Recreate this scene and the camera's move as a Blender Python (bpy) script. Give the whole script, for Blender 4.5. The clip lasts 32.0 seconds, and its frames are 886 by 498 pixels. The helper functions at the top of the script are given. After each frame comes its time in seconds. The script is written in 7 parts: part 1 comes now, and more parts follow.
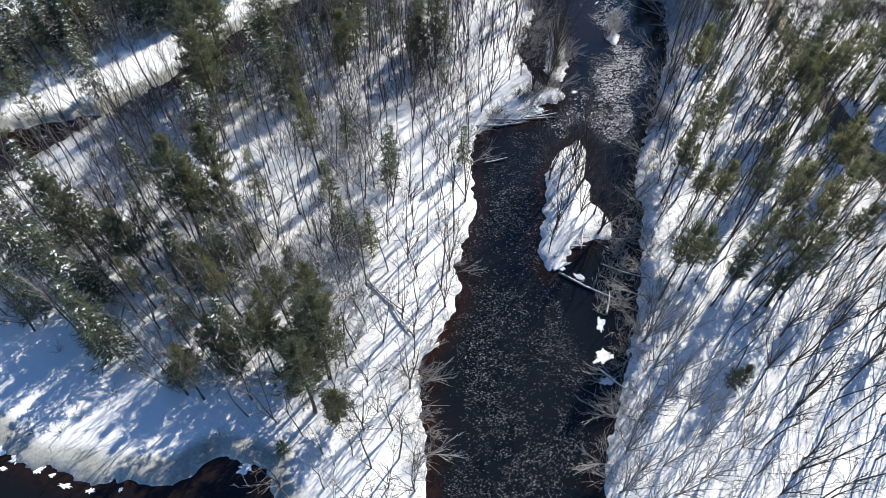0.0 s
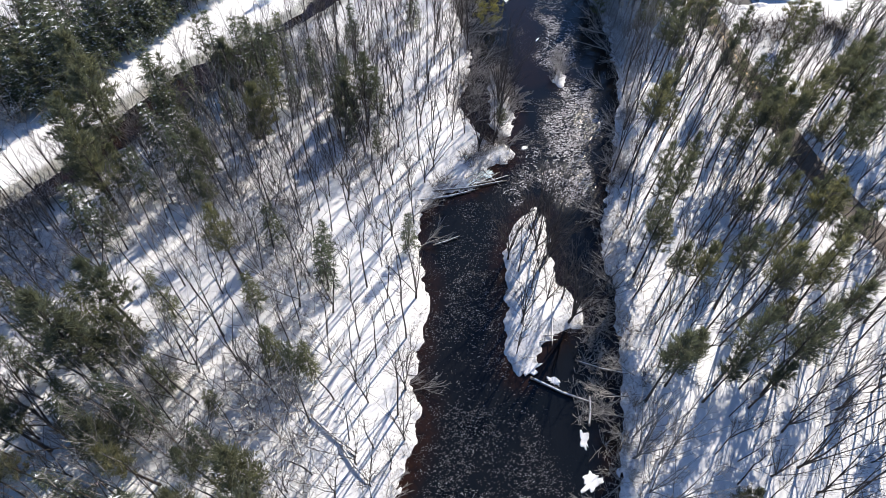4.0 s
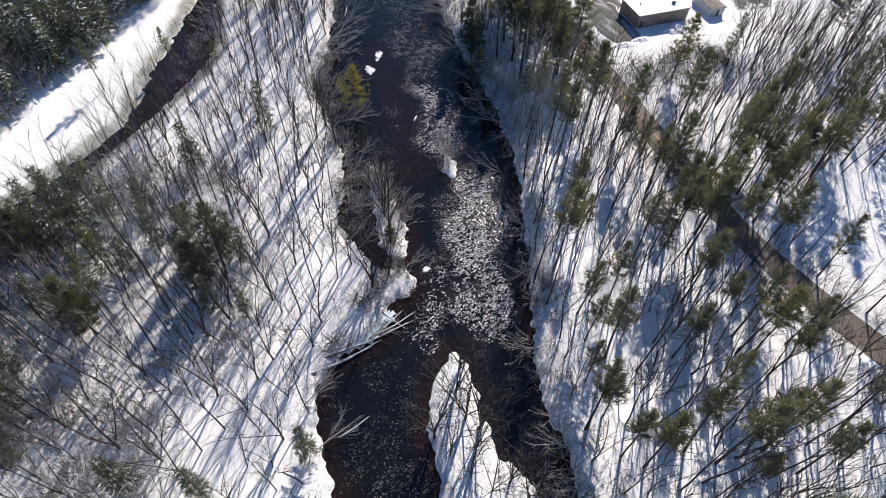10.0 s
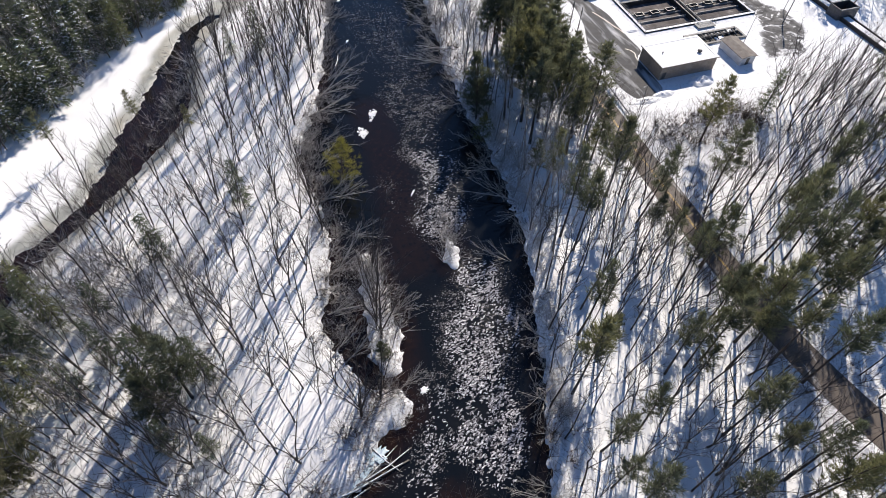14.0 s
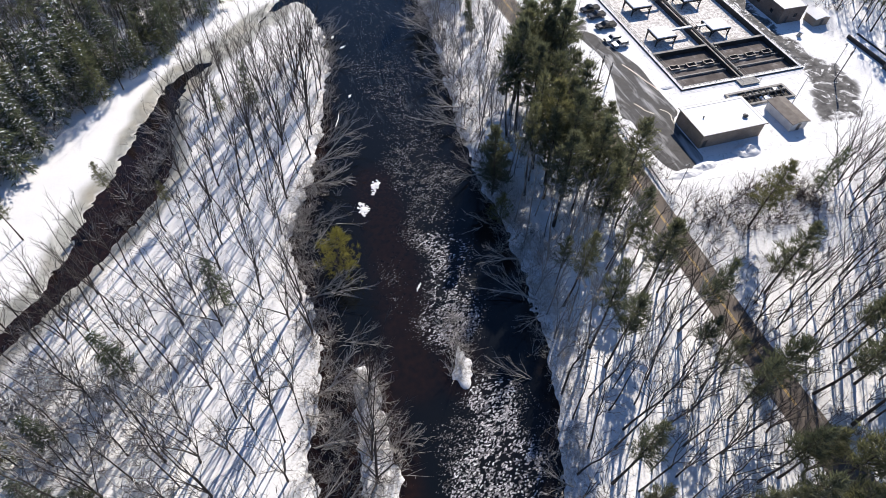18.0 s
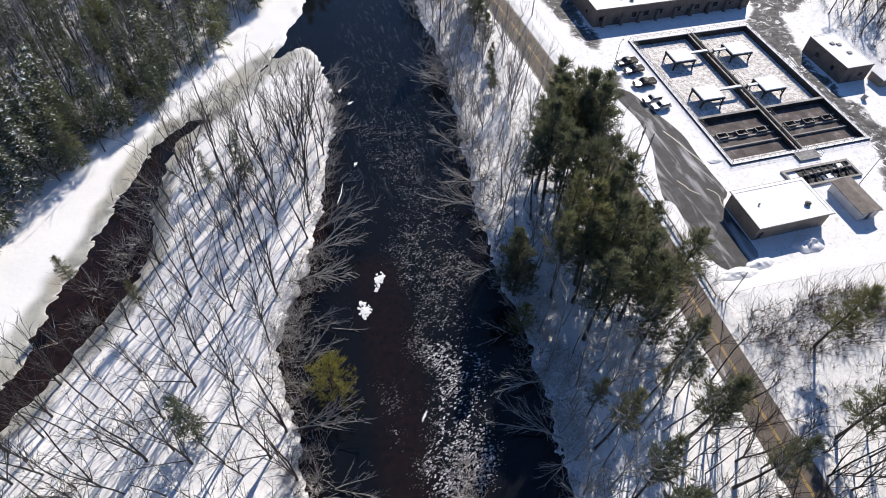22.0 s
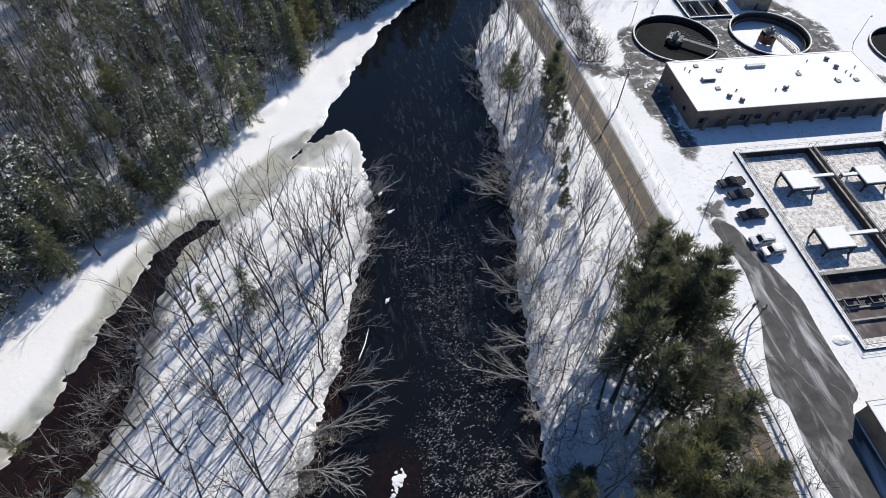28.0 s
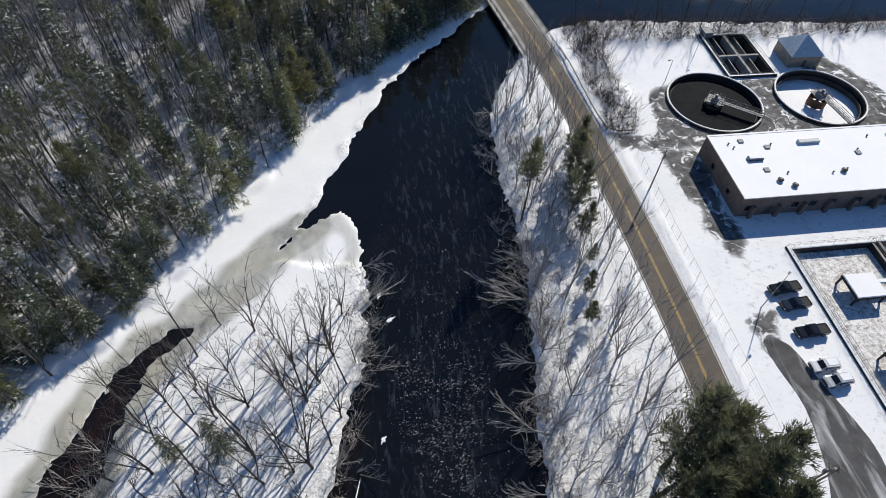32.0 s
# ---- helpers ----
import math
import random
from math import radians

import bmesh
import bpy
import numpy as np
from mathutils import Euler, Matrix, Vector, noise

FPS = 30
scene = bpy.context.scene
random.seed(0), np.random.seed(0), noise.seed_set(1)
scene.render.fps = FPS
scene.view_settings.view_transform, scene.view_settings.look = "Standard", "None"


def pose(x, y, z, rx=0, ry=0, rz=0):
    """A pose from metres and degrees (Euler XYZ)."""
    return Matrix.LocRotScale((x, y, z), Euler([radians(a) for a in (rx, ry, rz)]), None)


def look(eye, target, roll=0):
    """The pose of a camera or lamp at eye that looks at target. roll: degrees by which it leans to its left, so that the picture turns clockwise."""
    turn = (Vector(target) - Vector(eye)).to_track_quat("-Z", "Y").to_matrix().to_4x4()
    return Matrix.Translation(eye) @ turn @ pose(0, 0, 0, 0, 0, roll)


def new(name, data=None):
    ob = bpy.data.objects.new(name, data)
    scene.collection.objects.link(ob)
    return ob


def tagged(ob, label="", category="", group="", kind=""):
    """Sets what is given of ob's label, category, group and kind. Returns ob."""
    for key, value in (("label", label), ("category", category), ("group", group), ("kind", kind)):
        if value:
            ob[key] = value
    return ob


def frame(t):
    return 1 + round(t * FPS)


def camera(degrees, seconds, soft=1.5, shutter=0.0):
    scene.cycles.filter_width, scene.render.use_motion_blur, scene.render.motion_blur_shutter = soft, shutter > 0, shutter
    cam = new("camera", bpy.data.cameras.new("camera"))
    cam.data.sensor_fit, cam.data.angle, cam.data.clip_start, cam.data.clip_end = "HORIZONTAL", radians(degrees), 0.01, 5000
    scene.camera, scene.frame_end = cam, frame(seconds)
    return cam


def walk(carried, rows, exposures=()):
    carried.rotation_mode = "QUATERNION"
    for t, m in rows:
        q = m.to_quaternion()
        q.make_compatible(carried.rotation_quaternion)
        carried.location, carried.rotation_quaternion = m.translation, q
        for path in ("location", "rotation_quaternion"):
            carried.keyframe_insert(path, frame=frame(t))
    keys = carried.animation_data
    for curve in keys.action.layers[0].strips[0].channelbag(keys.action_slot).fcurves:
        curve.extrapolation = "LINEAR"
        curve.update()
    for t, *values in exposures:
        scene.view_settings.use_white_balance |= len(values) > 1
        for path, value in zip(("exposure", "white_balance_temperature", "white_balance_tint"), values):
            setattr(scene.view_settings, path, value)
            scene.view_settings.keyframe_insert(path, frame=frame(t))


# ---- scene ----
cam = camera(74.4, 32.0, 0.8)
METRES, EYE, TILT, LEAN, TURN = 200.0, 91.6, 0.0, 0.0, 0.4
ROWS = [
    (0.0, 0.0, 0.0, 0.0, 1.42, -52.3, -1.1),
    (0.5, -0.0, 0.0154, -0.0004, 0.72, -52.27, -1.12),
    (1.0, 0.0005, 0.0311, -0.0005, -0.05, -52.28, -1.14),
    (1.5, 0.0007, 0.0467, -0.0009, -0.79, -52.27, -1.17),
    (2.0, 0.0016, 0.0622, -0.0011, -1.59, -52.27, -1.18),
    (2.5, 0.0028, 0.0776, -0.0012, -2.67, -52.27, -1.24),
    (3.0, 0.0043, 0.093, -0.0016, -3.73, -52.26, -1.26),
    (3.5, 0.0061, 0.1082, -0.0018, -4.68, -52.25, -1.27),
    (5.5, 0.0145, 0.1686, -0.0054, -8.38, -52.1, -1.27),
    (6.0, 0.0172, 0.1839, -0.0053, -9.64, -52.11, -1.33),
    (6.5, 0.0215, 0.1986, -0.0062, -10.96, -52.01, -1.32),
    (7.0, 0.0248, 0.2141, -0.0057, -12.37, -52.05, -1.43),
    (7.5, 0.0289, 0.2291, -0.0061, -13.78, -51.99, -1.48),
    (8.0, 0.0333, 0.2439, -0.0066, -15.18, -51.94, -1.52),
    (8.5, 0.0379, 0.2588, -0.0064, -16.59, -51.93, -1.59),
    (9.0, 0.0437, 0.2737, -0.0069, -17.97, -51.92, -1.6),
    (9.5, 0.0479, 0.2886, -0.0066, -19.1, -51.94, -1.71),
    (10.0, 0.0532, 0.3033, -0.0065, -19.41, -51.96, -1.69),
    (10.5, 0.0588, 0.3184, -0.006, -19.37, -52.04, -1.64),
    (11.0, 0.0641, 0.332, -0.0066, -19.35, -52.04, -1.57),
    (11.5, 0.0694, 0.347, -0.0073, -19.34, -52.03, -1.54),
    (12.0, 0.0739, 0.3623, -0.0073, -19.37, -52.06, -1.58),
    (12.5, 0.0793, 0.3772, -0.0076, -19.36, -52.05, -1.56),
    (13.0, 0.0848, 0.3923, -0.0078, -19.35, -52.08, -1.55),
    (13.5, 0.0903, 0.4073, -0.0081, -19.34, -52.1, -1.55),
    (14.0, 0.0958, 0.4221, -0.0084, -19.32, -52.06, -1.56),
    (14.5, 0.101, 0.4367, -0.0094, -19.31, -52.01, -1.59),
    (16.5, 0.1175, 0.4934, -0.0169, -18.8, -51.51, -1.67),
    (17.0, 0.1228, 0.5079, -0.0172, -18.51, -51.5, -1.64),
    (17.5, 0.1281, 0.5227, -0.0174, -18.25, -51.51, -1.61),
    (18.0, 0.133, 0.5378, -0.0175, -18.03, -51.54, -1.63),
    (18.5, 0.1386, 0.5524, -0.0179, -17.75, -51.54, -1.58),
    (19.0, 0.1429, 0.5677, -0.0179, -17.58, -51.58, -1.61),
    (19.5, 0.1472, 0.5829, -0.0184, -17.34, -51.56, -1.64),
    (20.0, 0.1524, 0.5977, -0.0184, -17.03, -51.59, -1.6),
    (20.5, 0.1574, 0.6124, -0.0187, -16.72, -51.58, -1.57),
    (21.0, 0.162, 0.6276, -0.019, -16.43, -51.6, -1.57),
    (21.5, 0.1667, 0.6425, -0.0195, -16.12, -51.58, -1.57),
    (22.0, 0.1718, 0.6578, -0.0192, -15.85, -51.64, -1.55),
    (22.5, 0.1763, 0.6731, -0.0194, -15.62, -51.65, -1.56),
    (23.0, 0.1805, 0.6884, -0.0195, -15.35, -51.66, -1.57),
    (23.5, 0.1851, 0.7036, -0.0195, -14.99, -51.69, -1.57),
    (24.0, 0.1892, 0.7188, -0.02, -14.55, -51.66, -1.56),
    (24.5, 0.193, 0.7339, -0.0206, -14.09, -51.64, -1.56),
    (25.0, 0.1971, 0.7491, -0.0207, -13.51, -51.66, -1.54),
    (25.5, 0.2008, 0.7642, -0.0208, -12.85, -51.69, -1.54),
    (27.5, 0.2097, 0.8258, -0.0208, -9.41, -51.94, -1.63),
    (28.0, 0.2123, 0.8415, -0.0207, -8.78, -52.0, -1.64),
    (28.5, 0.2152, 0.8568, -0.0209, -8.28, -52.01, -1.61),
    (29.0, 0.2175, 0.8726, -0.0208, -7.81, -52.03, -1.6),
    (29.5, 0.2196, 0.8879, -0.0215, -7.57, -51.99, -1.62),
    (30.0, 0.222, 0.9037, -0.0215, -7.53, -51.99, -1.6),
    (30.5, 0.224, 0.9195, -0.0217, -7.54, -51.97, -1.62),
    (31.0, 0.2258, 0.9353, -0.0221, -7.55, -51.96, -1.64),
    (31.5, 0.2282, 0.9511, -0.0222, -7.53, -51.92, -1.65),
    (32.0, 0.2307, 0.9671, -0.0222, -7.52, -51.9, -1.64),
]
walk(cam, [(t, pose(0, 0, EYE, TILT, LEAN, TURN) @ pose(METRES * x, METRES * y, METRES * z, 90 + pitch, roll, yaw)) for t, x, y, z, yaw, pitch, roll in ROWS],
     [(0, 0.52, 6550, 7), (2.5, 0.52, 6620, 10), (6, 0.41, 6780, 12.5), (10, 0.29, 6780, 12.5), (14, 0.29, 6800, 12.5), (18, 0.27, 6720, 12.5), (24, 0.13, 6700, 12), (28, 0.02, 6560, 9), (32, -0.06, 6560, 8)])

# ---- world and sun ----
SUN_AZ, SUN_EL = 37.0, 36.0  # degrees east of +y, above the horizon
world = bpy.data.worlds.new("world")
scene.world = world
world.use_nodes = True
wn = world.node_tree.nodes
sky = wn.new("ShaderNodeTexSky")
sky.sky_type, sky.sun_disc = "NISHITA", False
sky.sun_elevation, sky.sun_rotation = radians(SUN_EL), radians(SUN_AZ)
sky.air_density, sky.dust_density, sky.ozone_density = 1.0, 0.0, 9.0
world.node_tree.links.new(sky.outputs[0], wn["Background"].inputs[0])
wn["Background"].inputs[1].default_value = 0.1
sun_data = bpy.data.lights.new("sun", "SUN")
sun_data.energy, sun_data.angle, sun_data.color = 5.0, radians(0.55), (1.0, 0.93, 0.825)
sun = new("sun", sun_data)
sun_dir = Vector((math.sin(radians(SUN_AZ)) * math.cos(radians(SUN_EL)), math.cos(radians(SUN_AZ)) * math.cos(radians(SUN_EL)), math.sin(radians(SUN_EL))))
sun.matrix_world = look(sun_dir * 400, (0, 0, 0))


# ---- materials ----
def ramp(nt, fac, stops):
    n = nt.nodes.new("ShaderNodeValToRGB")
    while len(n.color_ramp.elements) < len(stops):
        n.color_ramp.elements.new(0.5)
    for e, (p, c) in zip(n.color_ramp.elements, stops):
        e.position = p
        e.color = (*c, 1) if not isinstance(c, (int, float)) else (c, c, c, 1)
    nt.links.new(fac, n.inputs[0])
    return n.outputs[0]


def noise_tex(nt, vec, scale, detail=4.0, rough=0.55, warp=0.0, stretch=None):
    if stretch:
        m = nt.nodes.new("ShaderNodeMapping")
        m.inputs["Scale"].default_value = stretch
        nt.links.new(vec, m.inputs[0])
        vec = m.outputs[0]
    n = nt.nodes.new("ShaderNodeTexNoise")
    n.inputs["Scale"].default_value, n.inputs["Detail"].default_value = scale, detail
    n.inputs["Roughness"].default_value, n.inputs["Distortion"].default_value = rough, warp
    nt.links.new(vec, n.inputs["Vector"])
    return n.outputs["Fac"]


def mixed(nt, fac, a, b, kind="MIX"):
    n = nt.nodes.new("ShaderNodeMix")
    n.data_type, n.blend_type = "RGBA", kind
    for sock, v in ((n.inputs["Factor"], fac), (n.inputs[6], a), (n.inputs[7], b)):
        if isinstance(v, tuple):
            sock.default_value = (*v, 1)
        elif isinstance(v, (int, float)):
            sock.default_value = v
        else:
            nt.links.new(v, sock)
    return n.outputs[2]


def arith(nt, op, a, b=0.0):
    n = nt.nodes.new("ShaderNodeMath")
    n.operation = op
    for sock, v in zip(n.inputs, (a, b)):
        if isinstance(v, (int, float)):
            sock.default_value = v
        else:
            nt.links.new(v, sock)
    return n.outputs[0]


def attribute(nt, name):
    n = nt.nodes.new("ShaderNodeAttribute")
    n.attribute_name = name
    return n.outputs["Fac"]


def bumped(nt, height, dist, strength=1.0, under=None):
    n = nt.nodes.new("ShaderNodeBump")
    n.inputs["Distance"].default_value = dist
    n.inputs["Strength"].default_value = strength
    nt.links.new(height, n.inputs["Height"])
    if under is not None:
        nt.links.new(under, n.inputs["Normal"])
    return n.outputs[0]


def material(name, rough=0.7, metal=0.0, where="Position"):
    """A new node material: its tree, its shader and a coordinate in metres."""
    m = bpy.data.materials.new(name)
    m.use_nodes = True
    nt = m.node_tree
    bsdf = nt.nodes["Principled BSDF"]
    bsdf.inputs["Roughness"].default_value, bsdf.inputs["Metallic"].default_value = rough, metal
    if where == "Position":
        vec = nt.nodes.new("ShaderNodeNewGeometry").outputs["Position"]
    else:
        vec = nt.nodes.new("ShaderNodeTexCoord").outputs["Object"]
    return m, nt, bsdf, vec


def simple(name, c1, c2, scale=3.0, rough=0.7, metal=0.0, bump=0.0, where="Object", vary=0.0, fine=None):
    """Two-tone weathered surface: broad stains and a fine grain, with a relief."""
    m, nt, b, vec = material(name, rough, metal, where)
    broad = noise_tex(nt, vec, scale, 5)
    grain = noise_tex(nt, vec, fine or scale * 9, 3)
    col = ramp(nt, broad, [(0.3, c1), (0.7, c2)])
    col = mixed(nt, 0.35, col, ramp(nt, grain, [(0.3, 0.45), (0.7, 0.75)]), "OVERLAY")
    if vary:
        r = nt.nodes.new("ShaderNodeObjectInfo").outputs["Random"]
        col = mixed(nt, 1.0, col, ramp(nt, r, [(0.0, 1 - vary), (1.0, 1.0)]), "MULTIPLY")
    nt.links.new(col, b.inputs["Base Color"])
    if bump:
        nt.links.new(bumped(nt, grain, bump), b.inputs["Normal"])
    return m


def snow_material():
    m, nt, b, vec = material("snow_ground", 0.75)
    ice, litter, yard = attribute(nt, "ice"), attribute(nt, "litter"), attribute(nt, "yard")
    broad, mid, fine = noise_tex(nt, vec, 0.12, 5), noise_tex(nt, vec, 1.1, 5), noise_tex(nt, vec, 7, 4)
    white = ramp(nt, broad, [(0.3, (0.81, 0.825, 0.85)), (0.7, (0.885, 0.89, 0.90))])
    # grey river ice, with paler drifts frozen into it
    streak = noise_tex(nt, vec, 0.22, 6, 0.6, 0.6, (1.0, 0.55, 1.0))
    grey = ramp(nt, streak, [(0.30, (0.22, 0.23, 0.22)), (0.45, (0.34, 0.35, 0.33)), (0.60, (0.46, 0.47, 0.44)), (0.78, (0.66, 0.67, 0.64))])
    grey = mixed(nt, ramp(nt, noise_tex(nt, vec, 0.09, 4), [(0.5, 0.0), (0.7, 0.5)]), grey, (0.52, 0.47, 0.38))
    col = mixed(nt, ice, white, grey)
    # fallen needles, twigs and bare litter showing through the snow
    spots = noise_tex(nt, vec, 2.3, 6, 0.7)
    amount = arith(nt, "MULTIPLY", ramp(nt, spots, [(0.47, 0.0), (0.62, 1.0)]), litter)
    col = mixed(nt, amount, col, ramp(nt, fine, [(0.3, (0.10, 0.085, 0.07)), (0.7, (0.30, 0.27, 0.24))]))
    # plough marks and wheel tracks in the yard
    tracks = noise_tex(nt, vec, 0.7, 6, 0.65, 1.2)
    col = mixed(nt, arith(nt, "MULTIPLY", ramp(nt, tracks, [(0.55, 0.0), (0.66, 0.5)]), yard), col, (0.42, 0.43, 0.44))
    # asphalt laid bare by ploughing, with snow melting off it
    paved = attribute(nt, "paved")
    melt = noise_tex(nt, vec, 0.3, 7, 0.65, 1.4)
    bare = arith(nt, "MULTIPLY", ramp(nt, arith(nt, "ADD", paved, arith(nt, "MULTIPLY", arith(nt, "SUBTRACT", melt, 0.5), 4.2)), [(0.42, 0.0), (0.85, 1.0)]), paved)
    col = mixed(nt, bare, col, ramp(nt, noise_tex(nt, vec, 0.5, 6), [(0.35, (0.06, 0.06, 0.062)), (0.65, (0.17, 0.168, 0.168))]))
    nt.links.new(col, b.inputs["Base Color"])
    rough = arith(nt, "SUBTRACT", 0.78, arith(nt, "MULTIPLY", ice, 0.35))
    nt.links.new(rough, b.inputs["Roughness"])
    soft = bumped(nt, mid, 0.05, 0.8)
    nt.links.new(bumped(nt, fine, 0.012, 0.6, soft), b.inputs["Normal"])
    return m


def river_material():
    m, nt, b, vec = material("river_water", 0.06)
    riffle, shoal, wake = attribute(nt, "riffle"), attribute(nt, "shoal"), attribute(nt, "wake")
    deep = ramp(nt, noise_tex(nt, vec, 0.08, 4), [(0.3, (0.004, 0.006, 0.0085)), (0.7, (0.007, 0.008, 0.010))])
    col = mixed(nt, shoal, deep, ramp(nt, noise_tex(nt, vec, 0.9, 5), [(0.3, (0.010, 0.006, 0.005)), (0.75, (0.035, 0.016, 0.010))]))
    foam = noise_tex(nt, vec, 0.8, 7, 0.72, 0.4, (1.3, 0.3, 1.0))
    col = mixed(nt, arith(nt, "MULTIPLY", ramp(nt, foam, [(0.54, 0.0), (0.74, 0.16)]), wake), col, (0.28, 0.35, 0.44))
    nt.links.new(col, b.inputs["Base Color"])
    b.inputs["IOR"].default_value = 1.33
    small, large = noise_tex(nt, vec, 1.25, 2.0, 0.55, 0.35, (1.15, 0.85, 1.0)), noise_tex(nt, vec, 0.82, 2.0, 0.55, 0.35, (1.15, 0.85, 1.0))
    chop = mixed(nt, ramp(nt, riffle, [(0.44, 0.0), (0.51, 1.0)]), small, large)
    patch = noise_tex(nt, vec, 0.16, 3, 0.5)
    power = arith(nt, "MULTIPLY", riffle, ramp(nt, patch, [(0.32, 0.35), (0.6, 1.0)]))
    nt.links.new(arith(nt, "ADD", arith(nt, "MULTIPLY", power, 0.5), 0.05), b.inputs["Roughness"])
    power = arith(nt, "ADD", power, 0.03)
    n = nt.nodes.new("ShaderNodeBump")
    n.inputs["Distance"].default_value = 0.38
    nt.links.new(power, n.inputs["Strength"])
    nt.links.new(chop, n.inputs["Height"])
    nt.links.new(n.outputs[0], b.inputs["Normal"])
    return m


def road_material(name, base1, base2, snow_from, snow_to):
    """Wet asphalt with salt, tracked snow streaks and worn lanes."""
    m, nt, b, vec = material(name, 0.6)
    broad, fine = noise_tex(nt, vec, 0.25, 6, 0.6, 0.5), noise_tex(nt, vec, 6, 4)
    col = ramp(nt, broad, [(0.3, base1), (0.7, base2)])
    col = mixed(nt, 0.3, col, ramp(nt, fine, [(0.3, 0.4), (0.7, 0.7)]), "OVERLAY")
    drift = noise_tex(nt, vec, 0.20, 6, 0.58, 0.7, (2.2, 0.42, 1.0))
    col = mixed(nt, ramp(nt, drift, [(snow_from, 0.0), (snow_to, 1.0)]), col, (0.78, 0.80, 0.83))
    nt.links.new(col, b.inputs["Base Color"])
    nt.links.new(ramp(nt, broad, [(0.35, 0.62), (0.65, 0.9)]), b.inputs["Roughness"])
    nt.links.new(bumped(nt, fine, 0.02, 0.6), b.inputs["Normal"])
    return m


def brick_material(name, c1, c2, mortar):
    m, nt, b, vec = material(name, 0.85, 0, "Position")
    t = nt.nodes.new("ShaderNodeTexBrick")
    sep, com = nt.nodes.new("ShaderNodeSeparateXYZ"), nt.nodes.new("ShaderNodeCombineXYZ")
    nt.links.new(vec, sep.inputs[0])
    nt.links.new(arith(nt, "ADD", sep.outputs[0], sep.outputs[1]), com.inputs[0])
    nt.links.new(sep.outputs[2], com.inputs[1])
    nt.links.new(com.outputs[0], t.inputs["Vector"])
    for key, c in (("Color1", c1), ("Color2", c2), ("Mortar", mortar)):
        t.inputs[key].default_value = (*c, 1)
    t.inputs["Scale"].default_value = 1.0
    t.inputs["Brick Width"].default_value, t.inputs["Row Height"].default_value, t.inputs["Mortar Size"].default_value = 0.4, 0.2, 0.012
    col = mixed(nt, 0.5, t.outputs["Color"], ramp(nt, noise_tex(nt, vec, 0.6, 5), [(0.3, 0.3), (0.7, 0.7)]), "OVERLAY")
    nt.links.new(col, b.inputs["Base Color"])
    return m


def needle_material(name, dark, light, brown):
    m, nt, b, vec = material(name, 0.65, 0, "Object")
    info = nt.nodes.new("ShaderNodeObjectInfo").outputs["Random"]
    n = noise_tex(nt, vec, 0.55, 4)
    col = ramp(nt, n, [(0.3, dark), (0.62, light), (0.8, brown)])
    col = mixed(nt, 1.0, col, ramp(nt, info, [(0.0, (0.80, 0.84, 0.82)), (0.6, (1.0, 1.0, 0.97)), (1.0, (1.22, 1.13, 0.86))]), "MULTIPLY")
    isl = nt.nodes.new("ShaderNodeNewGeometry").outputs["Random Per Island"]
    col = mixed(nt, 1.0, col, ramp(nt, isl, [(0.0, 0.6), (1.0, 1.25)]), "MULTIPLY")
    nt.links.new(col, b.inputs["Base Color"])
    b.inputs["Specular IOR Level"].default_value = 0.25
    thin = nt.nodes.new("ShaderNodeBsdfTranslucent")
    nt.links.new(mixed(nt, 1.0, col, (1.1, 1.1, 0.75), "MULTIPLY"), thin.inputs["Color"])
    both = nt.nodes.new("ShaderNodeMixShader")
    both.inputs[0].default_value = 0.58
    nt.links.new(b.outputs[0], both.inputs[1])
    nt.links.new(thin.outputs[0], both.inputs[2])
    nt.links.new(both.outputs[0], nt.nodes["Material Output"].inputs[0])
    return m


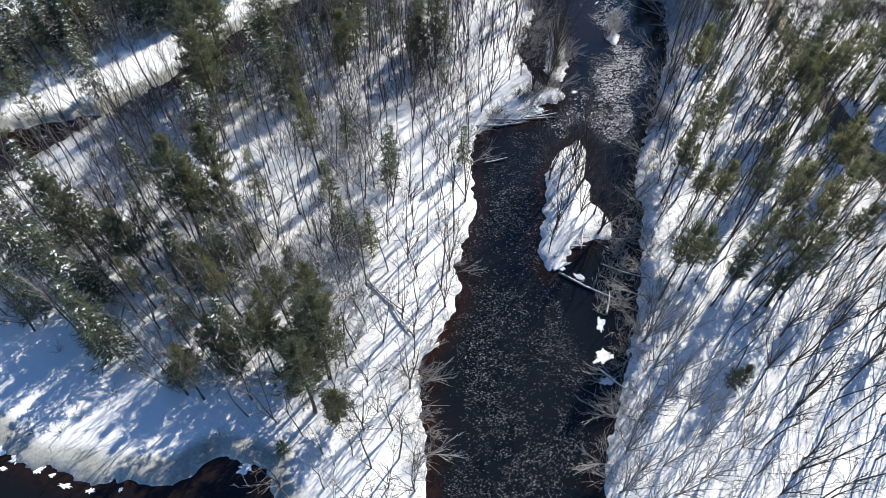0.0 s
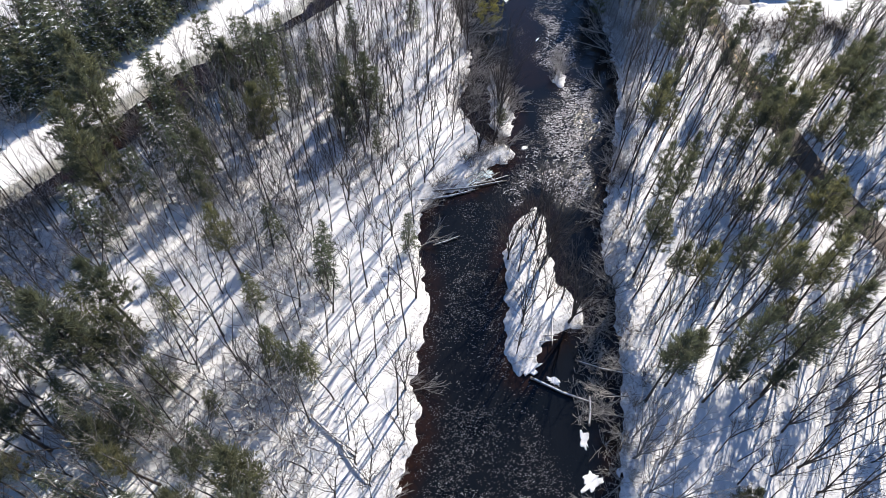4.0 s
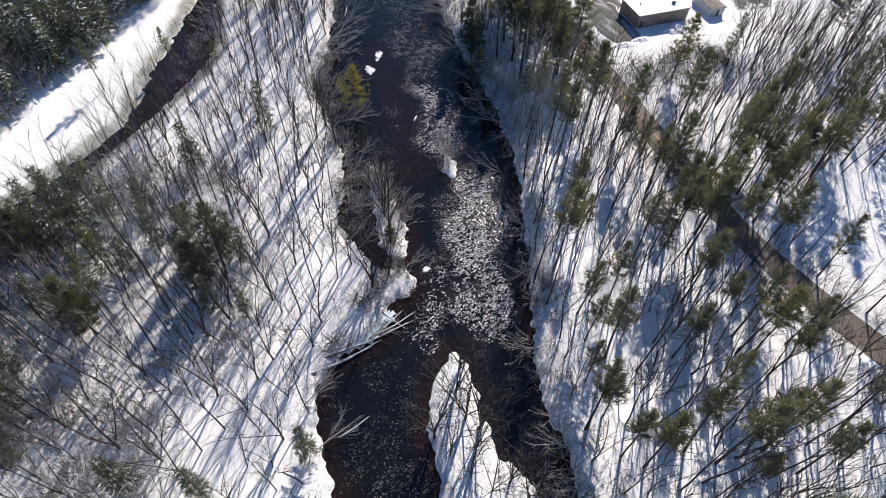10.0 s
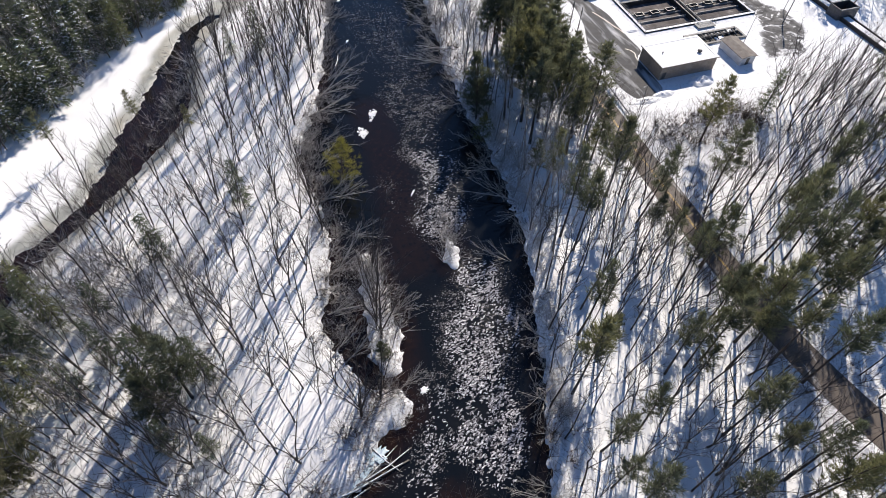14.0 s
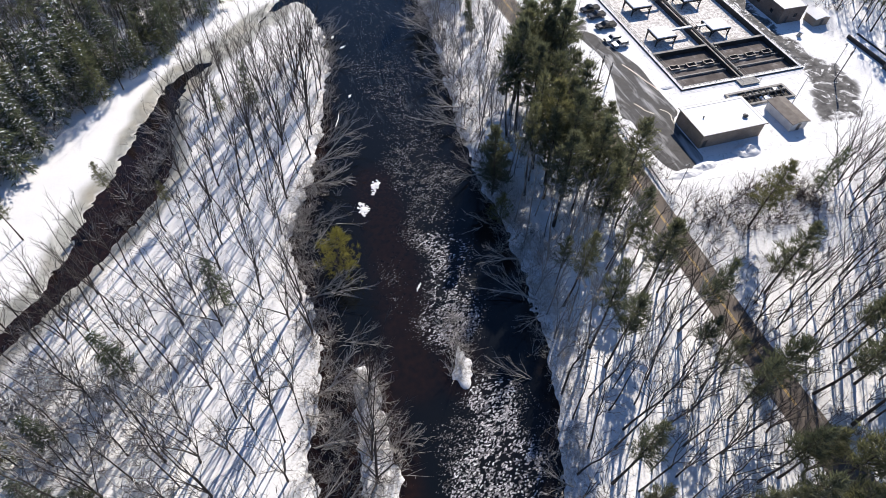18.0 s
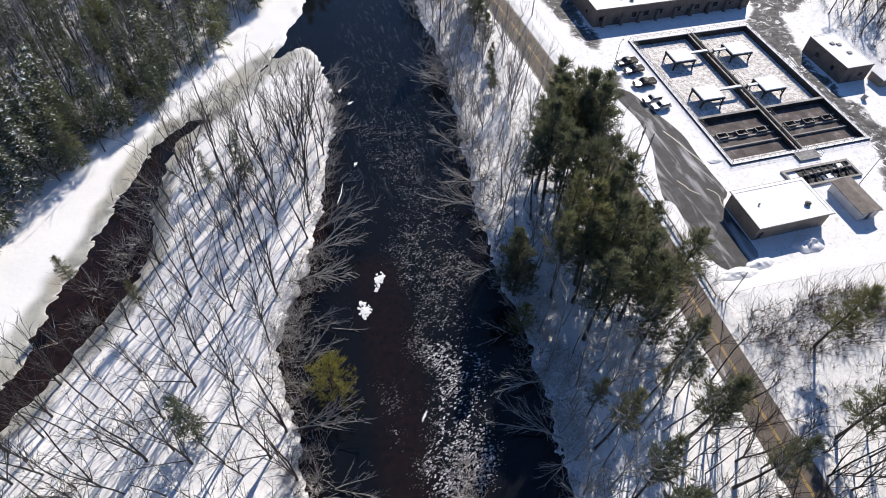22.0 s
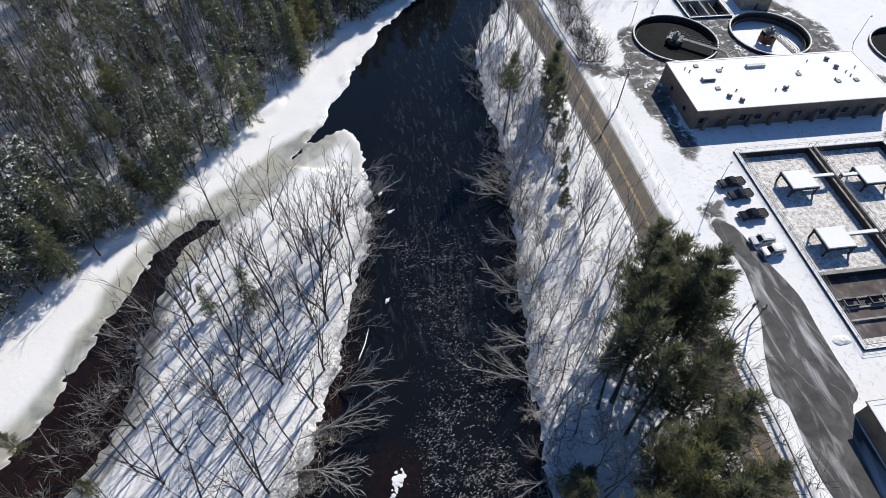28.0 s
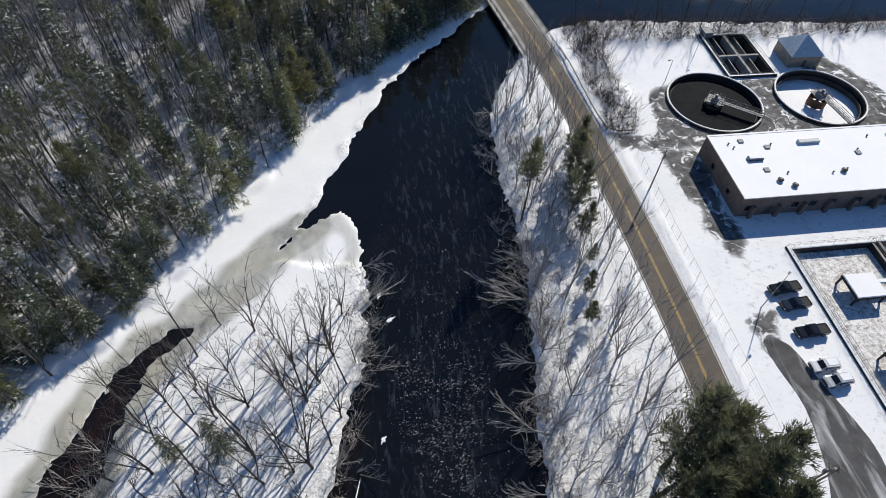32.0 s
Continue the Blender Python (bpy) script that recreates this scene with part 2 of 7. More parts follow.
M = {
    "snow": snow_material(),
    "river": river_material(),
    "road": road_material("road_asphalt", (0.075, 0.066, 0.057), (0.15, 0.128, 0.107), 0.68, 0.9),
    "old_road": road_material("lane_asphalt", (0.070, 0.057, 0.049), (0.145, 0.12, 0.102), 0.60, 0.8),
    "drive": road_material("drive_asphalt", (0.05, 0.05, 0.052), (0.13, 0.13, 0.133), 0.50, 0.86),
    "clean_snow": simple("loose_snow", (0.82, 0.84, 0.87), (0.89, 0.90, 0.91), 0.5, 0.75, 0, 0.05, "Position", fine=5),
    "blue_ice": simple("clear_river_ice", (0.48, 0.66, 0.76), (0.74, 0.84, 0.88), 0.6, 0.35, 0, 0.05, "Position", fine=4),
    "roof_snow": simple("roof_snow", (0.84, 0.85, 0.87), (0.90, 0.91, 0.92), 0.12, 0.75, 0, 0.03, "Position", fine=3),
    "yellow": simple("road_paint_yellow", (0.42, 0.25, 0.04), (0.60, 0.38, 0.06), 0.9, 0.6, 0, 0, "Position"),
    "line": simple("road_paint_white", (0.45, 0.45, 0.44), (0.7, 0.7, 0.69), 0.9, 0.6, 0, 0, "Position"),
    "concrete": simple("frosty_concrete", (0.20, 0.19, 0.18), (0.40, 0.39, 0.37), 0.35, 0.85, 0, 0.01, "Position", fine=4),
    # near-black: stains, plus the shade of inner walls and deck sides in the colour
    "dark_concrete": simple("stained_shaded_concrete", (0.015, 0.0135, 0.0135), (0.042, 0.038, 0.036), 0.4, 0.8, 0, 0.01, "Position", fine=4),
    "brick": brick_material("brown_brick", (0.13, 0.10, 0.085), (0.17, 0.13, 0.11), (0.20, 0.18, 0.16)),
    "tan_brick": brick_material("tan_block", (0.26, 0.21, 0.17), (0.31, 0.26, 0.21), (0.30, 0.28, 0.25)),
    "trim": simple("dark_metal_trim", (0.05, 0.05, 0.05), (0.10, 0.10, 0.10), 2, 0.5, 0.3),
    "steel": simple("galvanised_steel", (0.16, 0.165, 0.17), (0.28, 0.285, 0.29), 1.5, 0.72, 0.15),
    "dark_steel": simple("dark_painted_steel", (0.04, 0.04, 0.042), (0.09, 0.09, 0.095), 1.5, 0.5, 0.2),
    "rust": simple("rusted_steel", (0.08, 0.04, 0.025), (0.16, 0.09, 0.05), 1.5, 0.8, 0.2),
    "tank_water": simple("dark_tank_ice", (0.002, 0.0035, 0.006), (0.006, 0.009, 0.013), 0.4, 0.6, 0, 0.004, "Position", fine=2.5),
    "bark": simple("grey_brown_bark", (0.043, 0.035, 0.031), (0.11, 0.093, 0.085), 1.6, 0.9, 0, 0.01, "Object", 0.5),
    "twig": simple("fine_twigs", (0.06, 0.050, 0.046), (0.14, 0.122, 0.114), 0.8, 0.9, 0, 0, "Object", 0.4),
    "brown_twig": simple("brown_twigs", (0.05, 0.036, 0.030), (0.12, 0.09, 0.078), 0.8, 0.9, 0, 0, "Position"),
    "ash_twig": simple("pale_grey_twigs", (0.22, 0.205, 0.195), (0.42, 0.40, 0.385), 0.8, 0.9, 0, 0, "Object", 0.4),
    "pale_bark": simple("bleached_bark", (0.32, 0.30, 0.285), (0.57, 0.55, 0.52), 1.2, 0.85, 0, 0.01, "Object", 0.35),
    "pine_bark": simple("pine_bark", (0.045, 0.035, 0.03), (0.10, 0.08, 0.07), 1.6, 0.9, 0, 0.01, "Object", 0.4),
    "log": simple("weathered_log", (0.14, 0.12, 0.105), (0.30, 0.27, 0.24), 1.2, 0.85, 0, 0.01, "Object", 0.3),
    "pine": needle_material("pine_needles", (0.112, 0.123, 0.104), (0.180, 0.191, 0.160), (0.25, 0.238, 0.196)),
    "young_pine": needle_material("young_pine_needles", (0.15, 0.155, 0.065), (0.265, 0.26, 0.105), (0.34, 0.30, 0.14)),
    "hemlock": needle_material("hemlock_needles", (0.100, 0.124, 0.106), (0.192, 0.216, 0.178), (0.25, 0.245, 0.19)),
    "glass": simple("dark_window_glass", (0.010, 0.012, 0.015), (0.02, 0.022, 0.026), 1, 0.06),
    "tyre": simple("tyre_rubber", (0.015, 0.015, 0.015), (0.03, 0.03, 0.03), 5, 0.85),
    "chrome": simple("chrome", (0.55, 0.55, 0.56), (0.65, 0.65, 0.66), 5, 0.2, 0.95),
    "black_paint": simple("black_car_paint", (0.010, 0.010, 0.011), (0.018, 0.018, 0.02), 2, 0.08),
    "blue_paint": simple("dark_blue_car_paint", (0.015, 0.020, 0.03), (0.025, 0.03, 0.042), 2, 0.08),
    "white_paint": simple("white_car_paint", (0.62, 0.63, 0.64), (0.74, 0.75, 0.76), 2, 0.15),
    "silver_paint": simple("silver_car_paint", (0.40, 0.41, 0.42), (0.50, 0.51, 0.52), 2, 0.3, 0.4),
    "lamp_red": simple("red_lamp_lens", (0.25, 0.01, 0.01), (0.35, 0.02, 0.02), 4, 0.3),
    "lamp_clear": simple("clear_lamp_lens", (0.55, 0.56, 0.58), (0.7, 0.7, 0.72), 4, 0.15),
    "shed_wall": simple("pale_siding", (0.45, 0.46, 0.48), (0.58, 0.59, 0.60), 0.8, 0.7, 0, 0, "Position"),
    "shed_roof": simple("brown_roofing", (0.12, 0.10, 0.09), (0.20, 0.18, 0.16), 0.8, 0.8, 0, 0.01, "Position"),
    "blue_roof": simple("blue_grey_shingle", (0.34, 0.43, 0.50), (0.46, 0.54, 0.60), 0.9, 0.7, 0, 0.01, "Position"),
}
for key_, gloss_ in (("tank_water", 0.015), ("drive", 0.1), ("road", 0.2), ("snow", 0.12)):
    M[key_].node_tree.nodes["Principled BSDF"].inputs["Specular IOR Level"].default_value = gloss_
m_, nt_, b_, vec_ = material("frozen_foam", 0.85)
f1, f2 = noise_tex(nt_, vec_, 1.3, 8, 0.7), noise_tex(nt_, vec_, 1.1, 6, 0.7, 1.6)
c_ = ramp(nt_, f1, [(0.34, (0.30, 0.28, 0.27)), (0.46, (0.60, 0.58, 0.57)), (0.56, (0.86, 0.85, 0.84))])
c_ = mixed(nt_, ramp(nt_, f2, [(0.56, 0.0), (0.61, 0.75)]), c_, (0.22, 0.195, 0.185))
nt_.links.new(c_, b_.inputs["Base Color"])
nt_.links.new(bumped(nt_, f2, 0.12), b_.inputs["Normal"])
M["foam"] = m_
m_, nt_, b_, vec_ = material("tank_scum", 0.75)
f1, f2 = noise_tex(nt_, vec_, 0.35, 6, 0.6), noise_tex(nt_, vec_, 1.8, 6, 0.7)
c_ = ramp(nt_, f1, [(0.35, (0.07, 0.060, 0.060)), (0.58, (0.135, 0.118, 0.116)), (0.75, (0.36, 0.34, 0.335))])
nt_.links.new(c_, b_.inputs["Base Color"])
nt_.links.new(bumped(nt_, f2, 0.03), b_.inputs["Normal"])
M["scum"] = m_
b_.inputs["Specular IOR Level"].default_value = 0.1
# flake colours: white foam, and glitter of sun and sky painted in
m_, nt_, b_, vec_ = material("broken_water_glint", 0.85)
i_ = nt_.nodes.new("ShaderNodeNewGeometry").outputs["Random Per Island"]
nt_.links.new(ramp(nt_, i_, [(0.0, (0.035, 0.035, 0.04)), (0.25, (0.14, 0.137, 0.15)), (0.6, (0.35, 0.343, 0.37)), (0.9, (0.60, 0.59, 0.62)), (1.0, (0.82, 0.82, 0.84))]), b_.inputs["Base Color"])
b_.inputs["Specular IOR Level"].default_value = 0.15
M["crest_glint"] = m_
# duller flakes, their paleness is reflected sky and sun put into colour
m_, nt_, b_, vec_ = material("rippled_water_glint", 0.8)
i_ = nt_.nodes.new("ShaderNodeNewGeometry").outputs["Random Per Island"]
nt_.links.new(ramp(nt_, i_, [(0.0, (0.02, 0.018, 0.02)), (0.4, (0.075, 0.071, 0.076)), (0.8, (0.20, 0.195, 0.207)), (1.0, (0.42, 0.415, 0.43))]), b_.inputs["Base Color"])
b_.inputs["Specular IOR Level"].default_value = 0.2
M["ripple_glint"] = m_


# ---- mesh helpers ----
class Geo:
    """Collects boxes, tubes and prisms into one mesh."""

    def __init__(self):
        self.v, self.f = [], []

    def add(self, vs, fs):
        o = len(self.v)
        self.v.extend(vs)
        self.f.extend([tuple(i + o for i in f) for f in fs])
        return self

    def box(self, x0, x1, y0, y1, z0, z1, ch=0.0):
        if ch:
            b, t = [(x0, y0), (x1, y0), (x1, y1), (x0, y1)], [(x0 + ch, y0 + ch), (x1 - ch, y0 + ch), (x1 - ch, y1 - ch), (x0 + ch, y1 - ch)]
            vs = [(x, y, z0) for x, y in b] + [(x, y, z1 - ch) for x, y in b] + [(x, y, z1) for x, y in t]
            fs = [(3, 2, 1, 0)] + [(k + i, k + (i + 1) % 4, k + 4 + (i + 1) % 4, k + 4 + i) for k in (0, 4) for i in range(4)] + [(8, 9, 10, 11)]
            return self.add(vs, fs)
        vs = [(x, y, z) for z in (z0, z1) for x, y in ((x0, y0), (x1, y0), (x1, y1), (x0, y1))]
        return self.add(vs, [(3, 2, 1, 0), (4, 5, 6, 7)] + [(i, (i + 1) % 4, 4 + (i + 1) % 4, 4 + i) for i in range(4)])

    def prism(self, poly, z0, z1):
        n = len(poly)
        vs = [(x, y, z0) for x, y in poly] + [(x, y, z1) for x, y in poly]
        return self.add(vs, [tuple(range(n - 1, -1, -1)), tuple(range(n, 2 * n))] + [(i, (i + 1) % n, n + (i + 1) % n, n + i) for i in range(n)])

    def tube(self, pts, radii, k=6, cap=True):
        pts = [Vector(p) for p in pts]
        if isinstance(radii, (int, float)):
            radii = [radii] * len(pts)
        vs, fs = [], []
        for i, p in enumerate(pts):
            d = (pts[min(i + 1, len(pts) - 1)] - pts[max(i - 1, 0)]).normalized()
            a = d.orthogonal().normalized() if abs(d.z) > 0.95 else d.cross(Vector((0, 0, 1))).normalized()
            b = d.cross(a)
            for j in range(k):
                w = 2 * math.pi * j / k
                vs.append(tuple(p + (a * math.cos(w) + b * math.sin(w)) * radii[i]))
        for i in range(len(pts) - 1):
            for j in range(k):
                fs.append((i * k + j, i * k + (j + 1) % k, (i + 1) * k + (j + 1) % k, (i + 1) * k + j))
        if cap:
            fs += [tuple(range(k - 1, -1, -1)), tuple(range((len(pts) - 1) * k, len(pts) * k))]
        return self.add(vs, fs)

    def ring(self, cx, cy, r0, r1, z0, z1, n=64):
        vs, fs = [], []
        for j in range(n):
            c, s = math.cos(2 * math.pi * j / n), math.sin(2 * math.pi * j / n)
            vs += [(cx + r * c, cy + r * s, z) for r, z in ((r0, z0), (r1, z0), (r1, z1), (r0, z1))]
        for j in range(n):
            a, b = 4 * j, 4 * ((j + 1) % n)
            fs += [(a + i, b + i, b + (i + 1) % 4, a + (i + 1) % 4) for i in range(4)]
        return self.add(vs, fs)

    def disc(self, cx, cy, r, z, n=64, up=0.0):
        vs = [(cx, cy, z + up)] + [(cx + r * math.cos(2 * math.pi * j / n), cy + r * math.sin(2 * math.pi * j / n), z) for j in range(n)]
        return self.add(vs, [(0, 1 + j, 1 + (j + 1) % n) for j in range(n)])

    def slab_xz(self, poly, y0, y1):
        n = len(poly)
        vs = [(x, y, z) for y in (y0, y1) for x, z in poly]
        return self.add(vs, [tuple(range(n)), tuple(range(2 * n - 1, n - 1, -1))] + [(i, n + i, n + (i + 1) % n, (i + 1) % n) for i in range(n)])

    def mesh(self, name, mat):
        me = bpy.data.meshes.new(name)
        me.from_pydata(self.v, [], self.f)
        me.materials.append(mat)
        me.update()
        return me


def smooth_shade(me):
    me.polygons.foreach_set("use_smooth", [True] * len(me.polygons))
    return me


def part(name, geo, mat, parent=None, label=""):
    """One mesh object, under a thing or a part where there is one."""
    ob = new(name, geo if isinstance(geo, bpy.types.Mesh) else geo.mesh(name, mat))
    if parent is not None:
        ob.parent = parent
        ob.matrix_parent_inverse = Matrix.Identity(4)
    if label:
        ob["label"] = label
    return ob


def thing(name, label, category, group="", kind=""):
    return tagged(new(name), label, category, group, kind)


def catmull(pts, n=4, closed=False):
    """A smooth line through control points."""
    p = np.array(pts, float)
    out = []
    for i in range(len(p) if closed else len(p) - 1):
        a, b, c, d = (p[j % len(p)] if closed else p[min(max(j, 0), len(p) - 1)] for j in (i - 1, i, i + 1, i + 2))
        for t in np.arange(n) / n:
            out.append(0.5 * (2 * b + (c - a) * t + (2 * a - 5 * b + 4 * c - d) * t * t + (3 * b - a - 3 * c + d) * t ** 3))
    if not closed:
        out.append(p[-1])
    return np.array(out)


LATTICE = np.random.RandomState(7).rand(256, 256)


def vnoise(x, y, size, shift=0):
    """Smooth value noise, 0 to 1, with cells of that size."""
    u, v = np.asarray(x) / size + 37.3 * shift, np.asarray(y) / size + 11.7 * shift
    i, j = np.floor(u).astype(int), np.floor(v).astype(int)
    u, v = u - i, v - j
    u, v = u * u * (3 - 2 * u), v * v * (3 - 2 * v)
    g = lambda a, b: LATTICE[a % 256, b % 256]
    return (g(i, j) * (1 - u) + g(i + 1, j) * u) * (1 - v) + (g(i, j + 1) * (1 - u) + g(i + 1, j + 1) * u) * v


def line_distance(x, y, pts, closed=False):
    p = np.asarray(pts, float)
    q = np.roll(p, -1, 0) if closed else p[1:]
    best = np.full(np.shape(x), 1e9)
    for a, b in zip(p, q):
        d = b - a
        t = np.clip(((x - a[0]) * d[0] + (y - a[1]) * d[1]) / max(d @ d, 1e-9), 0, 1)
        best = np.minimum(best, np.hypot(x - a[0] - t * d[0], y - a[1] - t * d[1]))
    return best


def inside(x, y, pts):
    p = np.asarray(pts, float)
    hit = np.zeros(np.shape(x), bool)
    for a, b in zip(p, np.roll(p, -1, 0)):
        if a[1] != b[1]:
            hit ^= ((a[1] > y) != (b[1] > y)) & (x < (b[0] - a[0]) * (y - a[1]) / (b[1] - a[1]) + a[0])
    return hit


def signed(x, y, pts):
    """Distance to a closed outline, positive inside."""
    return np.where(inside(x, y, pts), 1, -1) * line_distance(x, y, pts, True)


def step(a, b, x):
    t = np.clip((x - a) / (b - a), 0, 1)
    return t * t * (3 - 2 * t)


# ---- the plan ----
WATER_Z = -1.0
WEST_BANK = [(-3, -60), (-2, 0), (-1.5, 24), (-2.9, 40), (-4.2, 46.5), (1.7, 56), (3.2, 63.5), (1.6, 67), (4.1, 75), (6.2, 87), (4.4, 95.5),
             (5.8, 105), (10, 109.4), (16.6, 111.6), (20.0, 114), (21.2, 117), (24, 118.8), (26.4, 119), (28.4, 121.3), (27.8, 124.6), (23.2, 127.2), (19.8, 132.5), (18.4, 138), (18.9, 144), (21.2, 151),
             (22.8, 158), (23.2, 166), (22.4, 172), (21.6, 183), (24.2, 191.5), (29.6, 203), (34, 220), (41, 244), (40, 249), (42.2, 251), (40.3, 259), (39.8, 268), (36.4, 273.2), (31.8, 271), (25.4, 265.5)]
WEST_LINE = WEST_BANK[:-4]  # without the ice tip
WEST_ICE = [(30, 273.7), (36.4, 287.7), (49.3, 314.6), (60, 328), (73, 341), (84, 353), (108, 364), (190, 372), (400, 376)]
EAST_BANK = [(400, 312), (190, 331), (147, 334.5), (115, 337), (98, 335.5), (89, 330), (81.8, 321), (76.4, 312), (72.4, 301.6), (70.6, 284.5), (71.2, 266),
             (70, 250), (67.7, 232), (66.4, 223.7), (64, 207), (62.8, 196), (63.2, 185), (63.6, 171), (62, 158), (59.2, 143.5), (54.4, 129), (51.2, 118.4),
             (47, 110), (42.8, 98), (41, 87), (40.3, 74), (36.8, 60), (32.7, 48.3), (28.4, 36), (25.6, 25), (25, 0), (26, -60)]
RIVER = np.concatenate([catmull(WEST_BANK, 3), catmull(WEST_ICE, 3), catmull(EAST_BANK, 3)])
ISLANDS = [
    [(30.6, 106), (27, 102.6), (23.4, 97.5), (21.8, 90), (20.2, 80), (18.9, 72.5), (19.6, 68.2), (21.4, 67.6), (25.4, 72.4), (28.4, 74.6), (32.2, 75.8), (34.4, 78.5), (33.1, 82.5), (30.9, 87.5), (31.3, 95), (32, 100)],
    [(29.4, 153.8), (27.6, 152), (26.6, 147), (25.6, 141.5), (24.8, 134.5), (25.2, 128.6), (28.8, 128.2), (30.2, 134.5), (30, 141), (30.4, 149)],
    [(46.0, 154.5), (44.9, 152), (43.7, 148.8), (44.3, 145.4), (46.0, 146.4), (46.6, 150)],
]
LEAD = catmull([(10.8, 249.4), (3.7, 245.3), (-1.5, 237), (-3.5, 231.8), (-8, 219), (-15.5, 203), (-22.5, 184), (-37, 170), (-55, 153), (-72, 122),
                (-98, 85), (-92, 45), (-68, 28), (-57.8, 24.8), (-40, 24.4), (-36, 27), (-31, 28), (-26, 25), (-30, 8), (-120, 0), (-125, 85), (-78, 110),
                (-60, 130), (-42, 152), (-28, 174), (-18.5, 184), (-9.6, 195.3), (-1, 209), (-0.5, 222), (1.4, 231), (3.4, 240), (7.8, 245.6)], 3, True)
# the west wood's edge above the frozen side channel
WOOD_EDGE = [(-160, 40), (-118, 100), (-75, 147), (-57, 178), (-40, 203), (-19, 231), (-4, 247), (5, 258), (18, 279.5), (28, 294.5), (37, 311), (71, 341), (100, 372), (400, 384)]
ICE_ZONE = np.concatenate([catmull(WOOD_EDGE[1:], 3), [(108, 364), (84, 353), (73, 341), (49.3, 314.6), (36.4, 287.7), (30, 273.7), (25.4, 265.5), (36, 274.5),
                           (41, 268), (41, 259), (34, 259), (24, 262), (16, 255), (9, 243), (6, 238), (3, 230), (2, 220), (0, 209), (-8, 196), (-17, 184), (-27, 174), (-42, 151), (-60, 128)]])
YARD = [(99, 178), (100, 283), (97, 291), (104, 300), (104, 325), (150, 330), (200, 325), (215, 250), (200, 176), (104, 175)]
ROAD = catmull([(112, 40), (107, 65), (103, 80), (98.6, 95), (95.4, 112), (94.6, 130), (94.7, 150), (95, 170), (95.5, 190), (95.5, 215), (95.4, 240), (94.4, 265),
                (92.4, 295), (88.9, 322), (84.6, 348), (78, 385), (62, 440)], 6)
BASIN = (122.0, 159.0, 205.0, 255.0)
ROUND_TANKS = [(126.4, 299.2, 11.4), (153.6, 298.8, 10.9), (189.5, 287.5, 11.2)]
NORTH_TANK = (134.0, 147.0, 308.0, 327.0)
DRIVE = [(108.4, 236), (112.2, 234.5), (114.2, 227.1), (116.8, 217.5), (116.6, 211), (116.5, 204), (116.6, 198), (113.8, 195), (113.6, 186), (112.8, 181.2), (106.4, 179.6), (103.9, 182), (103, 188),
         (104.1, 197.5), (102.5, 199.5), (103.6, 203.4), (105.1, 207.9), (107.5, 213.9), (109.3, 223.6), (108.2, 231)]


FROZEN_NECK = [(10.8, 249.4), (17, 256.5), (22, 261.5), (26, 266.5), (30, 269.5)]
ICE_TIP = [(25, 264), (31.8, 271), (36.4, 273.5), (40, 268), (40.8, 258), (36, 257.5), (33, 261), (28, 259)]
PAVED = [
    [(97.2, 283.6), (109, 284.1), (112.4, 283.4), (167, 283.6), (172.5, 300), (162, 318.5), (158.5, 313.5), (149, 307.4), (133, 307.4), (125, 312.5), (115, 306), (110, 303.2), (107, 290.5), (97, 290.3)],
    [(158.6, 206), (169, 204), (168, 192), (160, 184), (145.5, 183.6), (150, 191), (157, 201)],
    [(158.8, 203), (167, 204), (165.2, 224), (166.0, 240), (172, 256), (185, 262), (185, 270), (166.5, 283.8), (166, 262), (158.8, 257)],
    [(107.6, 284), (108.2, 260), (109, 254), (112.6, 253), (115.6, 257), (115.8, 263), (115.8, 284)],
    [(106.8, 240), (106.6, 231), (112.6, 232), (112.4, 241)],
]


def open_water(x, y):
    """Distance into open water, positive there, with ragged banks."""
    d = signed(x, y, RIVER)
    for isle in ISLANDS:
        d = np.minimum(d, -signed(x, y, catmull(isle, 3, True)))
    d = np.maximum(d, signed(x, y, LEAD) + 0.8)
    return d + (vnoise(x, y, 2.6) - 0.5) * 1.3 + (vnoise(x, y, 1.1, 1) - 0.5) * 0.9 + (vnoise(x, y, 7, 15) - 0.5) * 1.0 + (vnoise(x, y, 0.7, 16) - 0.5) * 0.7


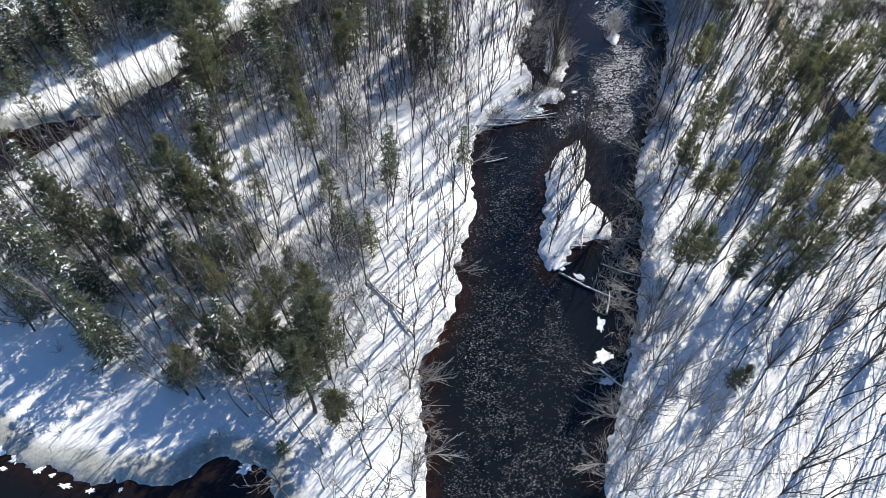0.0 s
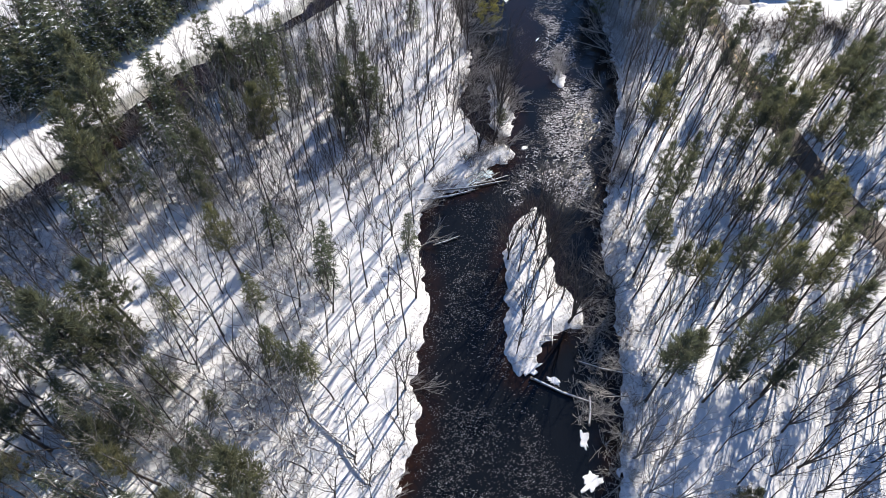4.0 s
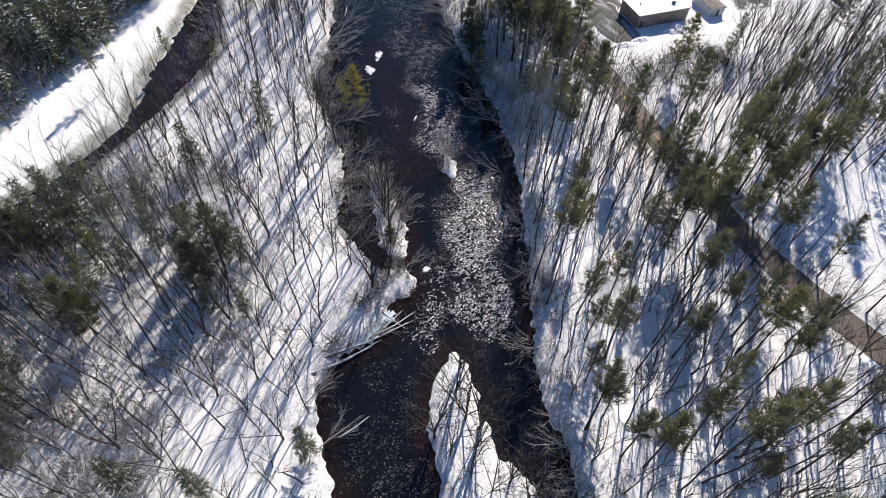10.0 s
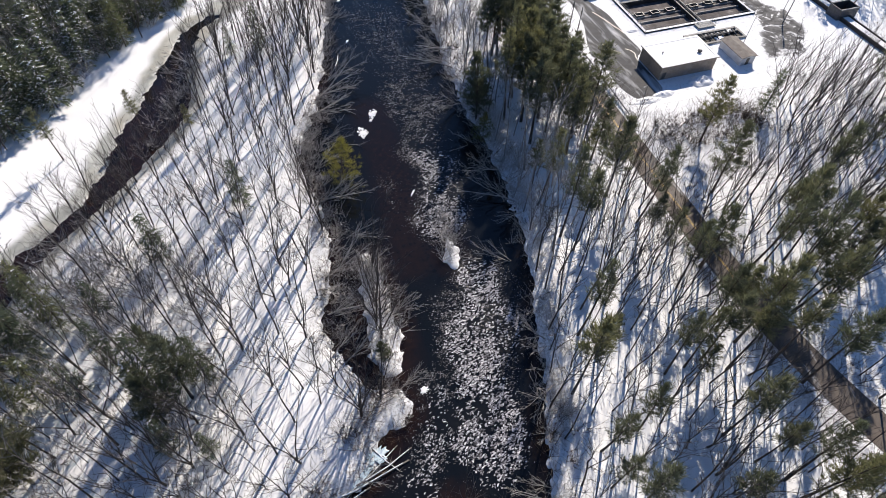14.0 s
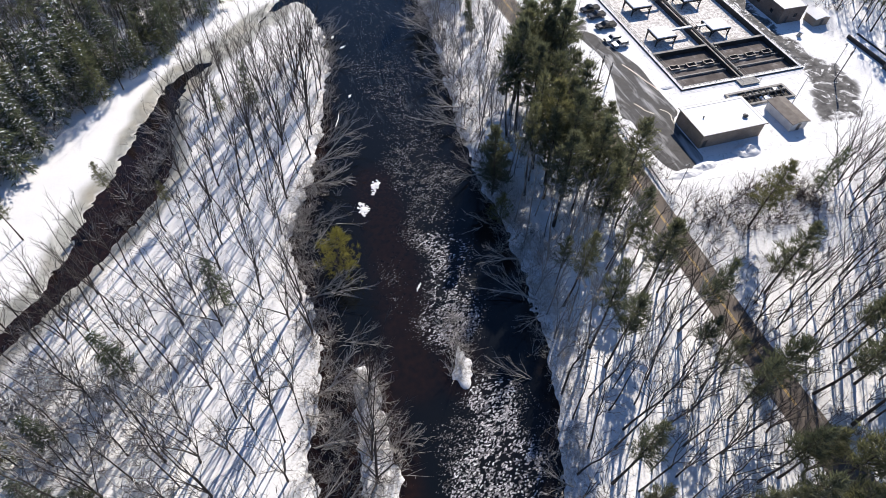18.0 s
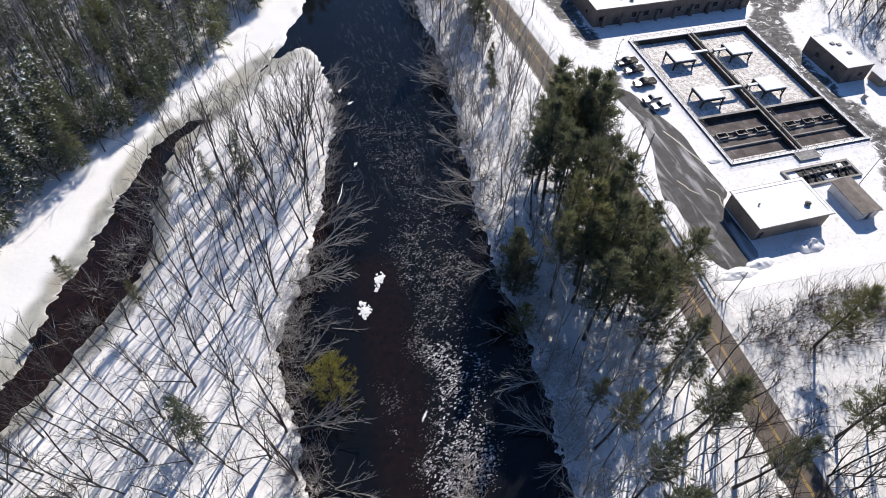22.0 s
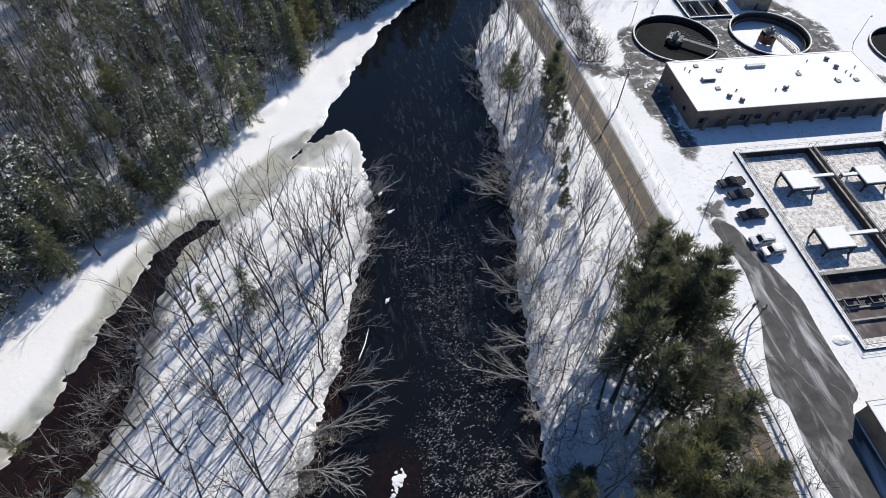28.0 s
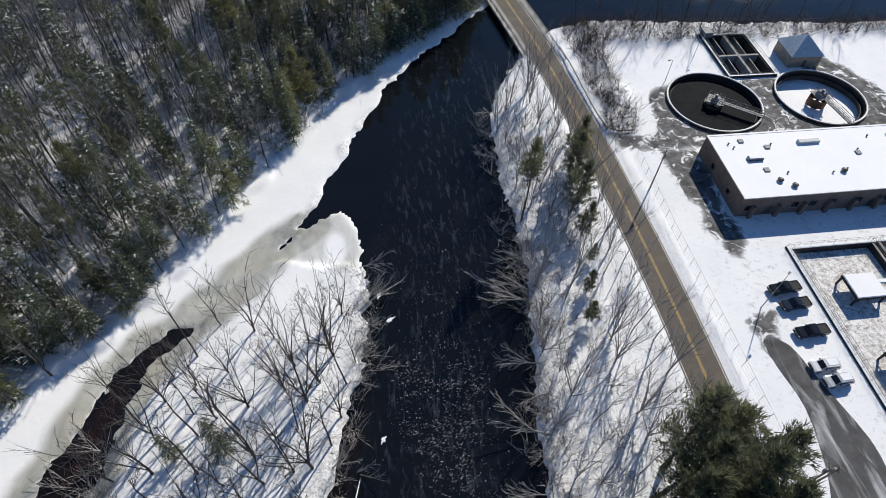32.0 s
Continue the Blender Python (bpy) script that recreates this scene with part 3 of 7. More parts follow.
def ground(x, y, full=False):
    """Height of the ground, and with full its ice, litter and yard."""
    x, y = np.asarray(x, float), np.asarray(y, float)
    w = open_water(x, y)
    ice = step(-0.6, 1.2, signed(x, y, ICE_ZONE) + (vnoise(x, y, 5, 2) - 0.5) * 3.5)
    yard = step(-1, 4, signed(x, y, YARD))
    road = line_distance(x, y, ROAD)
    hills = (vnoise(x, y, 38, 3) - 0.5) * 1.1 + (vnoise(x, y, 11, 4) - 0.5) * 0.55 + (vnoise(x, y, 3.5, 5) - 0.5) * 0.25
    flat = np.clip(np.maximum(yard, step(11, 5.5, road)), 0, 1)
    land = hills * (1 - flat) - 0.03 * yard
    land = land + 0.9 * step(300, 326, y) * step(11, 5, road)  # the bridge's ramp
    land = land + 0.45 * np.exp(-((road - 5.2) / 0.9) ** 2) * (0.55 + 0.9 * vnoise(x, y, 4, 6)) * step(325, 315, y) - 0.12 * step(5.2, 4.0, road)
    land = land * (1 - ice) + ice * (-0.78 + 0.10 * vnoise(x, y, 6, 7))
    shore = step(0.1, -1.6, w)
    z = np.where(w < 0, -0.82 + (land + 0.82) * shore, WATER_Z + 0.18 - np.clip(w, 0, 1) * 0.9 - np.clip(w, 0, 6) * 0.25)
    if not full:
        return z
    near = step(-7, -0.5, w) * (w < 0)
    litter = np.clip(0.5 * near + 0.30 * vnoise(x, y, 14, 8) ** 2 + 0.35 * step(9, 5.5, road) * step(235, 190, y) + 0.25 * step(0, 12, signed(x, y, [(102, 60), (102, 171), (200, 171), (200, 60)])), 0, 1)
    litter = litter * (1 - yard) * (1 - 0.9 * ice)
    grey = step(5.4, 3.2, np.minimum(line_distance(x, y, LEAD, True), line_distance(x, y, FROZEN_NECK) * 0.9) + (vnoise(x, y, 4, 12) - 0.5) * 1.6)
    grey = np.maximum(grey, 0.62 * step(-0.5, 1.5, signed(x, y, ICE_TIP) + (vnoise(x, y, 3, 13) - 0.5) * 1.5) * (1 - step(3.2, 1.8, np.hypot((x - 35.5) / 0.8, (y - 264) / 1.6))))
    paved = np.zeros(np.shape(x))
    for patch in PAVED:
        paved = np.maximum(paved, step(-0.8, 1.2, signed(x, y, patch) + (vnoise(x, y, 5, 14) - 0.5) * 3.0))
    return z, grey * (w < 0.2), litter, yard * (0.25 + 0.75 * step(286, 280, y)) * (1 - 0.6 * step(109, 106, x)), paved


def grid_sheet(xs, ys):
    X, Y = np.meshgrid(xs, ys, indexing="ij")
    idx = np.arange(X.size).reshape(X.shape)
    quads = np.stack([idx[:-1, :-1], idx[1:, :-1], idx[1:, 1:], idx[:-1, 1:]], -1).reshape(-1, 4)
    return X.ravel(), Y.ravel(), quads


def sheet_mesh(name, x, y, z, quads, mat, fields):
    used = np.unique(quads)
    renum = np.full(len(x), -1)
    renum[used] = np.arange(len(used))
    me = bpy.data.meshes.new(name)
    me.from_pydata(np.stack([x, y, z], 1)[used].tolist(), [], renum[quads].tolist())
    for key, val in fields.items():
        me.attributes.new(key, "FLOAT", "POINT").data.foreach_set("value", np.ascontiguousarray(val[used], dtype=np.float32))
    me.materials.append(mat)
    return smooth_shade(me)


far = [3000, 1600, 900, 550, 380, 300]
xs = np.array([-v for v in far] + list(np.arange(-218, -102, 4)) + list(np.arange(-102, -6, 1.0)) + list(np.arange(-6, 72, 0.6)) + list(np.arange(72, 186, 1.0)) + list(np.arange(186, 212, 2)) + list(np.arange(214, 300, 6)) + far, float)
ys = np.array([-3000, -1600, -900, -450, -220, -120, -80, -60] + list(np.arange(-50, 10, 4)) + list(np.arange(10, 24, 1.0)) + list(np.arange(24, 276, 0.6)) + list(np.arange(276, 350, 1.0)) + list(np.arange(350, 376, 2)) + list(np.arange(378, 450, 5)) + [480, 540, 640, 900, 1600, 3200], float)
gx, gy, quads = grid_sheet(xs, ys)
gz, g_ice, g_litter, g_yard, g_paved = ground(gx, gy, True)
keep = np.ones(len(quads), bool)
mx, my = gx[quads].mean(1), gy[quads].mean(1)
for x0, x1, y0, y1 in (BASIN, NORTH_TANK):
    keep &= ~((mx > x0) & (mx < x1) & (my > y0) & (my < y1))
for cx, cy, r in ROUND_TANKS:
    d = np.hypot(gx - cx, gy - cy)
    snap = np.abs(d - r) < 0.75
    gx[snap], gy[snap] = cx + (gx[snap] - cx) * r / d[snap], cy + (gy[snap] - cy) * r / d[snap]
    keep &= ~((np.hypot(gx - cx, gy - cy) < r - 0.05)[quads].any(1))
terrain = new("ground", sheet_mesh("ground", gx, gy, gz, quads[keep], M["snow"], {"ice": g_ice, "litter": g_litter, "yard": g_yard, "paved": g_paved}))
tagged(terrain, "snow-covered flood plain with grey ice along the side channel", "ground", kind="structure")

# ---- the river ----
RIFFLES = [  # stretches of broken water: line, half width, force
    ([(12, 20), (14, 50), (13, 80)], 12, 0.66),
    ([(14, 85), (14, 104)], 9, 0.5),
    ([(27, 108), (35, 124)], 4.5, 0.75),
    ([(37.5, 112), (40, 122), (45.5, 133), (49, 143)], 7.2, 1.0),
    ([(40, 126), (42, 140)], 4, 0.7),
    ([(46, 158), (48.5, 168), (50, 176)], 6.8, 0.8),
    ([(50, 176), (54, 205)], 7, 0.66),
    ([(53, 200), (52, 235)], 9, 0.42),
    ([(54, 230), (57, 268)], 9, 0.16),
    ([(38, 165), (39, 172)], 3, 0.45),
    ([(120, 355), (200, 352)], 8, 0.3),
]
wx, wy, wq = grid_sheet(np.arange(-135, 330, 1.5), np.concatenate([np.arange(-60, 376, 1.5), [380, 390]]))
riffle = np.zeros(len(wx))
for line, half, force in RIFFLES:
    riffle = np.maximum(riffle, force * step(half + 2.5, half - 3, line_distance(wx, wy, line) + (vnoise(wx, wy, 7, 9) - 0.5) * 5))
depth = open_water(wx, wy)
shoal = step(4.5, 0.6, depth) * (0.35 + 0.65 * vnoise(wx, wy, 16, 10)) * (0.3 + 0.7 * step(52, 30, wx - (wy - 100) * 0.12))
shoal = shoal * step(245, 205, wy)
shoal = np.maximum(shoal, 0.4 * step(7, 2, line_distance(wx, wy, [(37, 150), (40, 172), (41, 196)])))
shoal = np.maximum(shoal, 0.8 * step(-1, 3, signed(wx, wy, LEAD)) * step(60, 110, wy))
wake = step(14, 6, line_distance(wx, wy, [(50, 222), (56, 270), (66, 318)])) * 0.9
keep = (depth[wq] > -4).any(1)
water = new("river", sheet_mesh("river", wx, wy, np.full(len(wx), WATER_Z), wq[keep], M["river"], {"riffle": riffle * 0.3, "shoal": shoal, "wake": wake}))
tagged(water, "dark river water with sunlit riffles and reddish shallows", "river", kind="structure")


def ribbon(line, left, right, z, thick=0.05):
    """A slab along a line, from left to right of it."""
    p = np.asarray(line)
    d = np.gradient(p, axis=0)
    n = np.stack([-d[:, 1], d[:, 0]], 1) / np.hypot(d[:, 0], d[:, 1])[:, None]
    z = np.broadcast_to(z, len(p))
    vs, fs = [], []
    for (x, y), (a, b), h in zip(p, n, z):
        vs += [(x + a * o, y + b * o, h - t) for o, t in ((left, 0), (right, 0), (right, thick), (left, thick))]
    for i in range(len(p) - 1):
        fs += [(4 * i + k, 4 * i + (k + 1) % 4, 4 * i + 4 + (k + 1) % 4, 4 * i + 4 + k) for k in range(4)]
    fs += [(3, 2, 1, 0), tuple(len(vs) - 4 + k for k in range(4))]
    g = Geo()
    g.v, g.f = vs, [f[::-1] for f in fs]
    return g


road_z = -0.05 + 0.9 * step(300, 326, ROAD[:, 1])
cut = int(np.argmin(np.abs(ROAD[:, 1] - 205)))
old = int(np.argmin(np.abs(ROAD[:, 1] - 128)))
tagged(part("road", ribbon(ROAD[cut:], 3.5, -3.5, road_z[cut:], 0.12), M["road"]), "brown-grey salted asphalt road with a yellow centre line", "road", kind="structure")
tagged(part("lane", ribbon(ROAD[:cut + 1], 3.1, -3.1, road_z[:cut + 1], 0.12), M["old_road"]), "old brown asphalt road under trees, edged with snow", "road", kind="structure")
for off in (0.09, -0.19):
    tagged(part("centre_line", ribbon(ROAD[old:], off + 0.10, off, road_z[old:] + 0.008, 0.006), M["yellow"]), "worn yellow double centre line", "road marking", kind="structure")
for off in (3.15, -3.27):
    tagged(part("edge_line", ribbon(ROAD[cut:], off + 0.12, off, road_z[cut:] + 0.008, 0.006), M["line"]), "faded white road edge line", "road marking", kind="structure")


def flat_patch(name, poly, mat, z, label, thick=0.05):
    return tagged(part(name, Geo().prism([tuple(p) for p in poly], z - thick, z), mat), label, "driveway", kind="structure")


flat_patch("driveway", catmull(DRIVE, 3, True), M["drive"], 0.03, "grey asphalt driveway with tracked snow streaks")
for line in ([(113.0, 219.3), (114.0, 216.6), (114.3, 215.4), (115.0, 213), (115.4, 211.1), (116.2, 208.6), (116.4, 206.8)], [(107.9, 203.8), (108.8, 202.0), (109.2, 200.6), (110.7, 198.9)], [(112.9, 200.1), (114.0, 198.8), (114.3, 197.4), (113.7, 195.8), (113.5, 194.2)]):
    tagged(part("meltwater_seam", ribbon(catmull(line, 4), 0.16, -0.16, 0.042, 0.008), M["trim"]), "dark wet seam across the asphalt", "pavement seam", kind="structure")


# ---- buildings ----
def building(name, label, x0, x1, y0, y1, h, wall_mat, parapet=0.35, over=0.0, windows=(), doors=(), ribs=0):
    """A flat-roofed block: four walls, snowy roof, parapet, openings on the south and west sides."""
    root = thing(name, label, "building")
    root.location = ((x0 + x1) / 2, (y0 + y1) / 2, 0)
    cx, cy = root.location.x, root.location.y
    a, b, t = (x1 - x0) / 2, (y1 - y0) / 2, 0.3
    # south and west walls have real openings: piers, sills and heads round them
    def pierced(n_axis, lo, hi, holes):
        g, at = Geo(), lo
        for u0, u1, z0, z1 in sorted(holes):
            for q in ((at, u0, -0.3, h), (u0, u1, -0.3, z0), (u0, u1, z1, h)):
                if q[1] - q[0] > 0.01 and q[3] - q[2] > 0.01:
                    g.box(q[0], q[1], -b, -b + t, q[2], q[3]) if n_axis == "s" else g.box(-a, -a + t, q[0], q[1], q[2], q[3])
            at = u1
        g.box(at, hi, -b, -b + t, -0.3, h) if n_axis == "s" else g.box(-a, -a + t, at, hi, -0.3, h)
        return g
    south = [(u - w / 2, u + w / 2, z, z + hh) for u, w, z, hh in windows] + [(u - w / 2, u + w / 2, 0.0, hh) for u, w, hh in doors]
    part("wall", pierced("s", -a, a, south), wall_mat, root)
    west = [] if not windows else [(-b * 0.45 - 0.6, -b * 0.45 + 0.6, 1.4, 2.6), (b * 0.35 - 0.6, b * 0.35 + 0.6, 1.4, 2.6)]
    part("wall", pierced("w", -b + t, b - t, west), wall_mat, root)
    part("wall", Geo().box(a - t, a, -b + t, b - t, -0.3, h), wall_mat, root)
    part("wall", Geo().box(-a, a, b - t, b, -0.3, h), wall_mat, root)
    for u, w, z, hh in windows:
        win = part("window", Geo().box(u - w / 2, u + w / 2, -b + 0.12, -b + 0.16, z, z + hh), M["glass"], root)
        part("frame", Geo().box(u - w / 2, u + w / 2, -b + 0.06, -b + 0.117, z, z + 0.07).box(u - w / 2, u + w / 2, -b + 0.06, -b + 0.117, z + hh - 0.07, z + hh)
             .box(u - 0.03, u + 0.03, -b + 0.06, -b + 0.117, z + 0.07, z + hh - 0.07), M["trim"], win)
        part("sill", Geo().box(u - w / 2 - 0.05, u + w / 2 + 0.05, -b - 0.07, -b - 0.003, z - 0.1, z - 0.01), M["concrete"], win)
    for u, w, hh in doors:
        d = part("door", Geo().box(u - w / 2, u + w / 2, -b + 0.15, -b + 0.2, 0.0, hh), M["dark_steel"], root)
        part("door_frame", Geo().slab_xz([(u - w / 2, 0), (u - w / 2 + 0.08, 0), (u - w / 2 + 0.08, hh - 0.08), (u + w / 2 - 0.08, hh - 0.08), (u + w / 2 - 0.08, 0), (u + w / 2, 0), (u + w / 2, hh), (u - w / 2, hh)], -b + 0.08, -b + 0.147), M["trim"], d)
        part("handle", Geo().box(u + w / 2 - 0.25, u + w / 2 - 0.2, -b + 0.1, -b + 0.145, 0.95, 1.1), M["steel"], d)
    for y0_, y1_, z0, z1 in west:
        part("window", Geo().box(-a + 0.14, -a + 0.18, y0_, y1_, z0, z1), M["glass"], root)
    for i in range(ribs):
        u = -a + (i + 0.5) * 2 * a / ribs
        part("pier", Geo().box(u - 0.35, u + 0.35, -b - 0.9, -b - 0.003, -0.3, h * 0.62, 0.12), wall_mat, root)
    part("roof", Geo().box(-a + t, a - t, -b + t, b - t, h - 0.35, h + parapet * 0.5 - 0.02), M["roof_snow"], root, "snow-covered flat roof")
    o = over
    g = Geo()
    for q in ((-a - o, a + o, -b - o, -b + t), (-a - o, a + o, b - t, b + o), (-a - o, -a + t, -b + t, b - t), (a - t, a + o, -b + t, b - t)):
        g.box(*q, h, h + parapet * 0.5)
    part("parapet", g, M["trim"], root, "dark metal roof edge")
    g = Geo()
    for q in ((-a - o + 0.12, a + o - 0.12, -b - o + 0.12, -b + t + 0.1), (-a - o + 0.12, a + o - 0.12, b - t - 0.1, b + o - 0.12), (-a - o + 0.12, -a + t + 0.1, -b + t + 0.1, b - t - 0.1), (a - t - 0.1, a + o - 0.12, -b + t + 0.1, b - t - 0.1)):
        g.box(*q, h + parapet * 0.5, h + parapet * 0.5 + 0.05, 0.02)
    part("snow_cap", g, M["clean_snow"], root)
    return root, a, b


def roof_unit(root, x, y, h, kind):
    """Vents, fans and hatches standing on a roof."""
    z = h - 0.1
    if kind == "fan":
        v = part("roof_fan", Geo().tube([(x, y, z), (x, y, z + 0.55)], 0.42, 12), M["steel"], root, "grey exhaust fan")
        part("cowl", Geo().tube([(x, y, z + 0.55), (x, y, z + 0.75), (x, y, z + 0.95)], [0.62, 0.62, 0.25], 12), M["dark_steel"], v)
    elif kind == "pipe":
        v = part("vent_pipe", Geo().tube([(x, y, z), (x, y, z + 0.6)], 0.14, 8), M["dark_steel"], root)
        part("cap", Geo().tube([(x, y, z + 0.6), (x, y, z + 0.72)], [0.24, 0.1], 8), M["steel"], v)
    elif kind == "unit":
        v = part("air_unit", Geo().box(x - 1.6, x + 1.6, y - 0.55, y + 0.55, z, z + 0.85, 0.06), M["steel"], root, "long grey air-handling unit")
        for k in range(5):
            part("grille", Geo().box(x - 1.45 + 0.6 * k, x - 1.05 + 0.6 * k, y - 0.58, y - 0.552, z + 0.2, z + 0.7), M["dark_steel"], v)
        part("snow_cap", Geo().box(x - 1.5, x + 1.5, y - 0.45, y + 0.45, z + 0.85, z + 0.95, 0.05), M["clean_snow"], v)
    elif kind == "duct":
        v = part("duct", Geo().box(x - 2.4, x + 2.4, y - 0.5, y + 0.5, z + 0.25, z + 0.85, 0.05), M["shed_wall"], root, "pale sheet-metal duct")
        for s in (-1.9, 1.9):
            part("foot", Geo().box(x + s - 0.15, x + s + 0.15, y - 0.4, y + 0.4, z, z + 0.25), M["dark_steel"], v)
    else:
        v = part("hatch", Geo().box(x - 0.5, x + 0.5, y - 0.5, y + 0.5, z, z + 0.4, 0.05), M["dark_steel"], root)
        part("lid", Geo().box(x - 0.55, x + 0.55, y - 0.55, y + 0.55, z + 0.4, z + 0.48), M["steel"], v)


a_, b_, h_ = 24.7, 9.3, 5.0
wins = [(u, 1.5, 1.5, 1.5) for u in (-22.6, -12.6, -8.8, -4.6, 1.2, 7.4, 13.2, 17.6, 22.4)]
main, a_, b_ = building("main_building", "long brown brick building with snow on its flat roof", 115.4, 164.8, 263.6, 282.2, h_, M["brick"], 0.35, 0.15, wins, [(-18.0, 1.6, 2.3), (4.4, 1.1, 2.2), (10.4, 1.1, 2.2)], 9)
for x, y, k in ((-21.3, 6.2, "pipe"), (-20.6, 5.0, "pipe"), (-18.2, 6.9, "hatch"), (-17.6, 1.3, "unit"), (-16.6, -2.0, "hatch"), (-15.3, -5.2, "fan"), (-13.3, 4.6, "hatch"), (-12.2, 5.3, "pipe"), (-12.6, -3.2, "pipe"), (-13.0, -6.9, "fan"),
                (-3.6, 5.3, "duct"), (-3.1, -4.0, "pipe"), (-0.6, -3.8, "fan"), (0.4, -3.3, "pipe"), (5.6, 1.2, "hatch"), (5.9, 2.1, "pipe"), (10.5, 6.0, "pipe"), (13.5, -1.6, "pipe"), (13.9, -2.4, "hatch"), (15.8, 6.2, "fan"), (16.4, 2.9, "fan"),
                (17.9, 0.9, "pipe"), (18.2, -0.6, "pipe"), (18.6, -2.4, "hatch"), (21.2, 2.4, "pipe")):
    roof_unit(main, x, y, h_, k)
pump, pa, pb = building("pump_house", "low brown block building with a snowy overhanging roof", 114.0, 130.4, 185.2, 194.8, 3.8, M["tan_brick"], 0.3, 0.45, [], [(-7.0, 1.1, 2.1)])
roof_unit(pump, 4.6, -1.8, 3.8, "fan")
roof_unit(pump, -5.0, 0.5, 3.8, "pipe")
annexe, aa, ab = building("annexe", "small brown brick building with a snow-covered roof", 166.2, 174.2, 225.2, 239.8, 4.4, M["brick"], 0.3, 0.1, [(1.2, 1.2, 1.4, 1.2)], [(-1.8, 1.1, 2.1)])
for x, y in ((-0.6, 3.0), (0.8, 2.2), (1.0, -1.6)):
    roof_unit(annexe, x, y, 4.4, "hatch")


def shed(name, label, x0, x1, y0, y1, h, ridge, wall, roof, hip=False, turn=0.0):
    """A small pitched-roof hut with a door; hip: four slopes to a point."""
    root = thing(name, label, "shed")
    root.matrix_world = pose((x0 + x1) / 2, (y0 + y1) / 2, 0, 0, 0, turn)
    a, b = (x1 - x0) / 2, (y1 - y0) / 2
    for q in ((-a, a, -b, -b + 0.2), (-a, a, b - 0.2, b), (-a, -a + 0.2, -b + 0.2, b - 0.2), (a - 0.2, a, -b + 0.2, b - 0.2)):
        part("wall", Geo().box(*q, -0.2, h), wall, root)
    o = 0.35
    g = Geo()
    if hip:
        g.add([(-a - o, -b - o, h), (a + o, -b - o, h), (a + o, b + o, h), (-a - o, b + o, h), (0, 0, h + ridge)], [(3, 2, 1, 0), (0, 1, 4), (1, 2, 4), (2, 3, 4), (3, 0, 4)])
        part("roof", g, roof, root)
    else:
        for s in (1, -1):
            g = Geo().add([(s * (a + o), -b - o, h), (s * (a + o), b + o, h), (0, b + o, h + ridge), (0, -b - o, h + ridge),
                           (s * (a + o), -b - o, h + 0.12), (s * (a + o), b + o, h + 0.12), (0, b + o, h + ridge + 0.12), (0, -b - o, h + ridge + 0.12)],
                          [(0, 1, 2, 3), (4, 5, 6, 7), (0, 1, 5, 4), (1, 2, 6, 5), (2, 3, 7, 6), (3, 0, 4, 7)])
            part("roof_slope", g, roof, root)
        for s in (-b, b):
            part("gable", Geo().add([(-a, s, h), (a, s, h), (0, s, h + ridge), (-a, s - 0.15 * np.sign(s), h), (a, s - 0.15 * np.sign(s), h), (0, s - 0.15 * np.sign(s), h + ridge)],
                                    [(0, 1, 2), (5, 4, 3), (0, 3, 4, 1), (1, 4, 5, 2), (2, 5, 3, 0)]), wall, root)
    d = part("door", Geo().box(-0.5, 0.5, -b - 0.03, -b - 0.002, 0, 2.0), M["trim"], root)
    part("handle", Geo().box(0.32, 0.38, -b - 0.08, -b - 0.032, 0.95, 1.1), M["steel"], d)
    return root


shed("storage_shed", "pale shed with a brown roof beside the pump house", 138.2, 142.6, 184.4, 193.4, 2.3, 0.5, M["shed_wall"], M["shed_roof"])
shed("garden_shed", "small brown shed with a snowy roof by the annexe", 175.6, 180.4, 221.4, 225.6, 2.2, 0.7, M["tan_brick"], M["clean_snow"])
shed("tank_hut", "brown hut with a pale blue pyramid roof", 151.6, 159.8, 311.2, 319.2, 3.2, 3.9, M["tan_brick"], M["blue_roof"], True, -2)


def handrail(parent, pts, z, every=2.4, name="handrail"):
    """Posts, a top rail and a mid rail along a line."""
    p = [Vector((x, y, z)) for x, y in pts]
    rail = part(name, Geo().tube([q + Vector((0, 0, 1.05)) for q in p], 0.035, 5).tube([q + Vector((0, 0, 0.55)) for q in p], 0.028, 5), M["steel"], parent)
    for q, r in zip(p, p[1:]):
        n = max(1, round((r - q).length / every))
        for i in range(n + 1):
            c = q.lerp(r, i / n)
            part("post", Geo().tube([c, c + Vector((0, 0, 1.05))], 0.035, 5), M["steel"], rail)
    return rail


# ---- treatment basin ----
x0, x1, y0, y1 = BASIN
xm, yc = 140.5, 221.0
basin = thing("treatment_basin", "large concrete treatment basin of four cells with frozen foam", "basin")
TOP, DEEP = 0.3, -3.2
# the walls' near-black colour carries part of the shade inside the basin
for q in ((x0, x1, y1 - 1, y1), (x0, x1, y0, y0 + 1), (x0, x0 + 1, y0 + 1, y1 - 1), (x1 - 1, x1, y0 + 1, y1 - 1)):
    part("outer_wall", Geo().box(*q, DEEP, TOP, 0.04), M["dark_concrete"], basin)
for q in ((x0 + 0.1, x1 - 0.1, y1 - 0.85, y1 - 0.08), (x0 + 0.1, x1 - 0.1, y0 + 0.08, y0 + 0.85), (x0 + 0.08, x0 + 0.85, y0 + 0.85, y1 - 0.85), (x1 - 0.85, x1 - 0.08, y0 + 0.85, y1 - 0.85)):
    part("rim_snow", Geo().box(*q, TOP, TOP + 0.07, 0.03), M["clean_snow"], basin)
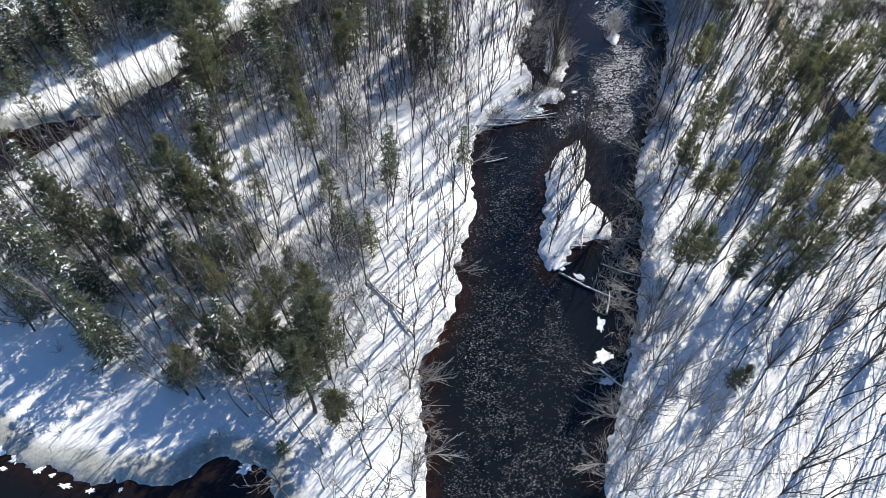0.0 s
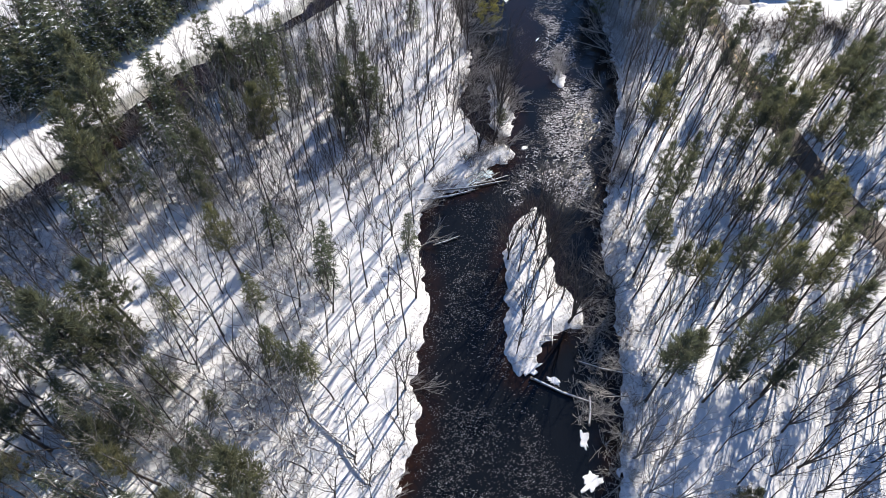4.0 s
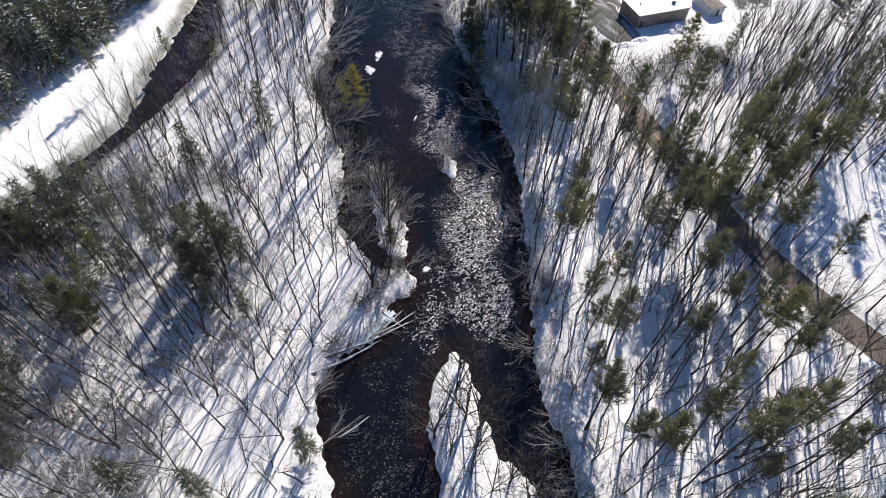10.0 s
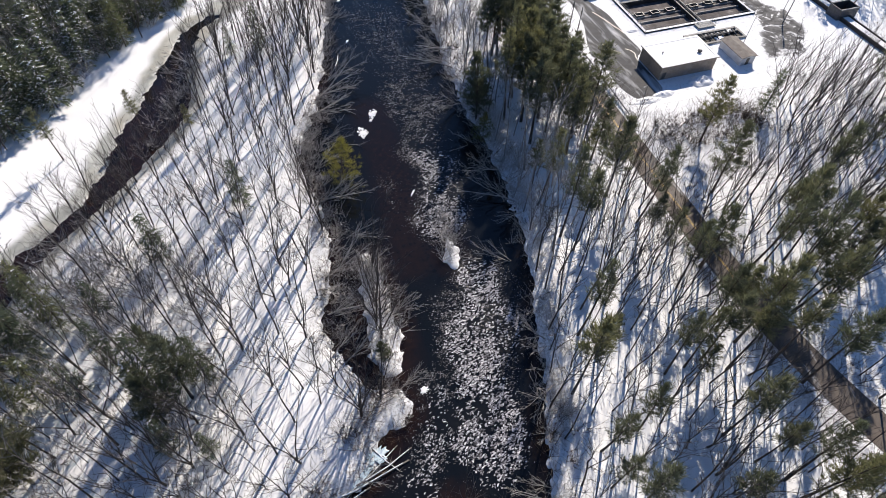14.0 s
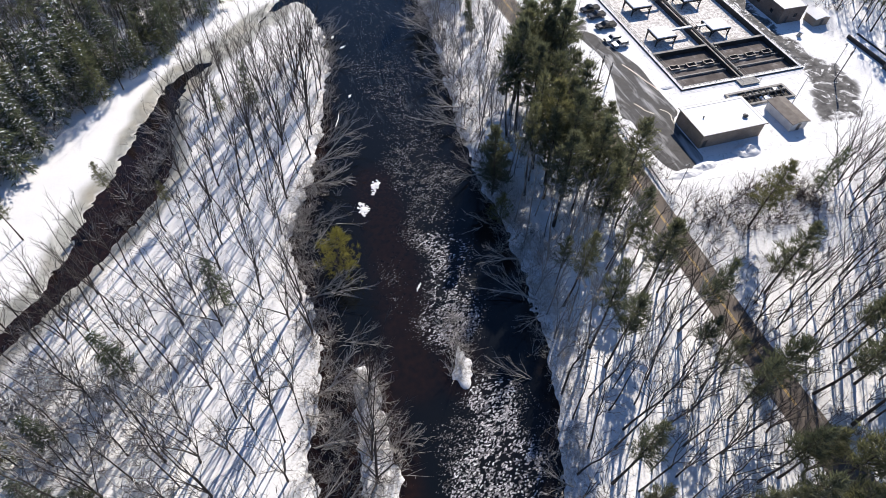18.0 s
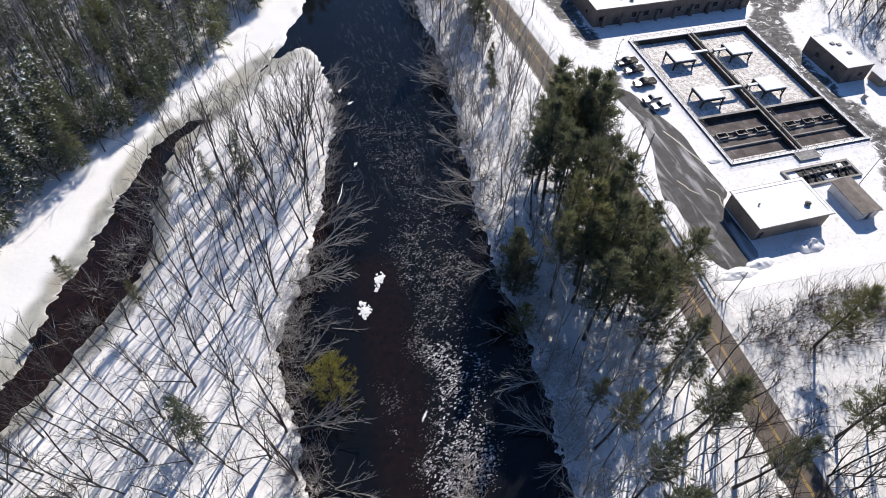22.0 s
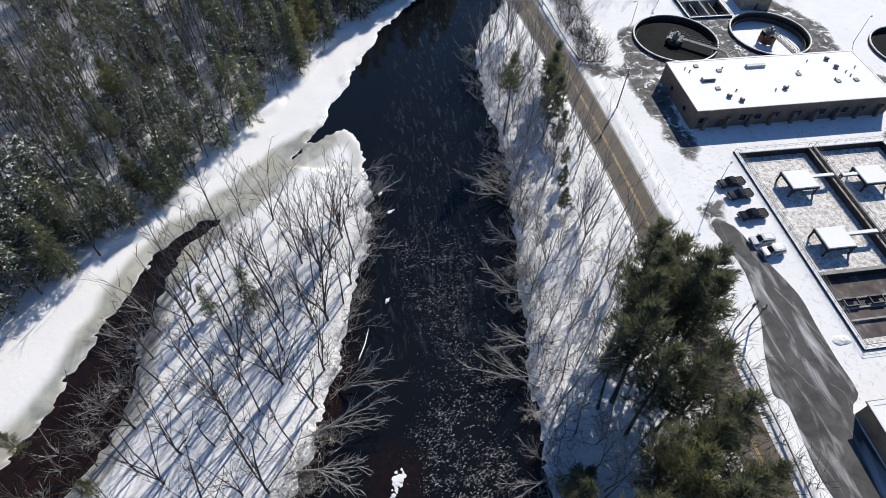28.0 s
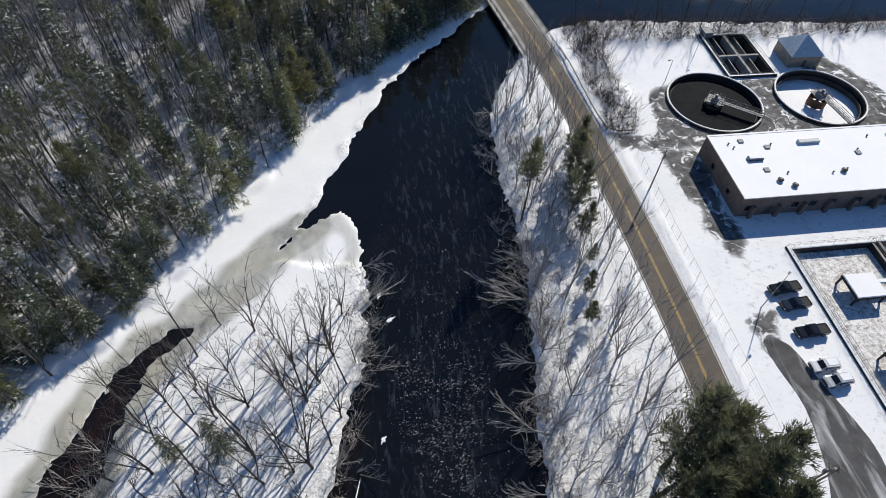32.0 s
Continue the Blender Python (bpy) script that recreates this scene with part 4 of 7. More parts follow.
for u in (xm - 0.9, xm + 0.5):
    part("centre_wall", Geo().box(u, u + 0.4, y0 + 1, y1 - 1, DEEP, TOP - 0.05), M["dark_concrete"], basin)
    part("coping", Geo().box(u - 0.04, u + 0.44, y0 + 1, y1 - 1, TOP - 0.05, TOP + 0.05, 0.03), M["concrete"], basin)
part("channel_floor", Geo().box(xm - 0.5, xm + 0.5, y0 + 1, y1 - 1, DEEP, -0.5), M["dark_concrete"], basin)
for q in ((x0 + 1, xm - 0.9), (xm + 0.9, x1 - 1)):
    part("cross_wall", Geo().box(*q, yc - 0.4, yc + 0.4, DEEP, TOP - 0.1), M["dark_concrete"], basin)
    part("coping", Geo().box(*q, yc - 0.35, yc + 0.45, TOP - 0.1, TOP, 0.03), M["concrete"], basin)
    part("foam_surface", Geo().box(*q, yc + 0.4, y1 - 1, DEEP, -1.15), M["foam"], basin, "grey-brown frozen foam with frost")
    part("water_surface", Geo().box(*q, y0 + 1, yc - 0.4, DEEP, -1.05), M["scum"], basin, "dark water with thin ice")
    part("baffle", Geo().box(*q, 211.0, 211.35, DEEP, -0.55), M["concrete"], basin)
    part("trough", Geo().box(*q, 213.6, 213.9, DEEP, -0.7).box(*q, 215.6, 215.9, DEEP, -0.7), M["concrete"], basin)
    u = (q[0] + q[1]) / 2
    for s in (-5.2, 0, 5.2):
        k = part("gate_frame", Geo().box(u + s - 1.3, u + s + 1.3, 213.9, 214.1, -1.0, -0.2).box(u + s - 1.3, u + s + 1.3, 215.4, 215.6, -1.0, -0.2).box(u + s - 1.4, u + s - 1.2, 213.9, 215.6, -0.5, -0.2).box(u + s + 1.2, u + s + 1.4, 213.9, 215.6, -0.5, -0.2), M["dark_steel"], basin)
    part("frost_patch", Geo().box(q[0], q[1], y0 + 1, y0 + 2.6, -1.05, -0.9, 0.06), M["foam"], basin)
for s in (-0.75, 0.75):
    handrail(basin, [(xm + s, y0 + 0.5), (xm + s, y1 - 0.5)], TOP + 0.05)
part("pipe_run", Geo().tube([(xm, y0 + 1, TOP + 0.3), (xm, y1 - 1, TOP + 0.3)], 0.22, 8), M["dark_steel"], basin)
for y in np.arange(y0 + 3, y1 - 2, 5.1):
    part("valve", Geo().tube([(xm, y, TOP + 0.05), (xm, y, TOP + 0.95)], 0.12, 6).tube([(xm, y, TOP + 0.95), (xm, y, TOP + 1.02)], 0.2, 8), M["dark_steel"], basin)
handrail(basin, [(x0 + 0.15, y0 + 0.2), (x0 + 0.15, y1 - 0.2), (x1 - 0.15, y1 - 0.2), (x1 - 0.15, y0 + 0.2), (x0 + 0.15, y0 + 0.2)], TOP)
handrail(basin, [(x0 + 0.9, y0 + 0.9), (x0 + 0.9, y1 - 0.9)], TOP)
handrail(basin, [(x1 - 0.9, y1 - 0.9), (x1 - 0.9, y0 + 0.9)], TOP)
part("stair_landing", Geo().box(xm - 2.6, xm + 3.0, y0 - 2.6, y0 - 0.01, 0.3, 0.45).box(xm - 2.4, xm - 2.2, y0 - 2.4, y0 - 2.2, -0.1, 0.3).box(xm + 2.6, xm + 2.8, y0 - 2.4, y0 - 2.2, -0.1, 0.3), M["steel"], basin)
handrail(basin, [(xm - 2.5, y0), (xm - 2.5, y0 - 2.5), (xm + 2.9, y0 - 2.5), (xm + 2.9, y0)], 0.45)
for px, py in ((131.4, 244.0), (148.0, 243.6), (130.0, 228.2), (147.2, 228.0)):
    deck_z = 1.3
    p = thing("aerator_platform", "snow-covered square aerator platform on concrete legs", "platform", "aerator platforms")
    p.location = (px, py, -1.15)
    dz = deck_z + 1.15
    part("deck", Geo().box(-3.1, 3.1, -2.7, 2.7, dz - 0.45, dz, 0.04), M["dark_concrete"], p)
    part("snow_cover", Geo().box(-3.0, 3.0, -2.6, 2.6, dz, dz + 0.22, 0.1), M["roof_snow"], p)
    for sx in (-2.85, 2.85):
        for sy in (-2.45, 2.45):
            part("leg", Geo().box(sx - 0.15, sx + 0.15, sy - 0.15, sy + 0.15, -1.2, dz - 0.3), M["dark_concrete"], p)
            part("brace", Geo().tube([(sx, sy, dz - 1.5), (sx * 0.55, sy, dz - 0.3)], 0.11, 5), M["dark_concrete"], p)
    part("shaft", Geo().tube([(0, 0, -1.0), (0, 0, dz - 0.4)], 0.35, 8), M["dark_steel"], p)
    side = 1 if px < xm else -1
    gx0, gx1 = sorted((side * 3.1, (xm - side * 0.9) - px))
    g = thing("footbridge", "narrow snowy footbridge from the basin wall to a platform", "footbridge", "basin footbridges")
    part("deck", Geo().box(px + gx0, px + gx1, py + 0.2, py + 1.2, deck_z - 0.25, deck_z - 0.05), M["steel"], g)
    part("snow_cover", Geo().box(px + gx0, px + gx1, py + 0.3, py + 1.1, deck_z - 0.05, deck_z + 0.06, 0.03), M["clean_snow"], g)
    part("support", Geo().box(xm - side * 0.9 - 0.25, xm - side * 0.9 + 0.25, py + 0.4, py + 1.0, TOP + 0.05, deck_z - 0.25), M["dark_steel"], g)


# ---- round settling tanks ----
def settling_tank(cx, cy, r, covered, turn, label):
    t = thing("settling_tank", label, "settling tank", "round settling tanks")
    t.matrix_world = pose(cx, cy, 0, 0, 0, turn)
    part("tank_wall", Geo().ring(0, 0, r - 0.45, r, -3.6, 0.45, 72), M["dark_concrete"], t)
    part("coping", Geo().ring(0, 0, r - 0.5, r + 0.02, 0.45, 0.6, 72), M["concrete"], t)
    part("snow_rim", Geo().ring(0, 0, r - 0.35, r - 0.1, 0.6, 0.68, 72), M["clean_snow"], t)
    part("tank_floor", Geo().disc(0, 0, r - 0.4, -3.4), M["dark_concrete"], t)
    if covered:
        part("snow_bed", Geo().disc(0, 0, r - 0.45, -2.3, 64, 0.25), M["clean_snow"], t, "drained tank floor under smooth snow")
    else:
        part("water_surface", Geo().disc(0, 0, r - 0.45, -0.75), M["tank_water"], t, "black still water")
    part("launder", Geo().ring(0, 0, r - 1.25, r - 1.1, -1.6, -0.55, 64), M["dark_concrete"], t)
    part("centre_column", Geo().tube([(0, 0, -3.4), (0, 0, 1.2)], 0.45, 10), M["steel"], t)
    part("feed_well", Geo().ring(0, 0, 2.1, 2.2, -1.9, 0.1, 28), M["rust"] if covered else M["dark_steel"], t)
    b = part("bridge", Geo().box(-1.2, r, -0.55, 0.55, 0.7, 0.85), M["steel"], t, "steel access bridge to the centre")
    for s in (-0.6, 0.6):
        part("truss", Geo().tube([(-1.2, s, 0.85), (-1.2, s, 1.85), (r, s, 1.85), (r, s, 0.7)], 0.06, 5).tube([(0, s, 1.35), (r, s, 1.35)], 0.04, 5), M["steel"], b)
        for k in range(6):
            u = r * k / 6
            part("brace", Geo().tube([(u, s, 0.85), (u + r / 12, s, 1.85), (u + r / 6, s, 0.85)], 0.04, 4), M["steel"], b)
    d = part("drive_unit", Geo().box(-0.8, 0.8, -0.9, 0.9, 0.85, 1.7, 0.1).tube([(0, 0, 1.7), (0, 0, 2.3)], 0.35, 8), M["steel"], t)
    part("platform", Geo().box(-1.9, 1.9, -1.7, 1.7, 0.7, 0.8), M["steel"], d)
    handrail(t, [(-1.8, -1.6), (1.8, -1.6), (1.8, -0.6)], 0.8, 1.2)
    handrail(t, [(1.8, 0.6), (1.8, 1.6), (-1.8, 1.6), (-1.8, -1.6)], 0.8, 1.2)
    for k in (1, -1):
        part("rake_arm", Geo().tube([(0, 0, -2.6 if covered else -1.2), (-k * r * 0.55, k * r * 0.5, -2.0 if covered else -1.2)], 0.12, 5), M["steel"], t)
    return t


settling_tank(*ROUND_TANKS[0], False, -38, "round settling tank filled with black water")
settling_tank(*ROUND_TANKS[1], True, -82, "round drained settling tank with snow on its floor")
settling_tank(*ROUND_TANKS[2], False, 75, "round settling tank of dark water beside the yard")

x0, x1, y0, y1 = NORTH_TANK
nt_tank = thing("channel_tank", "rectangular concrete tank with four open channels", "tank")
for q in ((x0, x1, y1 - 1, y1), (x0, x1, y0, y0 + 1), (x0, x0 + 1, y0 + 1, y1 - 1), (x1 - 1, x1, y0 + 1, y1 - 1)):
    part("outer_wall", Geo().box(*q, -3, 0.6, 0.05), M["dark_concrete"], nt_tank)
part("divider", Geo().box(140.2, 140.8, y0 + 1, y1 - 1, -3, 0.6), M["concrete"], nt_tank)
part("divider", Geo().box(x0 + 1, 140.2, 316.6, 317.2, -3, 0.6), M["concrete"], nt_tank)
part("divider", Geo().box(140.8, x1 - 1, 316.6, 317.2, -3, 0.6), M["concrete"], nt_tank)
for q in ((x0 + 1, 140.2), (140.8, x1 - 1)):
    for r in ((y0 + 1, 316.6), (317.2, y1 - 1)):
        part("water_surface", Geo().box(*q, *r, -3, -1.6), M["tank_water"], nt_tank)
        u = sum(q) / 2
        part("weir", Geo().box(u - 0.1, u + 0.1, r[0], r[1], -1.6, 0.1), M["steel"], nt_tank)
for q in ((x0 + 0.1, x1 - 0.1, y1 - 0.5, y1 - 0.1), (x0 + 0.1, x1 - 0.1, y0 + 0.1, y0 + 0.5), (x0 + 0.1, x0 + 0.5, y0 + 0.5, y1 - 0.5), (x1 - 0.5, x1 - 0.1, y0 + 0.5, y1 - 0.5)):
    part("rim_snow", Geo().box(*q, 0.6, 0.68, 0.03), M["clean_snow"], nt_tank)
for u in (134.5, 146.5):
    part("walkway", Geo().box(u - 0.5, u + 0.5, y0 + 1, y1 - 1, 0.45, 0.6), M["steel"], nt_tank)
handrail(nt_tank, [(139.9, y0 + 1), (139.9, y1 - 1)], 0.6)
handrail(nt_tank, [(x0 + 0.2, y0 + 0.2), (x1 - 0.2, y0 + 0.2), (x1 - 0.2, y1 - 0.2), (x0 + 0.2, y1 - 0.2), (x0 + 0.2, y0 + 0.2)], 0.6)
part("gate", Geo().box(x0 + 0.5, x0 + 3.0, y1 - 1.6, y1 + 1.6, 0.6, 1.9, 0.1), M["steel"], nt_tank)

# ---- pipe pit by the pump house ----
pit = thing("pipe_pit", "low concrete pit with pipes, grating and snow", "pit")
part("kerb", Geo().box(131.5, 132.1, 195.6, 200.6, -0.1, 0.4).box(132.1, 148.6, 200.0, 200.6, -0.1, 0.4).box(134.8, 148.6, 195.2, 195.7, -0.1, 0.5).box(148.0, 148.6, 195.7, 200.0, -0.1, 0.5), M["concrete"], pit)
part("floor", Geo().box(135, 148, 195.7, 200.0, -0.1, 0.06), M["dark_concrete"], pit)
for k in range(6):
    part("pipe", Geo().tube([(136 + k * 2.0, 196.2, 0.5), (136.6 + k * 2.0, 199.6, 0.5)], 0.2, 7), M["dark_steel"], pit)
    part("valve", Geo().tube([(136.5 + k * 2.0, 197.8, 0.5), (136.5 + k * 2.0, 197.8, 1.3)], 0.1, 6).tube([(136.5 + k * 2.0, 197.8, 1.3), (136.5 + k * 2.0, 197.8, 1.38)], 0.35, 8), M["steel"], pit)
part("header_pipe", Geo().tube([(135.2, 198.0, 0.45), (147.8, 198.2, 0.45)], 0.28, 8), M["dark_steel"], pit)
part("snow_patch", Geo().box(139.5, 142.5, 195.9, 197.4, 0.06, 0.5, 0.15), M["clean_snow"], pit)
part("snow_patch", Geo().box(144.5, 147, 198.2, 199.8, 0.06, 0.4, 0.15), M["clean_snow"], pit)


def heap(name, x, y, rx, ry, h, label, seed):
    """A lumpy mound of ploughed snow."""
    n, k = 44, 14
    rows = [(0.0, 0.0)] + [(i / k, 2 * math.pi * j / n) for i in range(1, k + 1) for j in range(n)]
    f, w = np.array(rows).T
    px, py = rx * f * np.cos(w), ry * f * np.sin(w)
    edge = 1 + 0.25 * (vnoise(np.cos(w) * 2 + 5, np.sin(w) * 2 + 5, 1.0, seed) - 0.5)
    lump = 0.45 * (vnoise(px, py, 1.1, seed) - 0.5) + 0.35 * (vnoise(px, py, 0.5, seed + 9) - 0.5)
    pz = h * (1 - f ** 1.5) * (0.8 + lump) + 0.12 * h * lump - 0.15 * (f > 0.99)
    fs = [(0, 1 + j, 1 + (j + 1) % n) for j in range(n)]
    for i in range(k - 1):
        fs += [(1 + i * n + j, 1 + (i + 1) * n + j, 1 + (i + 1) * n + (j + 1) % n, 1 + i * n + (j + 1) % n) for j in range(n)]
    g = Geo().add(np.stack([px * edge, py * edge, pz], 1).tolist(), fs)
    ob = part(name, smooth_shade(g.mesh(name, M["clean_snow"])), None)
    ob.location = (x, y, float(ground(np.array([x]), np.array([y]))[0]))
    return tagged(ob, label, "snow mound")


heap("snow_mound", 124.6, 181.6, 4.0, 2.3, 1.5, "lumpy pile of ploughed snow before the pump house", 1)
heap("snow_mound", 106.5, 178.6, 5.0, 1.6, 0.9, "ridge of ploughed snow at the driveway's end", 2)
heap("snow_mound", 112.5, 179.8, 3.2, 1.4, 0.8, "low ridge of dirty ploughed snow", 3)
heap("snow_mound", 119.5, 207.5, 1.8, 1.1, 0.7, "small heap of snow beside the basin", 4)
heap("snow_mound", 104.5, 305.0, 3.6, 5.5, 0.9, "bank of ploughed snow beside the tank apron", 5)


# ---- parked vehicles ----
def loft(profile, width, shrink=0.10, n=5):
    """Side profile (x, z), swept across the width with rounded flanks."""
    g, k = Geo(), len(profile)
    cx, cz = sum(p[0] for p in profile) / k, sum(p[1] for p in profile) / k
    vs = []
    cuts = [(-1.0, 1 - shrink), (-0.93, 1 - shrink * 0.3), (0.0, 1.0), (0.93, 1 - shrink * 0.3), (1.0, 1 - shrink)]
    for y, s in cuts:
        vs += [(cx + (x - cx) * (1 - (1 - s) * 0.35), y * width / 2, cz + (z - cz) * s) for x, z in profile]
    fs = [tuple(range(k - 1, -1, -1)), tuple(range(4 * k, 5 * k))]
    for i in range(4):
        fs += [(i * k + j, i * k + (j + 1) % k, (i + 1) * k + (j + 1) % k, (i + 1) * k + j) for j in range(k)]
    return g.add(vs, [f[::-1] for f in fs])


def vehicle(name, label, x, y, turn, paint, truck, length=5.7, snowy=False):
    c = thing(name, label, "car", "parked vehicles")
    c.matrix_world = pose(x, y, 0.0, 0, 0, turn)
    L = length / 2
    hood, belt, roof = (1.15, 1.05, 1.86) if truck else (1.02, 0.98, 1.68)
    low = [(-L, 0.45), (-L + 0.08, 0.38), (L - 0.12, 0.38), (L, 0.5), (L - 0.02, 0.85), (L - 0.12, hood - 0.12), (L - 0.35, hood - 0.03)]
    if truck:
        low += [(L - 1.5, hood), (L - 1.55, hood), (-L + 2.0, hood), (-L + 0.05, hood - 0.02), (-L, hood - 0.1)]
    else:
        low += [(L - 1.25, hood), (-L + 0.2, hood + 0.02), (-L + 0.02, hood - 0.1)]
    body = part("body", loft(low, 1.95), paint, c)
    c0, c1 = (-0.75, L - 1.45) if truck else (-L + 0.25, L - 1.2)
    cab = [(c0, hood - 0.05), (c1, hood - 0.05), (c1 - 0.75, roof - 0.06), (c1 - 1.05, roof), (c0 + 0.35 if not truck else c0 + 0.2, roof - 0.02), (c0 + 0.08, roof - 0.2)]
    cabin = part("cabin", loft(cab, 1.72, 0.14), paint, c)
    m0, m1 = c0 + 0.25, c1 - 0.55
    for s in (-1, 1):
        for u0, u1 in ((m0, (m0 + m1) / 2 - 0.05), ((m0 + m1) / 2 + 0.05, m1)):
            part("side_window", Geo().box(u0, u1, s * 0.872 - 0.012, s * 0.872 + 0.012, hood + 0.06, roof - 0.22), M["glass"], cabin)
    part("windscreen", Geo().add([(c1 - 0.05, -0.72, hood + 0.02), (c1 - 0.05, 0.72, hood + 0.02), (c1 - 0.70, 0.62, roof - 0.09), (c1 - 0.70, -0.62, roof - 0.09),
                                  (c1 - 0.01, -0.72, hood + 0.04), (c1 - 0.01, 0.72, hood + 0.04), (c1 - 0.66, 0.62, roof - 0.07), (c1 - 0.66, -0.62, roof - 0.07)],
                                 [(4, 5, 6, 7), (0, 3, 2, 1), (0, 1, 5, 4), (1, 2, 6, 5), (2, 3, 7, 6), (3, 0, 4, 7)]), M["glass"], cabin)
    part("rear_window", Geo().box(c0 - 0.01, c0 + 0.03, -0.65, 0.65, hood + 0.08, roof - 0.25), M["glass"], cabin)
    if truck:
        part("bed", Geo().box(-L + 0.15, c0 - 0.1, -0.82, 0.82, hood + 0.003, hood + 0.02), M["tyre"], body, "open black cargo bed")
        for s in (-0.9, 0.9):
            part("bed_rail", Geo().box(-L + 0.1, c0 - 0.05, s - 0.07, s + 0.07, hood + 0.005, hood + 0.12, 0.02), paint, body)
        part("tailgate", Geo().box(-L + 0.02, -L + 0.12, -0.85, 0.85, hood - 0.35, hood + 0.12, 0.02), paint, body)
    if snowy:
        part("roof_snow", Geo().box(c0 + 0.3, c1 - 1.1, -0.62, 0.62, roof - 0.01, roof + 0.06, 0.03), M["clean_snow"], cabin)
    part("front_bumper", Geo().box(L - 0.06, L + 0.08, -0.85, 0.85, 0.42, 0.62, 0.03), M["trim"], body)
    part("rear_bumper", Geo().box(-L - 0.1, -L + 0.04, -0.85, 0.85, 0.42, 0.62, 0.03), M["chrome"] if truck else M["trim"], body)
    part("grille", Geo().box(L - 0.05, L + 0.015, -0.5, 0.5, 0.66, 0.9), M["trim"], body)
    for s in (-0.74, 0.74):
        part("headlight", Geo().box(L - 0.12, L + 0.005, s - 0.18, s + 0.18, 0.72, 0.9), M["lamp_clear"], body)
        part("tail_light", Geo().box(-L - 0.012, -L + 0.1, s - 0.1, s + 0.1, 0.75, 1.0), M["lamp_red"], body)
        part("mirror", Geo().box(c1 - 0.75, c1 - 0.55, s * 1.36 - 0.12, s * 1.36 + 0.12, hood + 0.05, hood + 0.25, 0.02), M["trim"], cabin)
    for u in (-L + 1.05, L - 1.0):
        for s in (-0.88, 0.88):
            wheel = part("wheel", Geo().tube([(u, s - 0.02, 0.37), (u, s + 0.02, 0.37)], 0.3, 14), M["trim"], c)
            part("tyre", Geo().ring(0, 0, 0.22, 0.37, -0.12, 0.12, 18), M["tyre"], wheel).matrix_local = pose(u, s, 0.37, 90)
            part("rim", Geo().tube([(u, s - 0.124 if s < 0 else s + 0.10, 0.37), (u, s - 0.10 if s < 0 else s + 0.124, 0.37)], 0.21, 12), M["chrome"], wheel)
    return c


vehicle("pickup_truck", "black pickup truck parked on packed snow", 116.6, 245.4, 184, M["black_paint"], True, 5.8)
vehicle("pickup_truck", "dark blue pickup truck parked beside a black one", 116.9, 241.9, 184, M["blue_paint"], True, 5.3)
vehicle("pickup_truck", "long black pickup truck with an open bed", 117.0, 236.3, 182, M["black_paint"], True, 5.9)
vehicle("car", "white sport utility car parked on snow", 115.8, 229.9, 182, M["white_paint"], False, 4.8, True)
vehicle("car", "silver-white hatchback parked on snow", 116.6, 227.1, 184, M["silver_paint"], False, 4.7, True)


# ---- bridge, rails, fences, poles ----
def ground_at(x, y):
    return float(ground(np.array([float(x)]), np.array([float(y)]))[0])


far_end = [p for p in ROAD if 316 < p[1] < 384]
bridge = thing("bridge", "concrete road bridge over the dark river", "bridge")
bz = -0.05 + 0.9 * step(300, 326, np.array(far_end)[:, 1])
part("deck", ribbon(far_end, 5.2, -5.2, bz - 0.13, 0.7), M["concrete"], bridge)
for a, b in ((4.0, 3.55), (-3.55, -4.0)):
    part("kerb", ribbon(far_end, a, b, bz + 0.12, 0.24), M["concrete"], bridge)
for off in (4.75, -4.75):
    part("rail", ribbon(far_end, off + 0.06, off - 0.06, bz + 0.9, 0.12), M["steel"], bridge, "galvanised bridge rail")
    part("mid_rail", ribbon(far_end, off + 0.05, off - 0.05, bz + 0.5, 0.10), M["steel"], bridge)
    p = np.array(far_end)
    d = np.gradient(p, axis=0)
    n = np.stack([-d[:, 1], d[:, 0]], 1) / np.hypot(d[:, 0], d[:, 1])[:, None]
    for q, m, z in list(zip(p, n, bz))[::1]:
        c = q + m * off
        part("rail_post", Geo().box(c[0] - 0.09, c[0] + 0.09, c[1] - 0.09, c[1] + 0.09, z - 0.14, z + 0.95), M["steel"], bridge)
for k in (8, 16):
    c = far_end[min(k, len(far_end) - 1)]
    part("pier", Geo().box(c[0] - 4.6, c[0] + 4.6, c[1] - 0.6, c[1] + 0.6, -4, 0.1), M["concrete"], bridge)


def rail_line(name, label, pts, height, mat, post_every, wires, category="fence", group=""):
    """Posts with rails or wires strung between them, following the ground."""
    t = thing(name, label, category, group)
    p = np.array(pts, float)
    seg = np.hypot(*np.diff(p, axis=0).T)
    n = max(2, int(seg.sum() / post_every))
    s = np.linspace(0, seg.sum(), n + 1)
    acc = np.concatenate([[0], np.cumsum(seg)])
    q = [(np.interp(u, acc, p[:, 0]), np.interp(u, acc, p[:, 1])) for u in s]
    base = [(x, y, ground_at(x, y)) for x, y in q]
    for x, y, z in base:
        part("post", Geo().tube([(x, y, z - 0.3), (x, y, z + height)], 0.034 if mat is M["steel"] else 0.09, 5), mat, t)
    for frac, r in wires:
        part("rail", Geo().tube([(x, y, z + height * frac) for x, y, z in base], r, 4), M["steel"], t)
    return t, base


